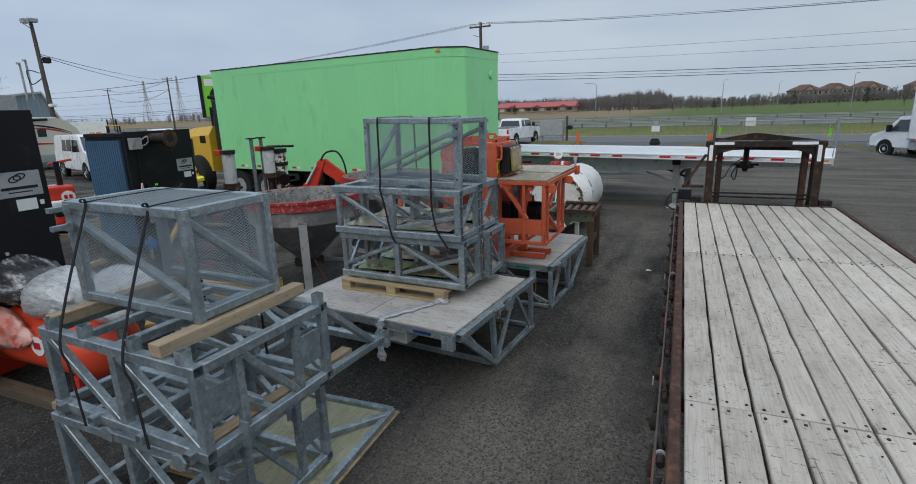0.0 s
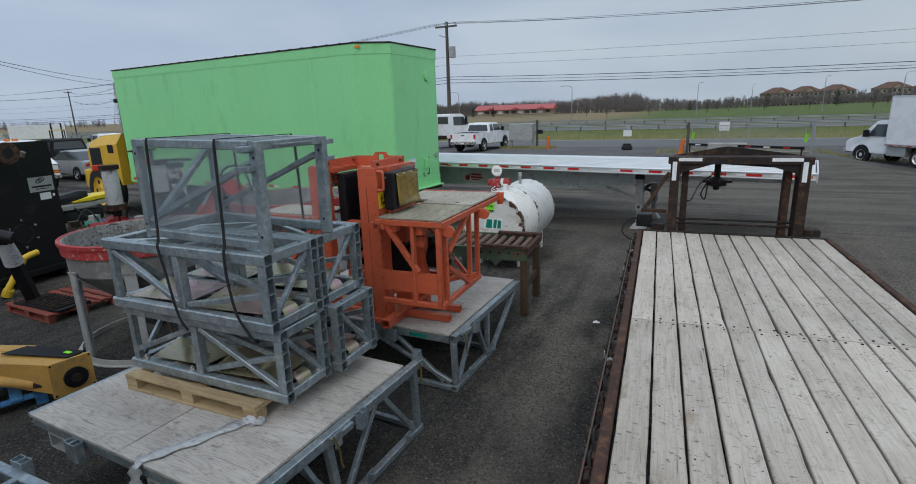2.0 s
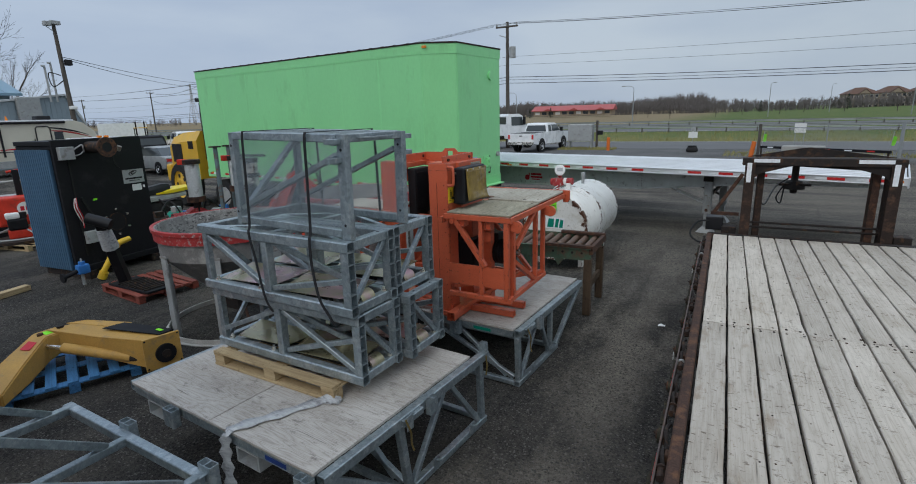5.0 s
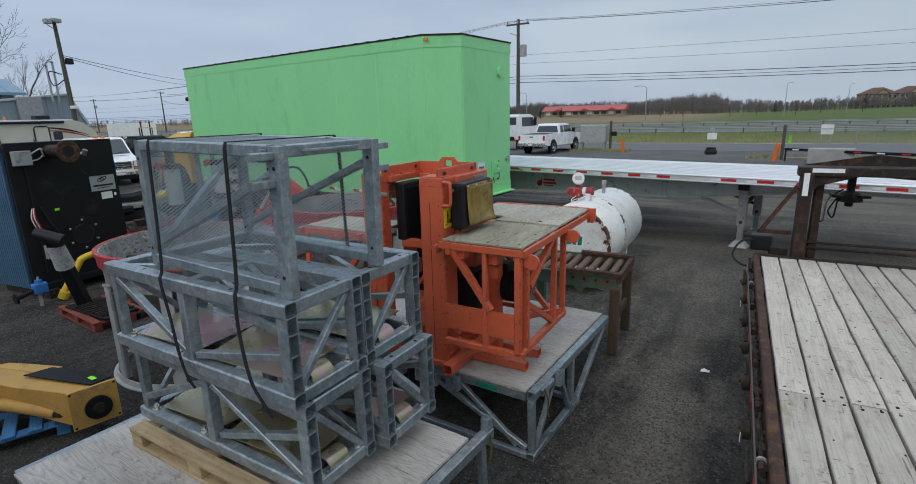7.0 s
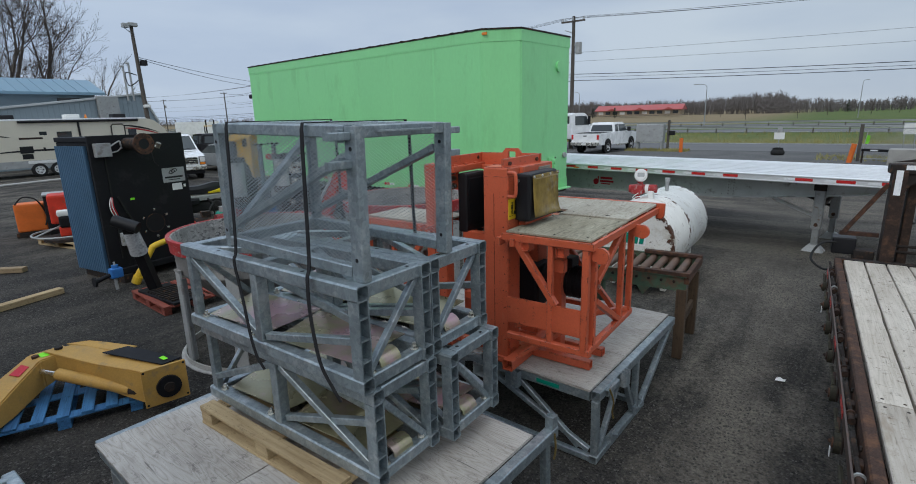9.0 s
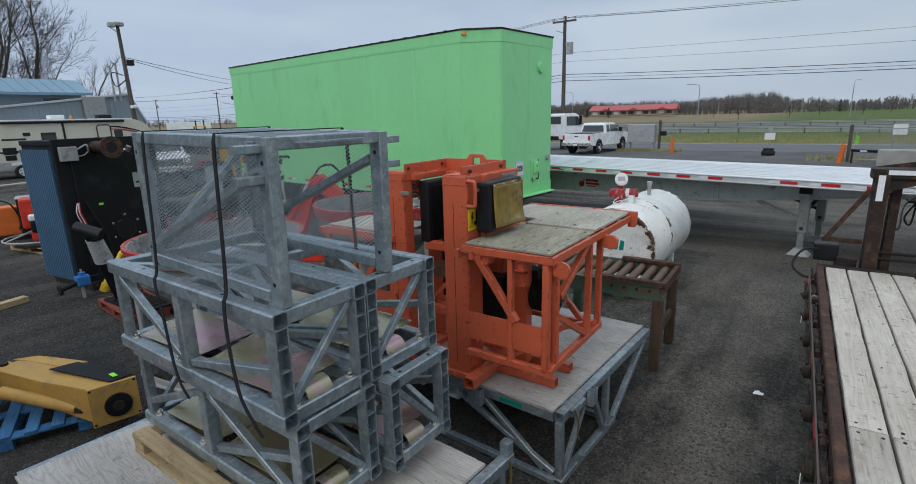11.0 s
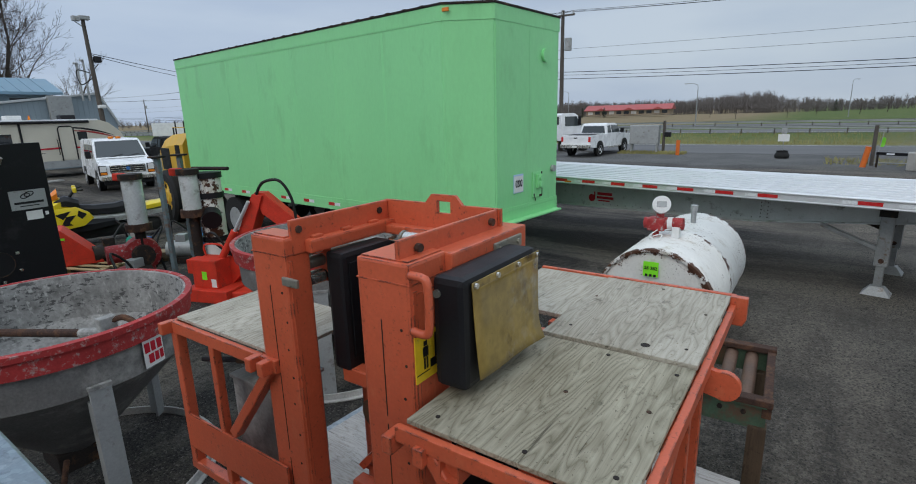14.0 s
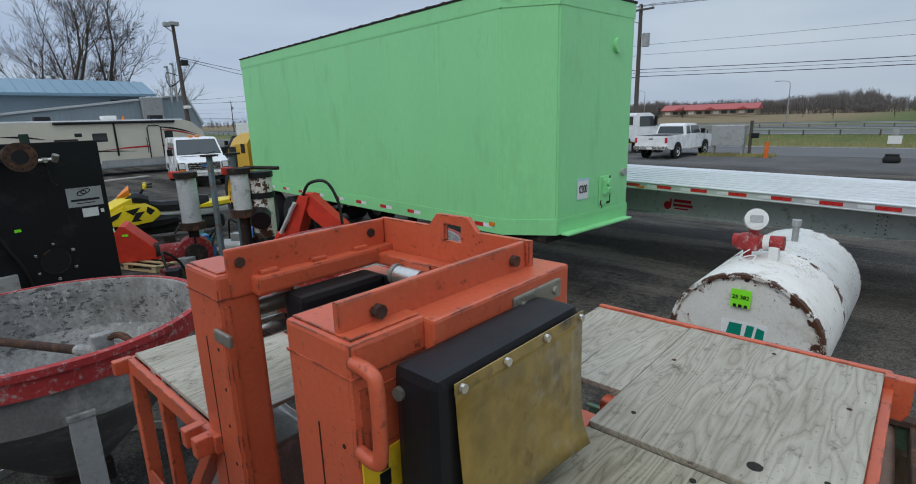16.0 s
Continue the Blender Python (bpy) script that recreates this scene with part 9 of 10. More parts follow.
def pickup(m, material, label, long=6.1):
    p = thing("pickup_truck", m, label, "pickup truck", "pickup trucks")
    h = long / 2
    low = [(-h, 0.62), (-h, 1.30), (-0.45, 1.32), (1.15, 1.30), (h - 0.15, 1.22), (h, 1.05), (h, 0.55), (h - 0.4, 0.5), (-h + 0.4, 0.55)]
    part("lower_body", hull(bmesh.new(), low, 1.0, 0.6, 1.4, 0.05), material, p)
    cabin = [(-0.75, 1.25), (-0.62, 1.86), (-0.45, 1.94), (0.75, 1.94), (1.02, 1.84), (1.58, 1.28)]
    part("cabin", hull(bmesh.new(), cabin, 0.93, 1.3, 1.95, 0.14), material, p)
    front_glass(p, (1.08, 1.78), (1.52, 1.34), 0.74, 0.84)
    front_glass(p, (-0.64, 1.78), (-0.735, 1.36), 0.70, 0.80, "rear_window")
    for s in (-1, 1):
        side_panel(p, "side_window", [(0.05, 1.36), (1.35, 1.36), (1.0, 1.80), (0.05, 1.82)], 0.93, s, WINDSCREEN, 1.3, 1.95, 0.14)
        side_panel(p, "side_window", [(-0.55, 1.36), (-0.08, 1.36), (-0.08, 1.82), (-0.48, 1.80)], 0.93, s, WINDSCREEN, 1.3, 1.95, 0.14)
        part("tail_lamp", BX((-h - 0.012, s * 0.90 - 0.07, 0.92), (-h + 0.02, s * 0.90 + 0.07, 1.22), 0.008), TAPE_RED, p)
        part("mirror", BX((1.15, min(s * 0.98, s * 1.2), 1.34), (1.27, max(s * 0.98, s * 1.2), 1.62), 0.02), BLACK_PLASTIC, p)
        for x in (-h * 0.58, h * 0.62):
            wheel(p, x, s * 0.88, 0.41, 0.27)
            part("wheel_arch", R((x, s * 0.95, 0.45), (x, s * 1.004, 0.45), 0.50, seg=24), INK, p)
        part("step_bar", BX((-0.6, min(s * 0.95, s * 1.08), 0.45), (1.1, max(s * 0.95, s * 1.08), 0.50), 0.015), CHROME, p)
    part("bed_floor", BX((-h + 0.1, -0.80, 1.318), (-0.8, 0.80, 1.324)), BLACK_PLASTIC, p)
    part("rear_bumper", BX((-h - 0.16, -0.98, 0.55), (-h + 0.02, 0.98, 0.76), 0.02), CHROME, p)
    part("plate", BX((-h - 0.168, -0.16, 0.58), (-h - 0.161, 0.16, 0.70)), PAPER, p)
    part("tailgate", BX((-h - 0.01, -0.80, 0.80), (-h + 0.01, 0.80, 1.27), 0.006), material, p)
    part("tailgate_handle", BX((-h - 0.02, -0.12, 1.12), (-h - 0.008, 0.12, 1.18)), INK, p)
    return p


def sedan(m, material, label):
    c = thing("car", m, label, "car", "cars")
    low = [(-2.25, 0.4), (-2.25, 0.92), (-1.6, 1.0), (0.9, 0.98), (2.0, 0.82), (2.25, 0.62), (2.25, 0.35), (-1.9, 0.3)]
    part("lower_body", hull(bmesh.new(), low, 0.88, 0.5, 1.0, 0.06), material, c)
    cabin = [(-1.75, 0.95), (-1.05, 1.40), (-0.2, 1.46), (0.35, 1.40), (1.15, 0.94)]
    part("cabin", hull(bmesh.new(), cabin, 0.80, 0.95, 1.45, 0.2), WINDSCREEN, c)
    part("roof", hull(bmesh.new(), [(-1.0, 1.40), (-0.2, 1.475), (0.33, 1.43), (0.3, 1.38), (-0.9, 1.38)], 0.66, 1.2, 1.5, 0.05), material, c)
    for s in (-1, 1):
        for x in (-1.4, 1.4):
            wheel(c, x, s * 0.78, 0.32, 0.2)
            part("wheel_arch", R((x, s * 0.84, 0.34), (x, s * 0.884, 0.34), 0.38, seg=20), INK, c)
        part("tail_lamp", BX((-2.262, s * 0.66 - 0.15, 0.72), (-2.22, s * 0.66 + 0.15, 0.86), 0.006), TAPE_RED, c)
        part("headlamp", BX((2.1, s * 0.62 - 0.14, 0.62), (2.262, s * 0.62 + 0.14, 0.74), 0.006), PAPER, c)
    return c


def box_truck(m):
    b = thing("box_truck", m, "white box truck with a van cab and grey side stripe", "truck")
    cab_ = [(0.9, 0.5), (0.9, 2.1), (1.5, 2.12), (1.75, 2.05), (2.4, 1.32), (3.1, 1.15), (3.25, 1.0), (3.25, 0.5)]
    part("cab", hull(bmesh.new(), cab_, 0.98, 1.1, 2.1, 0.12), WHITE, b)
    front_glass(b, (1.80, 1.98), (2.36, 1.38), 0.74, 0.84)
    for s in (-1, 1):
        side_panel(b, "side_window", [(1.0, 1.34), (2.05, 1.34), (1.65, 1.92), (1.0, 1.94)], 0.98, s, WINDSCREEN, 1.1, 2.1, 0.12)
        part("mirror", BX((1.9, min(s * 1.0, s * 1.25), 1.30), (2.05, max(s * 1.0, s * 1.25), 1.66), 0.03), BLACK_PLASTIC, b)
        wheel(b, 2.25, s * 0.86, 0.40, 0.26)
        part("wheel_arch", R((2.25, s * 0.93, 0.42), (2.25, s * 0.985, 0.42), 0.48, seg=24), INK, b)
        wheel(b, -0.85, s * 0.88, 0.42, 0.5)
        part("lower_rail", BX((-3.5, min(s * 1.16, s * 1.185), 0.92), (0.82, max(s * 1.16, s * 1.185), 1.02)), STEEL, b)
        for k in range(9):
            part("tape", BX((-3.3 + k * 0.46, min(s * 1.186, s * 1.19), 0.94), (-3.1 + k * 0.46, max(s * 1.186, s * 1.19), 0.99)), TAPE_RED, b)
    part("cargo_box", BX((-3.5, -1.15, 0.92), (0.82, 1.15, 3.25), 0.03), WHITE, b, "plain white cargo box")
    part("box_trim", BX((0.80, -1.165, 0.92), (0.835, 1.165, 3.27), 0.008), ALU, b)
    part("roof_trim", BX((-3.52, -1.165, 3.22), (0.80, 1.165, 3.27), 0.008), ALU, b)
    part("chassis", BX((-3.4, -0.5, 0.55), (1.0, 0.5, 0.9)), RUST_DARK, b)
    part("bumper", BX((3.15, -0.98, 0.45), (3.36, 0.98, 0.64), 0.02), STEEL, b)
    part("grille", BX((3.2, -0.6, 0.70), (3.27, 0.6, 0.98), 0.01), INK, b)
    part("fuel_box", BX((-0.2, 0.75, 0.45), (0.75, 1.10, 0.9), 0.02), STEEL, b)
    bm = bmesh.new()
    slab(bm, [(-2.3, 1.28), (-2.08, 1.06), (-2.3, 0.84), (-2.52, 0.84 + 0.22)], 1.19, 1.20)
    part("diamond_plate", bm, STEEL, b)
    return b


def day_cab(m):
    t = thing("truck_tractor", m, "white truck tractor with a black exhaust stack", "truck")
    c = [(0.6, 0.75), (0.6, 2.5), (0.75, 2.62), (1.7, 2.62), (2.0, 2.45), (2.25, 1.65), (3.3, 1.45), (3.45, 1.2), (3.45, 0.65)]
    part("cab", hull(bmesh.new(), c, 1.05, 1.4, 2.6, 0.08), WHITE, t)
    front_glass(t, (2.02, 2.38), (2.23, 1.72), 0.85, 0.92)
    front_glass(t, (0.6, 2.4), (0.6, 1.85), 0.7, 0.7, "rear_window")
    for s in (-1, 1):
        side_panel(t, "side_window", [(0.9, 1.75), (2.1, 1.75), (1.9, 2.4), (0.9, 2.4)], 1.05, s, WINDSCREEN, 1.4, 2.6, 0.08)
        wheel(t, 2.5, s * 0.95, 0.5, 0.3)
        wheel(t, -1.6, s * 0.9, 0.5, 0.55)
        wheel(t, -2.7, s * 0.9, 0.5, 0.55)
        part("mirror", BX((1.9, min(s * 1.1, s * 1.35), 1.8), (2.0, max(s * 1.1, s * 1.35), 2.4), 0.02), BLACK_PLASTIC, t)
    part("chassis", BX((-3.4, -0.45, 0.7), (0.8, 0.45, 0.98)), RUST_DARK, t)
    part("stack_guard", R((0.40, 0.85, 0.9), (0.40, 0.85, 2.3), 0.13, seg=14), STEEL, t)
    part("stack", R((0.40, 0.85, 2.3), (0.40, 0.85, 3.4), 0.07, seg=12), BLACK, t)
    return t


van(pose(-27.75, 16.1, 0, 0, 0, -14))
pickup(pose(-13.15, 38.6, 0, 0, 0, 84), WHITE, "white pickup truck parked with its tailgate to the yard")
day_cab(pose(-17.2, 39.4, 0, 0, 0, 58))
box_truck(pose(10.92, 33.60, -0.436, 0, 0, 120))
sedan(pose(-28.4, 19.4, 0, 0, 0, 175), STEEL, "silver car parked among others")
sedan(pose(-31.5, 24.6, 0, 0, 0, 165), BLACK, "dark car parked among others")
sedan(pose(-36.5, 27.5, 0, 0, 0, 170), BLACK, "dark car parked among others")
pickup(pose(-42.5, 30.5, 0, 0, 0, 160), WHITE, "white pickup truck parked among cars", 5.8)
pickup(pose(-33.5, 21.8, 0, 0, 0, 170), BLACK, "dark pickup truck parked among cars", 5.8)

# wheel loader behind the green trailer
ld = thing("wheel_loader", pose(-16.2, 13.75, 0, 0, 0, 170), "yellow wheel loader with a rounded engine hood", "loader")
bm = bmesh.new()
quads(bm, [[(x, -w, 0.9), (x, w, 0.9), (x, w, z1 - 0.3), (x, w * 0.8, z1), (x, -w * 0.8, z1), (x, -w, z1 - 0.3)] for x, w, z1 in ((-1.2, 0.95, 2.42), (0.0, 0.95, 2.36), (0.9, 0.9, 2.2), (1.2, 0.75, 1.7))])
part("engine_hood", bm, CAT_YELLOW, ld, "yellow engine hood")
for s in (-1, 1):
    part("vent_panel", BX((-0.1, min(s * 0.93, s * 0.965), 1.4), (0.6, max(s * 0.93, s * 0.965), 2.0), 0.01), BLACK_PLASTIC, ld)
    wheel(ld, -0.4, s * 1.05, 0.72, 0.5, CAT_YELLOW)
    part("badge", BX((-0.95, min(s * 0.953, s * 0.96), 1.85), (-0.6, max(s * 0.953, s * 0.96), 2.1)), BLACK, ld)
part("counterweight", BX((0.95, -0.95, 0.7), (1.35, 0.95, 1.3), 0.08), CAT_YELLOW, ld)
part("cab", BX((-2.6, -0.75, 1.5), (-1.25, 0.75, 3.3), 0.06), GLASS, ld)
part("cab_roof", BX((-2.7, -0.8, 3.3), (-1.15, 0.8, 3.42), 0.04), BLACK, ld)
part("exhaust", R((-0.5, 0.3, 2.3), (-0.5, 0.3, 3.05), 0.08), BLACK, ld)
part("intake", R((0.0, -0.2, 2.3), (0.0, -0.2, 2.6), 0.11), CAT_YELLOW, ld)

# travel trailer
rv = thing("travel_trailer", pose(-36.6, 15.0, 0, 0, 0, 87), "cream travel trailer with dark swoosh stripes and an awning", "caravan")
RW = 2.4
pts = [(-4.9, 0.55), (-4.95, 2.9), (-4.8, 3.02), (3.6, 3.05), (4.2, 2.85), (4.75, 2.35), (5.0, 1.7), (4.7, 0.8), (4.4, 0.55)]
part("body", hull(bmesh.new(), pts, RW / 2, 5, 6, 0), CREAM, rv)
part("roof_cap", BX((-4.85, -RW / 2 - 0.01, 2.97), (3.7, RW / 2 + 0.01, 3.06), 0.02), WHITE, rv)
part("lower_skirt", BX((-4.9, -RW / 2 - 0.006, 0.50), (4.4, -RW / 2 + 0.05, 0.88), 0.004), STEEL, rv)
yv = -RW / 2
door_ = part("door", BX((1.75, yv - 0.02, 0.92), (2.40, yv + 0.02, 2.66), 0.01), CREAM, rv, "cream entry door")
part("door_frame", P([(1.72, yv - 0.03, 0.88), (1.72, yv - 0.03, 2.58), (1.82, yv - 0.03, 2.69), (2.33, yv - 0.03, 2.69), (2.43, yv - 0.03, 2.58), (2.43, yv - 0.03, 0.88)], 0.03), BLACK_PLASTIC, rv)
part("grab_bar", P(arc([(1.60, yv - 0.02, 1.2), (1.60, yv - 0.12, 1.3), (1.60, yv - 0.12, 1.9), (1.60, yv - 0.02, 2.0)], 4), 0.02), BLACK_PLASTIC, rv)
for x0, x1, z0, z1 in ((2.6, 3.05, 1.93, 2.38), (-0.97, -0.28, 1.9, 2.36), (-4.05, -3.65, 2.0, 2.45), (-1.75, -1.42, 2.2, 2.39)):
    part("window", BX((x0, yv - 0.015, z0), (x1, yv + 0.02, z1), 0.01), GLASS, rv, "dark window")
for x0, x1, z0, z1 in ((-2.72, -2.14, 1.27, 1.64), (-2.67, -2.2, 0.97, 1.24), (-1.70, -1.60, 1.45, 1.55)):
    part("vent", BX((x0, yv - 0.015, z0), (x1, yv + 0.02, z1), 0.01), BLACK_PLASTIC, rv)
part("awning", R((-2.6, yv - 0.08, 2.92), (3.2, yv - 0.08, 2.92), 0.07), BLACK_PLASTIC, rv, "rolled awning")
part("awning_arm", BX((0.06, yv - 0.06, 1.1), (0.15, yv - 0.005, 2.9)), BLACK_PLASTIC, rv)
for k, (z, x0, x1, dz, mm) in enumerate(((1.42, -0.6, 4.4, -0.25, INK_RED), (1.30, -4.5, 1.0, -0.22, INK), (2.62, 2.0, 4.4, 0.5, INK), (2.45, 2.2, 4.6, 0.5, RED_WORN), (2.32, -4.8, -3.0, 0.2, INK))):
    bm = bmesh.new()
    rings = []
    for i in range(11):
        t = i / 10
        x = x0 + (x1 - x0) * t
        zz = z + dz * (4 * (t - 0.5) ** 2 - 1) * 0.5 if k < 2 else z - dz * t * t
        w = 0.045 * math.sin(math.pi * min(max(t, 0.02), 0.98)) + 0.006
        rings.append([(x, yv - 0.002, zz - w), (x, yv - 0.007, zz - w), (x, yv - 0.007, zz + w), (x, yv - 0.002, zz + w)])
    quads(bm, rings)
    part("swoosh_stripe", bm, mm, rv)
part("name_bars", BX((-2.67, yv - 0.008, 2.0), (-1.64, yv - 0.002, 2.10)), RUST_MID, rv)
for x in (-2.05, -1.2):
    wheel(rv, x, yv + 0.02, 0.36, 0.22)
    part("wheel_arch", BX((x - 0.44, yv - 0.03, 0.70), (x + 0.44, yv - 0.004, 0.86), 0.02), PAPER, rv)
solo("kerb", BX((-0.25, -12.0, 0.0), (0.25, 3.2, 0.06), 0.01), CONCRETE, pose(-32.2, 12.5, 0, 0, 0, 14), "pale concrete strip along the yard", "kerb", kind="structure")
for x in (-3.2, -0.2, 2.2):
    part("roof_vent", BX((x, -0.4, 3.06), (x + 0.7, 0.3, 3.3), 0.06), BLACK_PLASTIC if x != -0.2 else PAPER, rv)
part("beacon", R((0.9, 0, 3.06), (0.9, 0, 3.3), 0.08, 0.03), AMBER, rv)
part("hitch", B((4.6, 0, 0.6), (5.9, 0, 0.55), 0.12), BLACK, rv)
part("chassis", BX((-4.8, -1.0, 0.5), (4.6, 1.0, 0.7)), RUST_DARK, rv)

# ---- sheds ----
def shed_top(y):
    """Height of the shed's sloping roof edge."""
    return 4.76 - 0.118 * (21.6 - y) if y < 21.6 else 4.76 - 2.2 * (y - 21.6)


shed = thing("metal_shed", Matrix(), "blue-grey corrugated metal shed behind the caravan", "building")
bm = bmesh.new()
slab(bm, [(-12, 0.0), (22.5, 0.0), (22.5, shed_top(22.5)), (21.6, 4.76), (-12, shed_top(-12))], -54.0, -42.0, "yz")
part("wall", bm, SIDING, shed)
bm = bmesh.new()
for i in range(113):
    y = -11.8 + i * 0.3
    box(bm, (-41.999, y, 0.02), (-41.975, y + 0.05, shed_top(y) - 0.1))
tagged(part("siding_ribs", bm, SIDING, shed), kind="stuff")
part("roof_trim", B((-41.95, -12, shed_top(-12) + 0.02), (-41.95, 21.6, 4.80), 0.2, 0.14), surface("pale_trim", (0.5, 0.52, 0.53), 0.5, 0, 0.05), shed, "pale metal trim")
part("corner_trim", B((-41.95, 21.6, 4.8), (-41.95, 22.6, 2.7), 0.18, 0.12), bpy.data.materials["pale_trim"], shed)
part("duct", BX((-41.98, 18.6, 1.5), (-41.6, 19.9, 4.6), 0.05), STEEL, shed, "grey wall duct")
part("wall_lamp", BX((-41.97, 6.0, 4.0), (-41.7, 6.4, 4.3), 0.05), BLACK_PLASTIC, shed)
for dy in (0.0, 0.55):
    part("vent_pipe", P(arc([(-41.5, 20.5 + dy * 0.7, 4.3), (-41.5, 20.5 + dy * 0.7, 6.45 + dy * 0.4), (-41.47, 20.45 + dy * 0.7, 6.6 + dy * 0.4), (-41.4, 20.3 + dy * 0.7, 6.6 + dy * 0.4)], 5), 0.07), STEEL, shed, "tall vent pipe with a bent top")
barn = thing("blue_roof_barn", Matrix(), "grey barn with a blue metal roof and deep eaves", "building")
part("wall", BX((-57.0, -25.0, 0.0), (-52.0, 22.3, 5.2)), SIDING, barn)
bm = bmesh.new()
slab(bm, [(-51.0, 5.12), (-51.0, 5.32), (-54.0, 6.5), (-58.0, 5.3), (-58.0, 5.1), (-54.0, 6.3)], -26.0, 22.8)
part("roof", bm, ROOF_BLUE, barn, "blue metal roof")
bm = bmesh.new()
for i in range(60):
    y = -25.5 + i * 0.8
    beam(bm, (-51.0, y, 5.34), (-54.0, y, 6.52), 0.05, 0.05)
tagged(part("roof_ribs", bm, ROOF_BLUE, barn), kind="stuff")
part("gable", BX((-56.9, 22.301, 4.0), (-52.1, 22.31, 5.1)), SIDING, barn)
part("barn_window", BX((-52.0, 19.6, 4.1), (-51.97, 21.2, 4.9)), GLASS, barn)

# white storage box trailers and a forklift in the far corner of the yard
for x, y, L, rz in ((-98, 55.7, 7.4, 63),):
    c = thing("storage_trailer", pose(x, y, 0, 0, 0, rz), "white box trailer parked far off", "trailer", "storage trailers")
    part("box_body", BX((-L / 2, -1.25, 0.6), (L / 2, 1.25, 2.85), 0.04), WHITE, c)
    for xx in (-L / 2 + 1.2, -L / 2 + 2.4):
        wheel(c, xx, -1.0, 0.5, 0.4)
        wheel(c, xx, 1.0, 0.5, 0.4)
    part("landing_leg", BX((L / 2 - 2.2, -0.9, 0), (L / 2 - 2.0, -0.7, 0.6)), STEEL, c)
    part("landing_leg", BX((L / 2 - 2.2, 0.7, 0), (L / 2 - 2.0, 0.9, 0.6)), STEEL, c)
fk = thing("forklift", pose(-49, 30.5, 0, 0, 0, 150), "yellow and black forklift parked far off", "forklift")
part("body", BX((-1.0, -0.6, 0.3), (0.8, 0.6, 1.2), 0.1), CAT_YELLOW, fk)
for x in (-0.7, 0.6):
    for y in (-0.5, 0.5):
        part("cage_post", R((x, y, 1.2), (x, y, 2.3), 0.04), BLACK, fk)
part("cage_roof", BX((-0.75, -0.55, 2.3), (0.65, 0.55, 2.36), 0.02), CAT_YELLOW, fk)
for y in (-0.35, 0.35):
    part("mast_rail", BX((0.95, y - 0.06, 0.1), (1.1, y + 0.06, 2.9)), BLACK, fk)
for x in (-0.7, 0.6):
    for y in (-0.55, 0.55):
        wheel(fk, x, y, 0.32, 0.25)

# ---- poles, wires, lamps ----
def cable(name, a, b, sag, r, label, n=24):
    a, b = Vector(a), Vector(b)
    pts = [a.lerp(b, i / n) - Vector((0, 0, sag * 4 * (i / n) * (1 - i / n))) for i in range(n + 1)]
    return solo(name, P(pts, r, 5), WIRE, Matrix(), label, "cable", "overhead cables")


def utility_pole(x, y, h, label, transformer=True, turn=0.0, arm_z=0.35):
    p = thing("utility_pole", pose(x, y, land(x, y), 0, 0, turn), label, "utility pole", "utility poles")
    part("shaft", R((0, 0, 0), (0, 0, h), 0.17, 0.11, seg=12), POLE_WOOD, p, "", True)
    part("cross_arm", BX((-0.9, -0.16, h - arm_z - 0.06), (0.9, -0.06, h - arm_z + 0.06), 0.01), POLE_WOOD, p)
    for xx in (-0.8, 0.0, 0.8):
        part("insulator", R((xx, -0.11, h - arm_z + 0.06), (xx, -0.11, h - arm_z + 0.26), 0.05), STEEL, p)
    if transformer:
        part("transformer", R((0.42, 0, h - 2.6), (0.42, 0, h - 1.8), 0.24, seg=16), STEEL, p, "grey can transformer", True)
        part("bracket", BX((0.1, -0.05, h - 2.0), (0.3, 0.05, h - 1.9)), STEEL, p)
        part("fuse_arm", R((-0.1, 0, h - 1.1), (-0.65, 0, h - 0.9), 0.03), STEEL, p)
    return p


utility_pole(-16.6, 40.6, 9.4, "grey wooden utility pole with a crossarm and transformer")
utility_pole(52.0, 40.5, 10.0, "grey wooden utility pole beside the road")
for dx, dz, sag in ((-0.8, 9.3, 1.25), (0.0, 9.3, 1.3), (0.8, 9.3, 1.2)):
    cable("power_cable", (-16.6 + dx, 40.5, dz), (52.0 + dx, 40.4, dz + 0.3), sag, 0.011, "thin overhead power cable")
    cable("power_cable", (-16.6 + dx, 40.5, dz), (-140 + dx, 52.0, dz - 0.2), 2.2, 0.011, "thin overhead power cable")
for z, sag, r in ((6.9, 0.5, 0.014), (6.3, 0.6, 0.014), (5.4, 0.75, 0.035), (5.2, 0.75, 0.02), (4.95, 0.65, 0.035)):
    cable("telephone_cable", (-16.45, 40.6, z), (52.0, 40.5, z + 0.1), sag, r * 0.55, "thick black overhead telephone cable")
    cable("telephone_cable", (-16.45, 40.6, z), (-140, 52.0, z), 1.8, r * 0.55, "thick black overhead telephone cable")
for x, y, h, tr in ((-140, 52, 9.9, False), (-128, 80, 10.2, False), (-88, 66, 10.2, False), (-170, 85, 10.0, True)):
    utility_pole(x, y, h, "grey wooden utility pole far down the road", tr, 30)
cable("power_cable", (-38.1, 20.1, 6.9), (-88, 66, 9.6), 0.35, 0.02, "black overhead cable from the lamp pole")
cable("power_cable", (-38.1, 20.1, 6.8), (-88, 66, 9.0), 0.55, 0.02, "black overhead cable from the lamp pole")
cable("power_cable", (-88, 66, 9.6), (-128, 80, 9.8), 1.0, 0.03, "overhead cable far down the road")
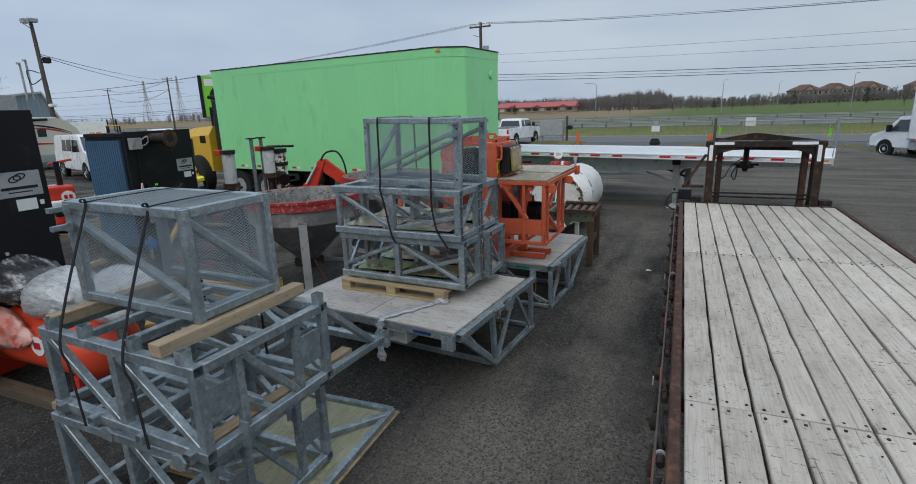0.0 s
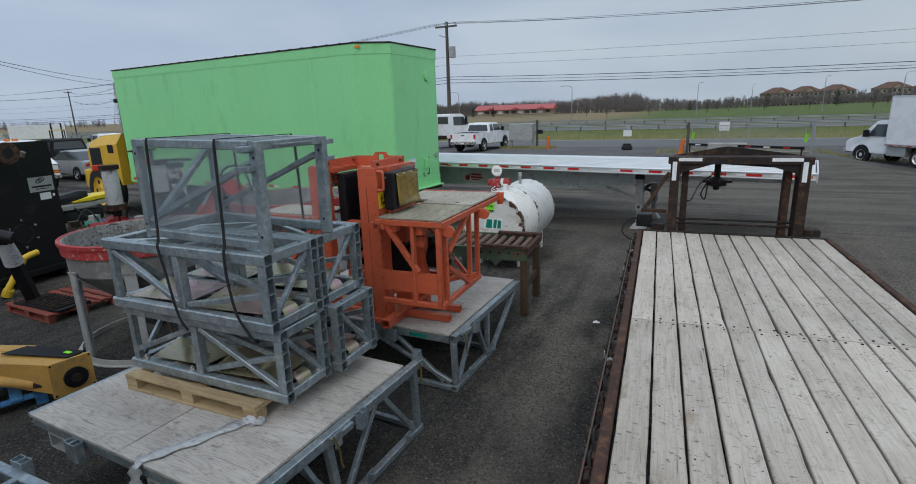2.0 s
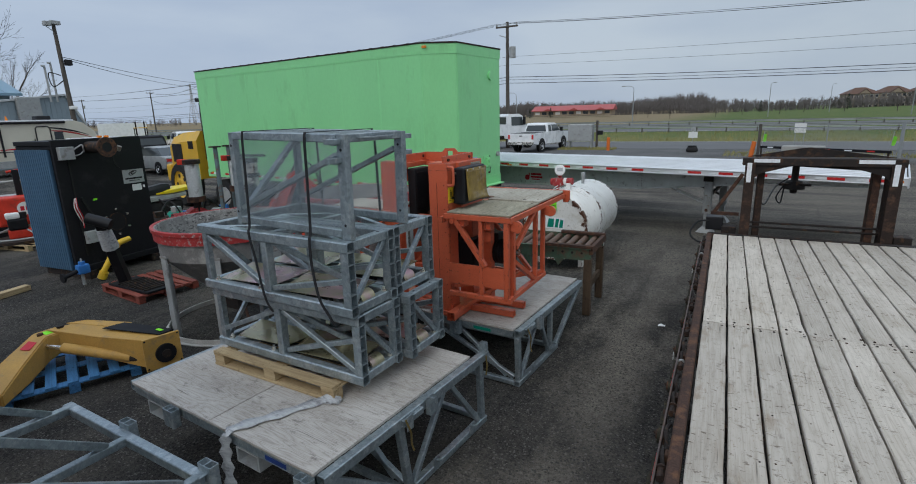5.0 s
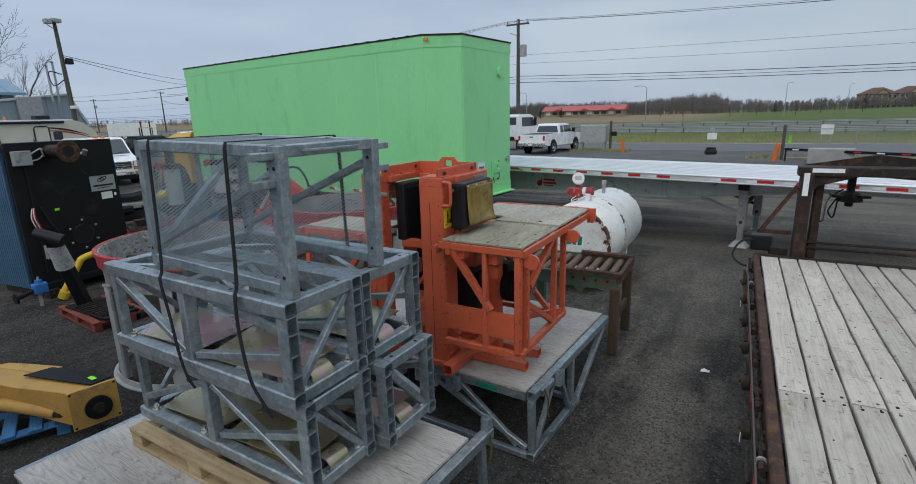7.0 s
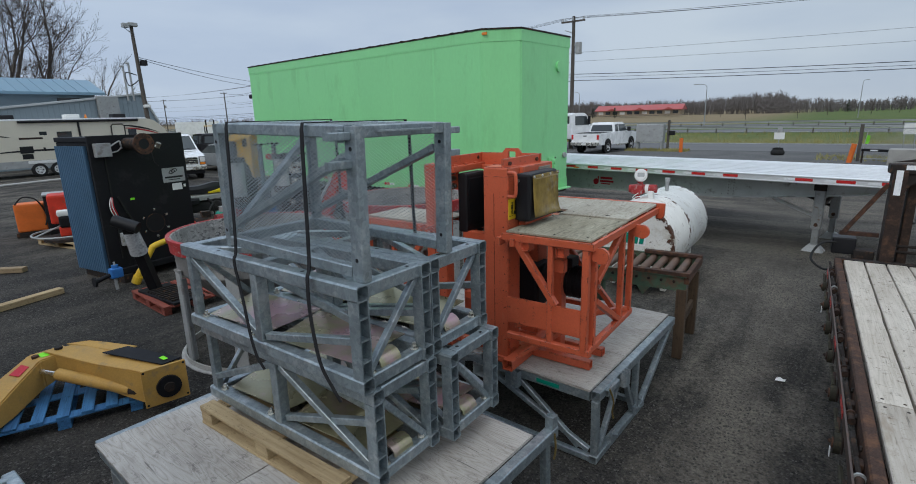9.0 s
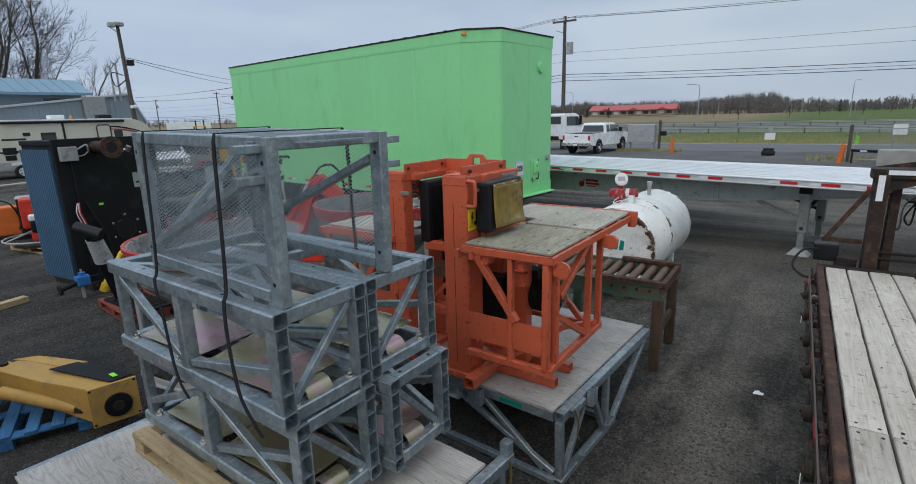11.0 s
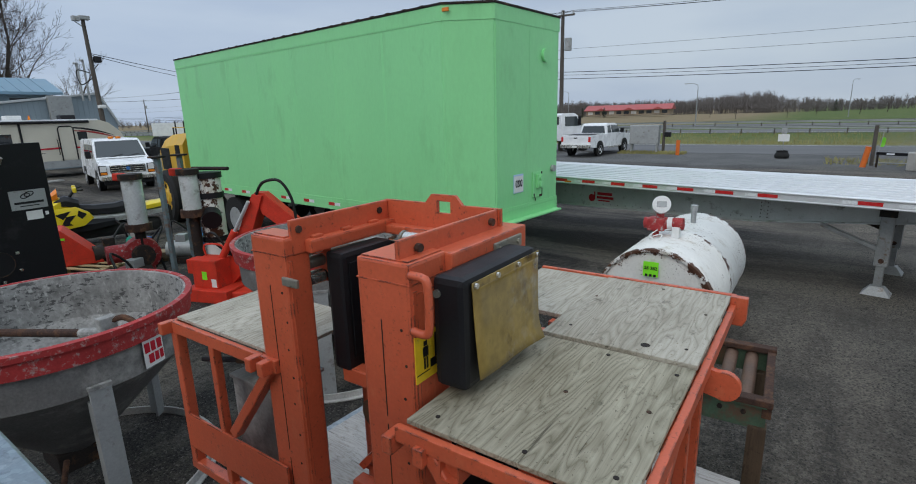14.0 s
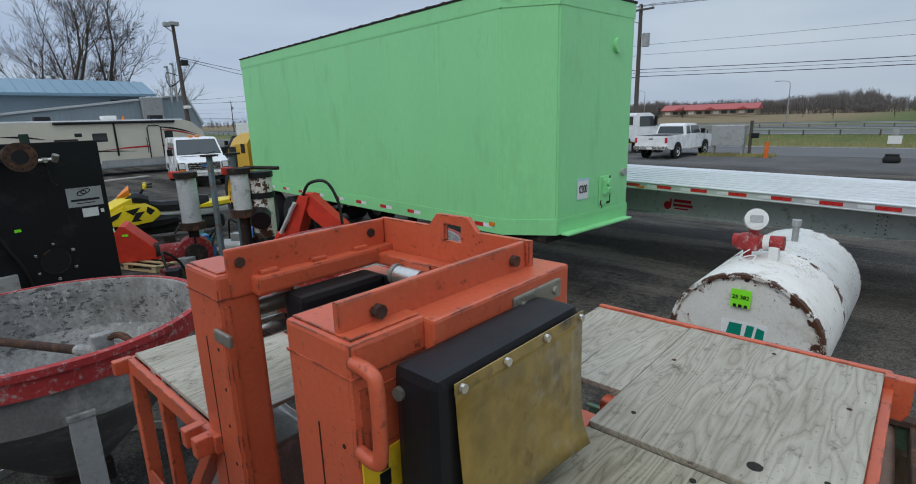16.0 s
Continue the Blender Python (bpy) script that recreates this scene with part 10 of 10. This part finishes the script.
cable("power_cable", (-88, 66, 8.0), (-128, 80, 8.2), 1.6, 0.03, "overhead cable far down the road")
cable("power_cable", (-88, 66, 8.0), (-140, 52, 8.2), 0.8, 0.03, "overhead cable far down the road")
flood = thing("floodlight_pole", pose(-38.1, 20.1, 0, 0, -2.0, 0), "leaning dark wooden pole with floodlights at its top", "lamp pole")
part("shaft", R((0, 0, 0), (0, 0, 8.9), 0.17, 0.10, seg=12), POLE_WOOD, flood, "", True)
part("lamp_head", BX((-0.05, -0.25, 8.82), (0.3, 0.30, 9.05), 0.04), STEEL, flood, "grey floodlight")
part("lamp_head", BX((0.1, -0.66, 8.68), (0.42, -0.28, 8.95), 0.04), STEEL, flood, "grey floodlight")
part("lamp_arm", B((0, 0, 8.4), (0.1, -0.5, 8.7), 0.04), STEEL, flood)
part("side_lamp", BX((0.05, 0.1, 6.4), (0.4, 0.45, 6.75), 0.04), BLACK_PLASTIC, flood)
part("cable_loop", P(arc([(0, -0.1, 5.5), (0.1, -0.8, 5.1), (0.1, -0.9, 5.9), (0, -0.2, 5.8)], 8), 0.03), HOSE, flood)
part("camera_dome", BX((0.1, -0.2, 3.7), (0.4, 0.2, 3.9), 0.06), PAPER, flood)


def street_lamp(x, y, h, rz, label="grey steel street lamp with a curved arm"):
    s = thing("street_lamp", pose(x, y, land(x, y), 0, 0, rz), label, "street lamp", "street lamps")
    part("shaft", R((0, 0, 0), (0, 0, h - 1.0), 0.10, 0.065, seg=10), GALV_FAR, s)
    part("arm", P(arc([(0, 0, h - 1.0), (0.1, 0, h - 0.3), (0.7, 0, h), (1.8, 0, h + 0.08)], 5), 0.045), GALV_FAR, s)
    part("lamp_head", BX((1.5, -0.14, h - 0.02), (2.2, 0.14, h + 0.10), 0.04), STEEL, s)


for x, y, h, rz in ((-19.0, 104.5, 6.9, 180), (-48, 118, 7.2, 180), (30, 146, 8.0, 60), (40, 132, 7.6, 20), (63, 150, 8.5, 20), (4, 150, 8.0, 60), (22, 205, 8.5, 60), (-75, 100, 8, 180), (55, 128, 8.5, 30)):
    street_lamp(x, y, h, rz)


def pylon(x, y, h):
    p = thing("lattice_pylon", pose(x, y, 0, 0, 0, 25), "grey steel lattice pylon on the horizon", "pylon", "pylons")
    bm = bmesh.new()
    def half(z):
        return 4.2 * (1 - z / h * 1.25) if z < h * 0.62 else 4.2 * (1 - 0.775) * (1 - (z - h * 0.62) / (h * 0.6))
    levels = [h * k / 12 for k in range(13)]
    for s, t in ((1, 1), (1, -1), (-1, 1), (-1, -1)):
        for a, b in zip(levels, levels[1:]):
            beam(bm, (s * half(a), t * half(a), a), (s * half(b), t * half(b), b), 0.32)
            beam(bm, (s * half(a), t * half(a), a), (-s * half(b), t * half(b), b), 0.18)
    for z in (0.62, 0.74, 0.86):
        beam(bm, (-7, 0, h * z), (7, 0, h * z), 0.3)
    tagged(part("lattice", bm, STEEL, p), kind="stuff")


pylon(-495, 345, 40)
pylon(-480, 370, 45)
pylon(-560, 72.5, 42)

# ---- the tall lime sign behind the trailer ----
sg = thing("roadside_sign", pose(-33.0, 28.8, 0, 0, 0, 50), "tall lime green and black roadside sign panel", "sign")
for x in (-0.8, 1.6):
    part("sign_post", BX((x, -0.12, 0), (x + 0.2, 0.12, 3.0)), STEEL, sg)
part("sign_panel", BX((-1.1, -0.2, 2.8), (2.4, 0.2, 5.7), 0.03), LIME, sg, "lime green panel")
part("sign_edge", BX((-1.3, -0.25, 2.75), (-1.05, 0.25, 5.75), 0.02), INK, sg)
part("sign_bar", BX((-0.9, -0.215, 5.0), (2.2, -0.205, 5.5)), PAPER, sg)
bm = bmesh.new()
lathe(bm, [(0.55, 0), (0.85, 0), (0.85, 0.012), (0.55, 0.012), (0.55, 0)], 32, pose(0.2, -0.205, 4.2, 90, 0, 0))
part("sign_ring", bm, INK, sg)
part("sign_bar", BX((-0.8, -0.215, 2.95), (2.0, -0.205, 3.2)), INK, sg)

# ---- yard entrance: fence, barrier, bollards, sign in a tyre, cabinet ----
fence = thing("chain_link_fence", pose(0.7, 34.7, 0), "galvanised chain-link fence at the yard entrance", "fence")
for x in (0.0, 3.0, 6.0):
    part("post", R((x, 0, -0.02), (x, 0, 1.75), 0.075 if x != 3.0 else 0.03), GALV_FAR if x else POLE_WOOD, fence)
for z in (0.12, 1.55):
    part("rail", R((0, 0, z), (6, 0, z), 0.022), GALV_FAR, fence)
verts, faces = [], []
for i in range(100):
    for s in (1, -1):
        x0 = -1.4 + i * 0.075
        a, b = (x0, 0.12), (x0 + s * 1.42, 1.54)
        if min(a[0], b[0]) < 0.02 or max(a[0], b[0]) > 5.98:
            continue
        k = len(verts)
        verts += [(a[0] - 0.004, 0, a[1]), (a[0] + 0.004, 0, a[1]), (b[0] + 0.004, 0, b[1]), (b[0] - 0.004, 0, b[1])]
        faces.append((k, k + 1, k + 2, k + 3))
tagged(raw("wire_mesh", verts, faces, GALV_FAR, fence), kind="stuff")
nt = thing("notice_board", pose(2.6, 36.0, 0), "blank white notice board on two posts", "sign")
part("board", BX((-0.27, -0.02, 1.22), (0.27, 0.02, 1.72), 0.01), PAPER, nt)
for x in (-0.2, 0.2):
    part("post", R((x, 0.03, 0), (x, 0.03, 1.3), 0.02), GALV_FAR, nt)
bar = thing("barrier_arm", pose(0.95, 33.9, -0.42, 0, 0, -33), "dark barrier bar with red and white tape and green flags", "barrier")
part("boom", BX((-0.2, -0.05, 0.95), (5.6, 0.05, 1.07), 0.01), BLACK, bar)
for k in range(6):
    part("tape", BX((0.2 + k * 0.9, -0.056, 0.98), (0.5 + k * 0.9, -0.0505, 1.04)), TAPE_RED if k % 2 else TAPE_WHITE, bar)
for x in (-0.15, 5.5):
    part("support", R((x, 0, 0.40), (x, 0, 0.96), 0.04), RUST_DARK, bar)
    fl = part("flag_stick", R((x, 0, 1.07), (x + 0.1, 0, 1.9), 0.012), STEEL, bar)
    bm = bmesh.new()
    quads(bm, [[(x + 0.03, 0.0, 1.30), (x + 0.05, 0.02, 1.45), (x + 0.08, 0.0, 1.70)], [(x + 0.14, 0.05, 1.28), (x + 0.17, 0.08, 1.42), (x + 0.20, 0.04, 1.66)]], False, False)
    part("flag", bm, LIME, fl, "limp green flag")
solo("concrete_block", BX((-0.9, -0.35, 0.0), (0.9, 0.35, 0.72), 0.04), CONCRETE, pose(2.6, 32.9, 0, 0, 0, -8), "grey concrete barrier block by the fence", "concrete block")


def bollard(x, y, tilt=0.0):
    b = thing("bollard", pose(x, y, 0, 0, tilt, 0), "orange-painted steel bollard at the entrance", "bollard", "bollards")
    part("tube", R((0, 0, -0.05), (0, 0, 0.85), 0.11, seg=18), PLASTIC_ORANGE, b, "", True)
    part("cap", R((0, 0, 0.85), (0, 0, 0.88), 0.115, seg=18), PLASTIC_ORANGE, b)


bollard(-8.25, 38.7)
bollard(0.35, 33.9, 8)
sp = thing("sign_in_tyre", pose(-2.85, 37.8, 0) @ Matrix.Scale(0.76, 4), "small white signs on a post set in an old tyre", "sign")
bm = bmesh.new()
lathe(bm, [(0.18, 0.0), (0.40, 0.02), (0.46, 0.12), (0.46, 0.22), (0.40, 0.34), (0.34, 0.42), (0.36, 0.52), (0.2, 0.54), (0.18, 0.3)], 28)
part("tyre", bm, RUBBER, sp, "old black tyre", True)
part("fill", R((0, 0, 0.0), (0, 0, 0.4), 0.2), CONCRETE, sp)
part("post", R((0, 0, 0.4), (0, 0, 2.1), 0.025), GALV_FAR, sp)
part("panel", BX((-0.34, -0.05, 1.15), (0.34, -0.03, 1.65), 0.005), PAPER, sp)
part("panel", BX((-0.16, -0.05, 1.68), (0.16, -0.03, 2.05), 0.005), STEEL, sp)
cb = thing("utility_cabinet", pose(-10.6, 40.2, 0, 0, 0, 0), "grey steel utility cabinet on a stand", "cabinet")
part("casing", BX((-0.9, -0.3, 0.55), (0.9, 0.3, 1.75), 0.03), STEEL, cb)
for x in (-0.8, 0.8):
    part("leg", BX((x - 0.06, -0.2, 0), (x + 0.06, 0.2, 0.55)), STEEL, cb)
part("post", R((1.15, 0.1, 0), (1.15, 0.1, 2.0), 0.09), POLE_WOOD, cb)
part("meter", BX((1.2, -0.1, 1.0), (1.6, 0.1, 1.3), 0.03), BLACK_PLASTIC, cb)


# ---- guard rails ----
def guard_rail(y, z, label):
    g = thing("guard_rail", pose(0, y, 0), label, "guard rail", "guard rails")
    bm = bmesh.new()
    slab(bm, [(0.0, z), (0.05, z - 0.06), (0.0, z - 0.13), (0.05, z - 0.2), (0.0, z - 0.27), (0.015, z - 0.27), (0.065, z - 0.2), (0.015, z - 0.13), (0.065, z - 0.06), (0.015, z)], -400, 400, "yz")
    part("w_beam", bm, GALV_FAR, g, "galvanised crash barrier beam")
    bm = bmesh.new()
    for i in range(134):
        x = -200 + i * 3.0
        box(bm, (x - 0.06, 0.07, -0.1), (x + 0.06, 0.2, z))
    tagged(part("post_timber", bm, POLE_WOOD, g), kind="stuff")


guard_rail(67.8, 0.80, "long galvanised guard rail beside the highway")
guard_rail(91.5, 0.80, "long galvanised guard rail along the median")


# ---- far buildings ----
random.seed(31)
rr = thing("red_roof_building", pose(-72, 246, 0.8, 0, 0, 4), "long low building with a red metal roof and brick front", "building")
part("wall", BX((-18, -5, 0), (18, 5, 2.3)), BRICK, rr)
bm = bmesh.new()
slab(bm, [(-6.2, 2.2), (-6.2, 2.4), (0, 4.6), (6.2, 2.4), (6.2, 2.2)], -18.8, 18.8, "yz")
part("roof", bm, ROOF_RED, rr, "red metal roof")
for k in range(11):
    part("window", BX((-17.2 + k * 3.2, -5.03, 0.6), (-15.0 + k * 3.2, -5.0, 1.9)), GLASS if k % 3 else PAPER, rr)
for k in range(3):
    bm = bmesh.new()
    slab(bm, [(-13 + k * 12, 2.3), (-10.6 + k * 12, 3.4), (-8.2 + k * 12, 2.3)], -7.2, -4.0)
    part("dormer", bm, ROOF_RED, rr)


def apartment(x, y, rz, w=13.0, d=11.0):
    h = thing("apartment_house", pose(x, y, land(x, y) - 1.2, 0, 0, rz), "beige brick apartment house with a brown hipped roof", "house", "apartment houses")
    part("wall", BX((-w / 2, -d / 2, 0), (w / 2, d / 2, 7.6)), BRICK, h)
    bm = bmesh.new()
    quads(bm, [[(-w / 2 - 0.6, -d / 2 - 0.6, 7.5), (w / 2 + 0.6, -d / 2 - 0.6, 7.5), (w / 2 + 0.6, d / 2 + 0.6, 7.5), (-w / 2 - 0.6, d / 2 + 0.6, 7.5)],
               [(-w / 2 + 4.5, -0.6, 10.6), (w / 2 - 4.5, -0.6, 10.6), (w / 2 - 4.5, 0.6, 10.6), (-w / 2 + 4.5, 0.6, 10.6)]])
    part("roof", bm, ROOF_BROWN, h, "brown shingle roof")
    bm = bmesh.new()
    slab(bm, [(-2.4, 7.6), (0.0, 9.6), (2.4, 7.6)], -d / 2 - 0.8, -d / 2 + 3)
    part("gable", bm, BRICK, h)
    for sx in (-1, 1):
        bm = bmesh.new()
        quads(bm, [[(0, -d / 2 - 1.0, 9.7), (0, -d / 2 + 3.4, 9.7), (0, -d / 2 + 3.4, 9.9), (0, -d / 2 - 1.0, 9.9)], [(sx * 2.8, -d / 2 - 1.0, 7.4), (sx * 2.8, -d / 2 + 3.4, 7.4), (sx * 2.8, -d / 2 + 3.4, 7.6), (sx * 2.8, -d / 2 - 1.0, 7.6)]])
        part("gable_roof", bm, ROOF_BROWN, h)
    for z in (0.8, 3.2, 5.6):
        for k in range(6):
            xx = -w / 2 + 1.4 + k * (w - 2.8) / 5
            wi = part("window", BX((xx - 0.6, -d / 2 - 0.05, z), (xx + 0.6, -d / 2 + 0.01, z + 1.4)), GLASS, h)
            part("window_frame", BX((xx - 0.7, -d / 2 - 0.03, z - 0.1), (xx + 0.7, -d / 2 + 0.0, z + 1.5)), PAPER, wi)
    part("balcony", BX((-1.8, -d / 2 - 1.6, 2.9), (1.8, -d / 2 - 0.06, 3.05)), CONCRETE, h)


for x, y, rz in ((47, 330, 12), (60, 332, 8), (73, 330, 14), (96, 330, 6), (113, 332, 10)):
    apartment(x, y, rz)


# ---- trees ----
def grow(out, a, d, length, r, depth, rng, sides, spread=0.5):
    """A branch that tapers, bends and divides; the thick wood goes to the trunk, the rest to the crown."""
    verts, faces = out[0] if depth >= out[2] else out[1]
    d = d.normalized()
    u = d.orthogonal().normalized()
    v = d.cross(u)
    bend = a + d * length * 0.55 + (u * rng.uniform(-1, 1) + v * rng.uniform(-1, 1)) * length * 0.05
    tip = bend + (d + Vector((0, 0, 0.10))).normalized() * length * 0.45
    r = max(r, 0.011)
    r2 = max(r * 0.66, 0.008)
    k = len(verts)
    for p, rad in ((a, r), (bend, r * 0.82), (tip, r2)):
        for i in range(sides):
            t = 2 * math.pi * i / sides
            verts.append(tuple(p + (u * math.cos(t) + v * math.sin(t)) * rad))
    for s in (0, sides):
        for i in range(sides):
            j = (i + 1) % sides
            faces.append((k + s + i, k + s + j, k + s + sides + j, k + s + sides + i))
    if depth == 0:
        return
    turn = rng.uniform(0, 2 * math.pi)
    for i in range(3 if depth < out[2] + 1 else 4):
        t = turn + i * 2.4
        side = (u * math.cos(t) + v * math.sin(t)) * rng.uniform(spread * 0.45, spread * 1.3) * (0.35 if i == 0 else 1.0)
        at = tip if i == 0 else (a.lerp(bend, rng.uniform(0.6, 1.0)) if i % 2 else bend.lerp(tip, rng.uniform(0.2, 1.0)))
        grow(out, at, d + side + Vector((0, 0, 0.10)), length * rng.uniform(0.62, 0.82) * (1.0 if i == 0 else 0.86), r2 * (0.92 if i == 0 else 0.58), depth - 1, rng, max(3, sides - 1), spread)


def bare_tree(x, y, h, seed, label, stems=1, depth=6, spread=0.5):
    rng = random.Random(seed)
    t = thing("bare_tree", pose(x, y, land(x, y)), label, "tree", "bare trees")
    out = (([], []), ([], []), depth - 1)
    for s in range(stems):
        off = Vector((rng.uniform(-0.4, 0.4) * (stems > 1), rng.uniform(-0.6, 0.6) * (stems > 1), 0))
        lean = Vector((rng.uniform(-0.15, 0.15), rng.uniform(-0.3, 0.3), 1))
        grow(out, off, lean, h * 0.24, h * 0.012, depth, rng, 6, spread)
    raw("trunk", *out[0], BARK, t)
    raw("crown", *out[1], BARK, t, "leafless crown of fine grey-brown twigs")
    return t


bare_tree(-64, 19.6, 25.0, 3, "tall leafless tree behind the blue-roofed barn", 2, 7, 0.82)
bare_tree(-65, 23.0, 26.0, 8, "tall leafless tree behind the blue-roofed barn", 1, 7, 0.82)
bare_tree(-66, 16.8, 19.0, 9, "tall leafless tree behind the blue-roofed barn", 1, 6, 0.85)
bare_tree(-130, 50.6, 26.0, 5, "slim leafless tree beside the shed", 1, 6, 0.6)
bare_tree(-131, 53.6, 19.0, 12, "slim leafless tree beside the shed", 1, 5, 0.6)
for k, (x, y, h) in enumerate(((26, 205, 8), (36, 190, 7), (-18, 150, 5), (-8, 165, 5), (8, 190, 7), (46, 170, 6), (56, 165, 7), (62, 215, 8), (16, 215, 8), (-2, 200, 7), (84, 220, 9), (70, 160, 6), (-30, 190, 6), (-190, 210, 9), (-150, 150, 7))):
    bare_tree(x, y, h, 40 + k, "young leafless tree on the grass", 1, 4)


def woods(name, x0, x1, y0, y1, n, h0, h1, seed, label):
    """A far belt of leafless trees: every one a trunk with thin twigs."""
    rng = random.Random(seed)
    verts, faces = [], []
    def sliver(a, b, w):
        k = len(verts)
        verts.extend([(a[0] - w, a[1], a[2]), (a[0] + w, a[1], a[2]), (b[0] + w * 0.4, b[1], b[2]), (b[0] - w * 0.4, b[1], b[2])])
        faces.append((k, k + 1, k + 2, k + 3))
    for i in range(n):
        x, y = rng.uniform(x0, x1), rng.uniform(y0, y1)
        z = land(x, y)
        clump = 0.75 + 0.35 * noise.noise((x * 0.03, y * 0.03, seed))
        h = rng.uniform(h0, h1) * clump
        sliver((x, y, z), (x + rng.uniform(-0.4, 0.4), y, z + h), 0.09)
        for k in range(52):
            zz = z + h * rng.uniform(0.15, 0.85)
            L = h * rng.uniform(0.12, 0.3)
            a = rng.uniform(-1.1, 1.1)
            sliver((x, y + rng.uniform(-1, 1), zz), (x + L * math.sin(a), y + rng.uniform(-1, 1), min(zz + L * math.cos(a), z + h * 1.05)), 0.055)
    # the paler bark carries the haze of the distance
    ob = raw(name, verts, faces, HAZED_BARK)
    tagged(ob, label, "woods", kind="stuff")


woods("far_woods", -210, -20, 300, 340, 1500, 8, 11.5, 1, "grey-brown belt of leafless woods on the horizon")
woods("far_woods", -30, 190, 285, 345, 1300, 4, 8, 2, "thin belt of leafless trees on the horizon")
woods("far_woods", -420, -210, 300, 360, 400, 7, 11, 3, "thin belt of leafless trees on the horizon")
woods("far_woods", -600, -330, 60, 300, 500, 5, 8, 4, "low leafless trees far to the west")
for k, (x, y, h) in enumerate(((-90, 236, 4.5), (-80, 236, 4.5), (34, 262, 6), (52, 232, 5.5), (88, 240, 7), (95, 238, 6), (4, 268, 5), (100, 200, 6))):
    rng = random.Random(k)
    t = thing("evergreen_tree", pose(x, y, land(x, y)), "dark evergreen tree in the distance", "tree", "evergreen trees")
    part("trunk", R((0, 0, 0), (0, 0, h * 0.3), 0.15), BARK, t)
    verts, faces = [], []
    for i in range(260):
        z = h * (0.08 + 0.92 * rng.random())
        rad = (1 - z / h) * h * 0.26 + 0.05
        a = rng.uniform(0, 2 * math.pi)
        rr_ = rad * rng.uniform(0.4, 1.05)
        p = Vector((rr_ * math.cos(a), rr_ * math.sin(a), z))
        s = 0.10 * h * rng.uniform(0.5, 1.0)
        d1 = Vector((math.cos(a), math.sin(a), -0.4)) * s
        d2 = Vector((-math.sin(a), math.cos(a), 0.1)) * s * 0.5
        kk = len(verts)
        verts += [tuple(p - d2), tuple(p + d2), tuple(p + d1)]
        faces.append((kk, kk + 1, kk + 2))
    raw("crown", verts, faces, EVERGREEN, t)

# ---- loose stones, tufts and litter ----
rng = random.Random(77)
verts, faces = [], []
def stone(x, y, s):
    z = land(x, y)
    k = len(verts)
    a = rng.uniform(0, 6.3)
    for i in range(4):
        t = a + i * 1.57 + rng.uniform(-0.3, 0.3)
        verts.append((x + s * math.cos(t), y + s * math.sin(t), z - 0.002))
    verts.append((x + rng.uniform(-0.3, 0.3) * s, y + rng.uniform(-0.3, 0.3) * s, z + s * rng.uniform(0.5, 0.9)))
    faces.extend([(k, k + 1, k + 4), (k + 1, k + 2, k + 4), (k + 2, k + 3, k + 4), (k + 3, k, k + 4)])
for i in range(15000):
    x, y = rng.uniform(-2.6, 0.1), 1.5 + 16 * rng.random() ** 1.5
    stone(x, y, rng.uniform(0.004, 0.013))
for i in range(7000):
    x, y = rng.uniform(-9.5, -2), rng.uniform(2.0, 9.5)
    stone(x, y, rng.uniform(0.005, 0.016))
for i in range(4000):
    x, y = rng.uniform(2.6, 12), rng.uniform(3, 16)
    stone(x, y, rng.uniform(0.006, 0.018))
STONE = surface("grey_gravel_stone", (0.055, 0.052, 0.048), 0.9, 0, 0.4, 30, 0, 60, (0.13, 0.122, 0.11), 0.2, 12)
tagged(raw("gravel", verts, faces, STONE), "scattered grey gravel stones", "gravel", kind="stuff")
verts, faces = [], []
for i in range(9000):
    if i < 6500:
        x, y = rng.uniform(-70, 45), rng.uniform(50, 67)
    else:
        x, y = rng.choice(((rng.uniform(-1, 14), rng.uniform(34.6, 38)), (rng.uniform(-12, -8), rng.uniform(39, 40.4))))
    h = rng.uniform(0.15, 0.5) if i < 6500 else rng.uniform(0.05, 0.22)
    z = land(x, y)
    k = len(verts)
    verts += [(x - 0.02, y, z), (x + 0.02, y, z), (x + rng.uniform(-0.12, 0.12), y + rng.uniform(-0.1, 0.1), z + h)]
    faces.append((k, k + 1, k + 2))
tagged(raw("tall_grass", verts, faces, surface("dry_grass_blade", (0.27, 0.25, 0.10), 0.9, 0, 0.3, 0.5, 0, 3)), "dry tall grass along the roadside", "grass", kind="stuff")
bm = bmesh.new()
quads(bm, [[(-0.08, -0.05, 0.002), (0.02, -0.07, 0.02), (0.09, -0.03, 0.004)], [(-0.06, 0.02, 0.03), (0.03, 0.01, 0.012), (0.10, 0.03, 0.03)], [(-0.07, 0.07, 0.004), (0.0, 0.08, 0.03), (0.06, 0.07, 0.002)]], False, False)
solo("crumpled_paper", bm, PAPER, pose(-0.63, 8.66, 0.0) @ Matrix.Scale(0.5, 4), "crumpled white paper on the gravel", "litter")
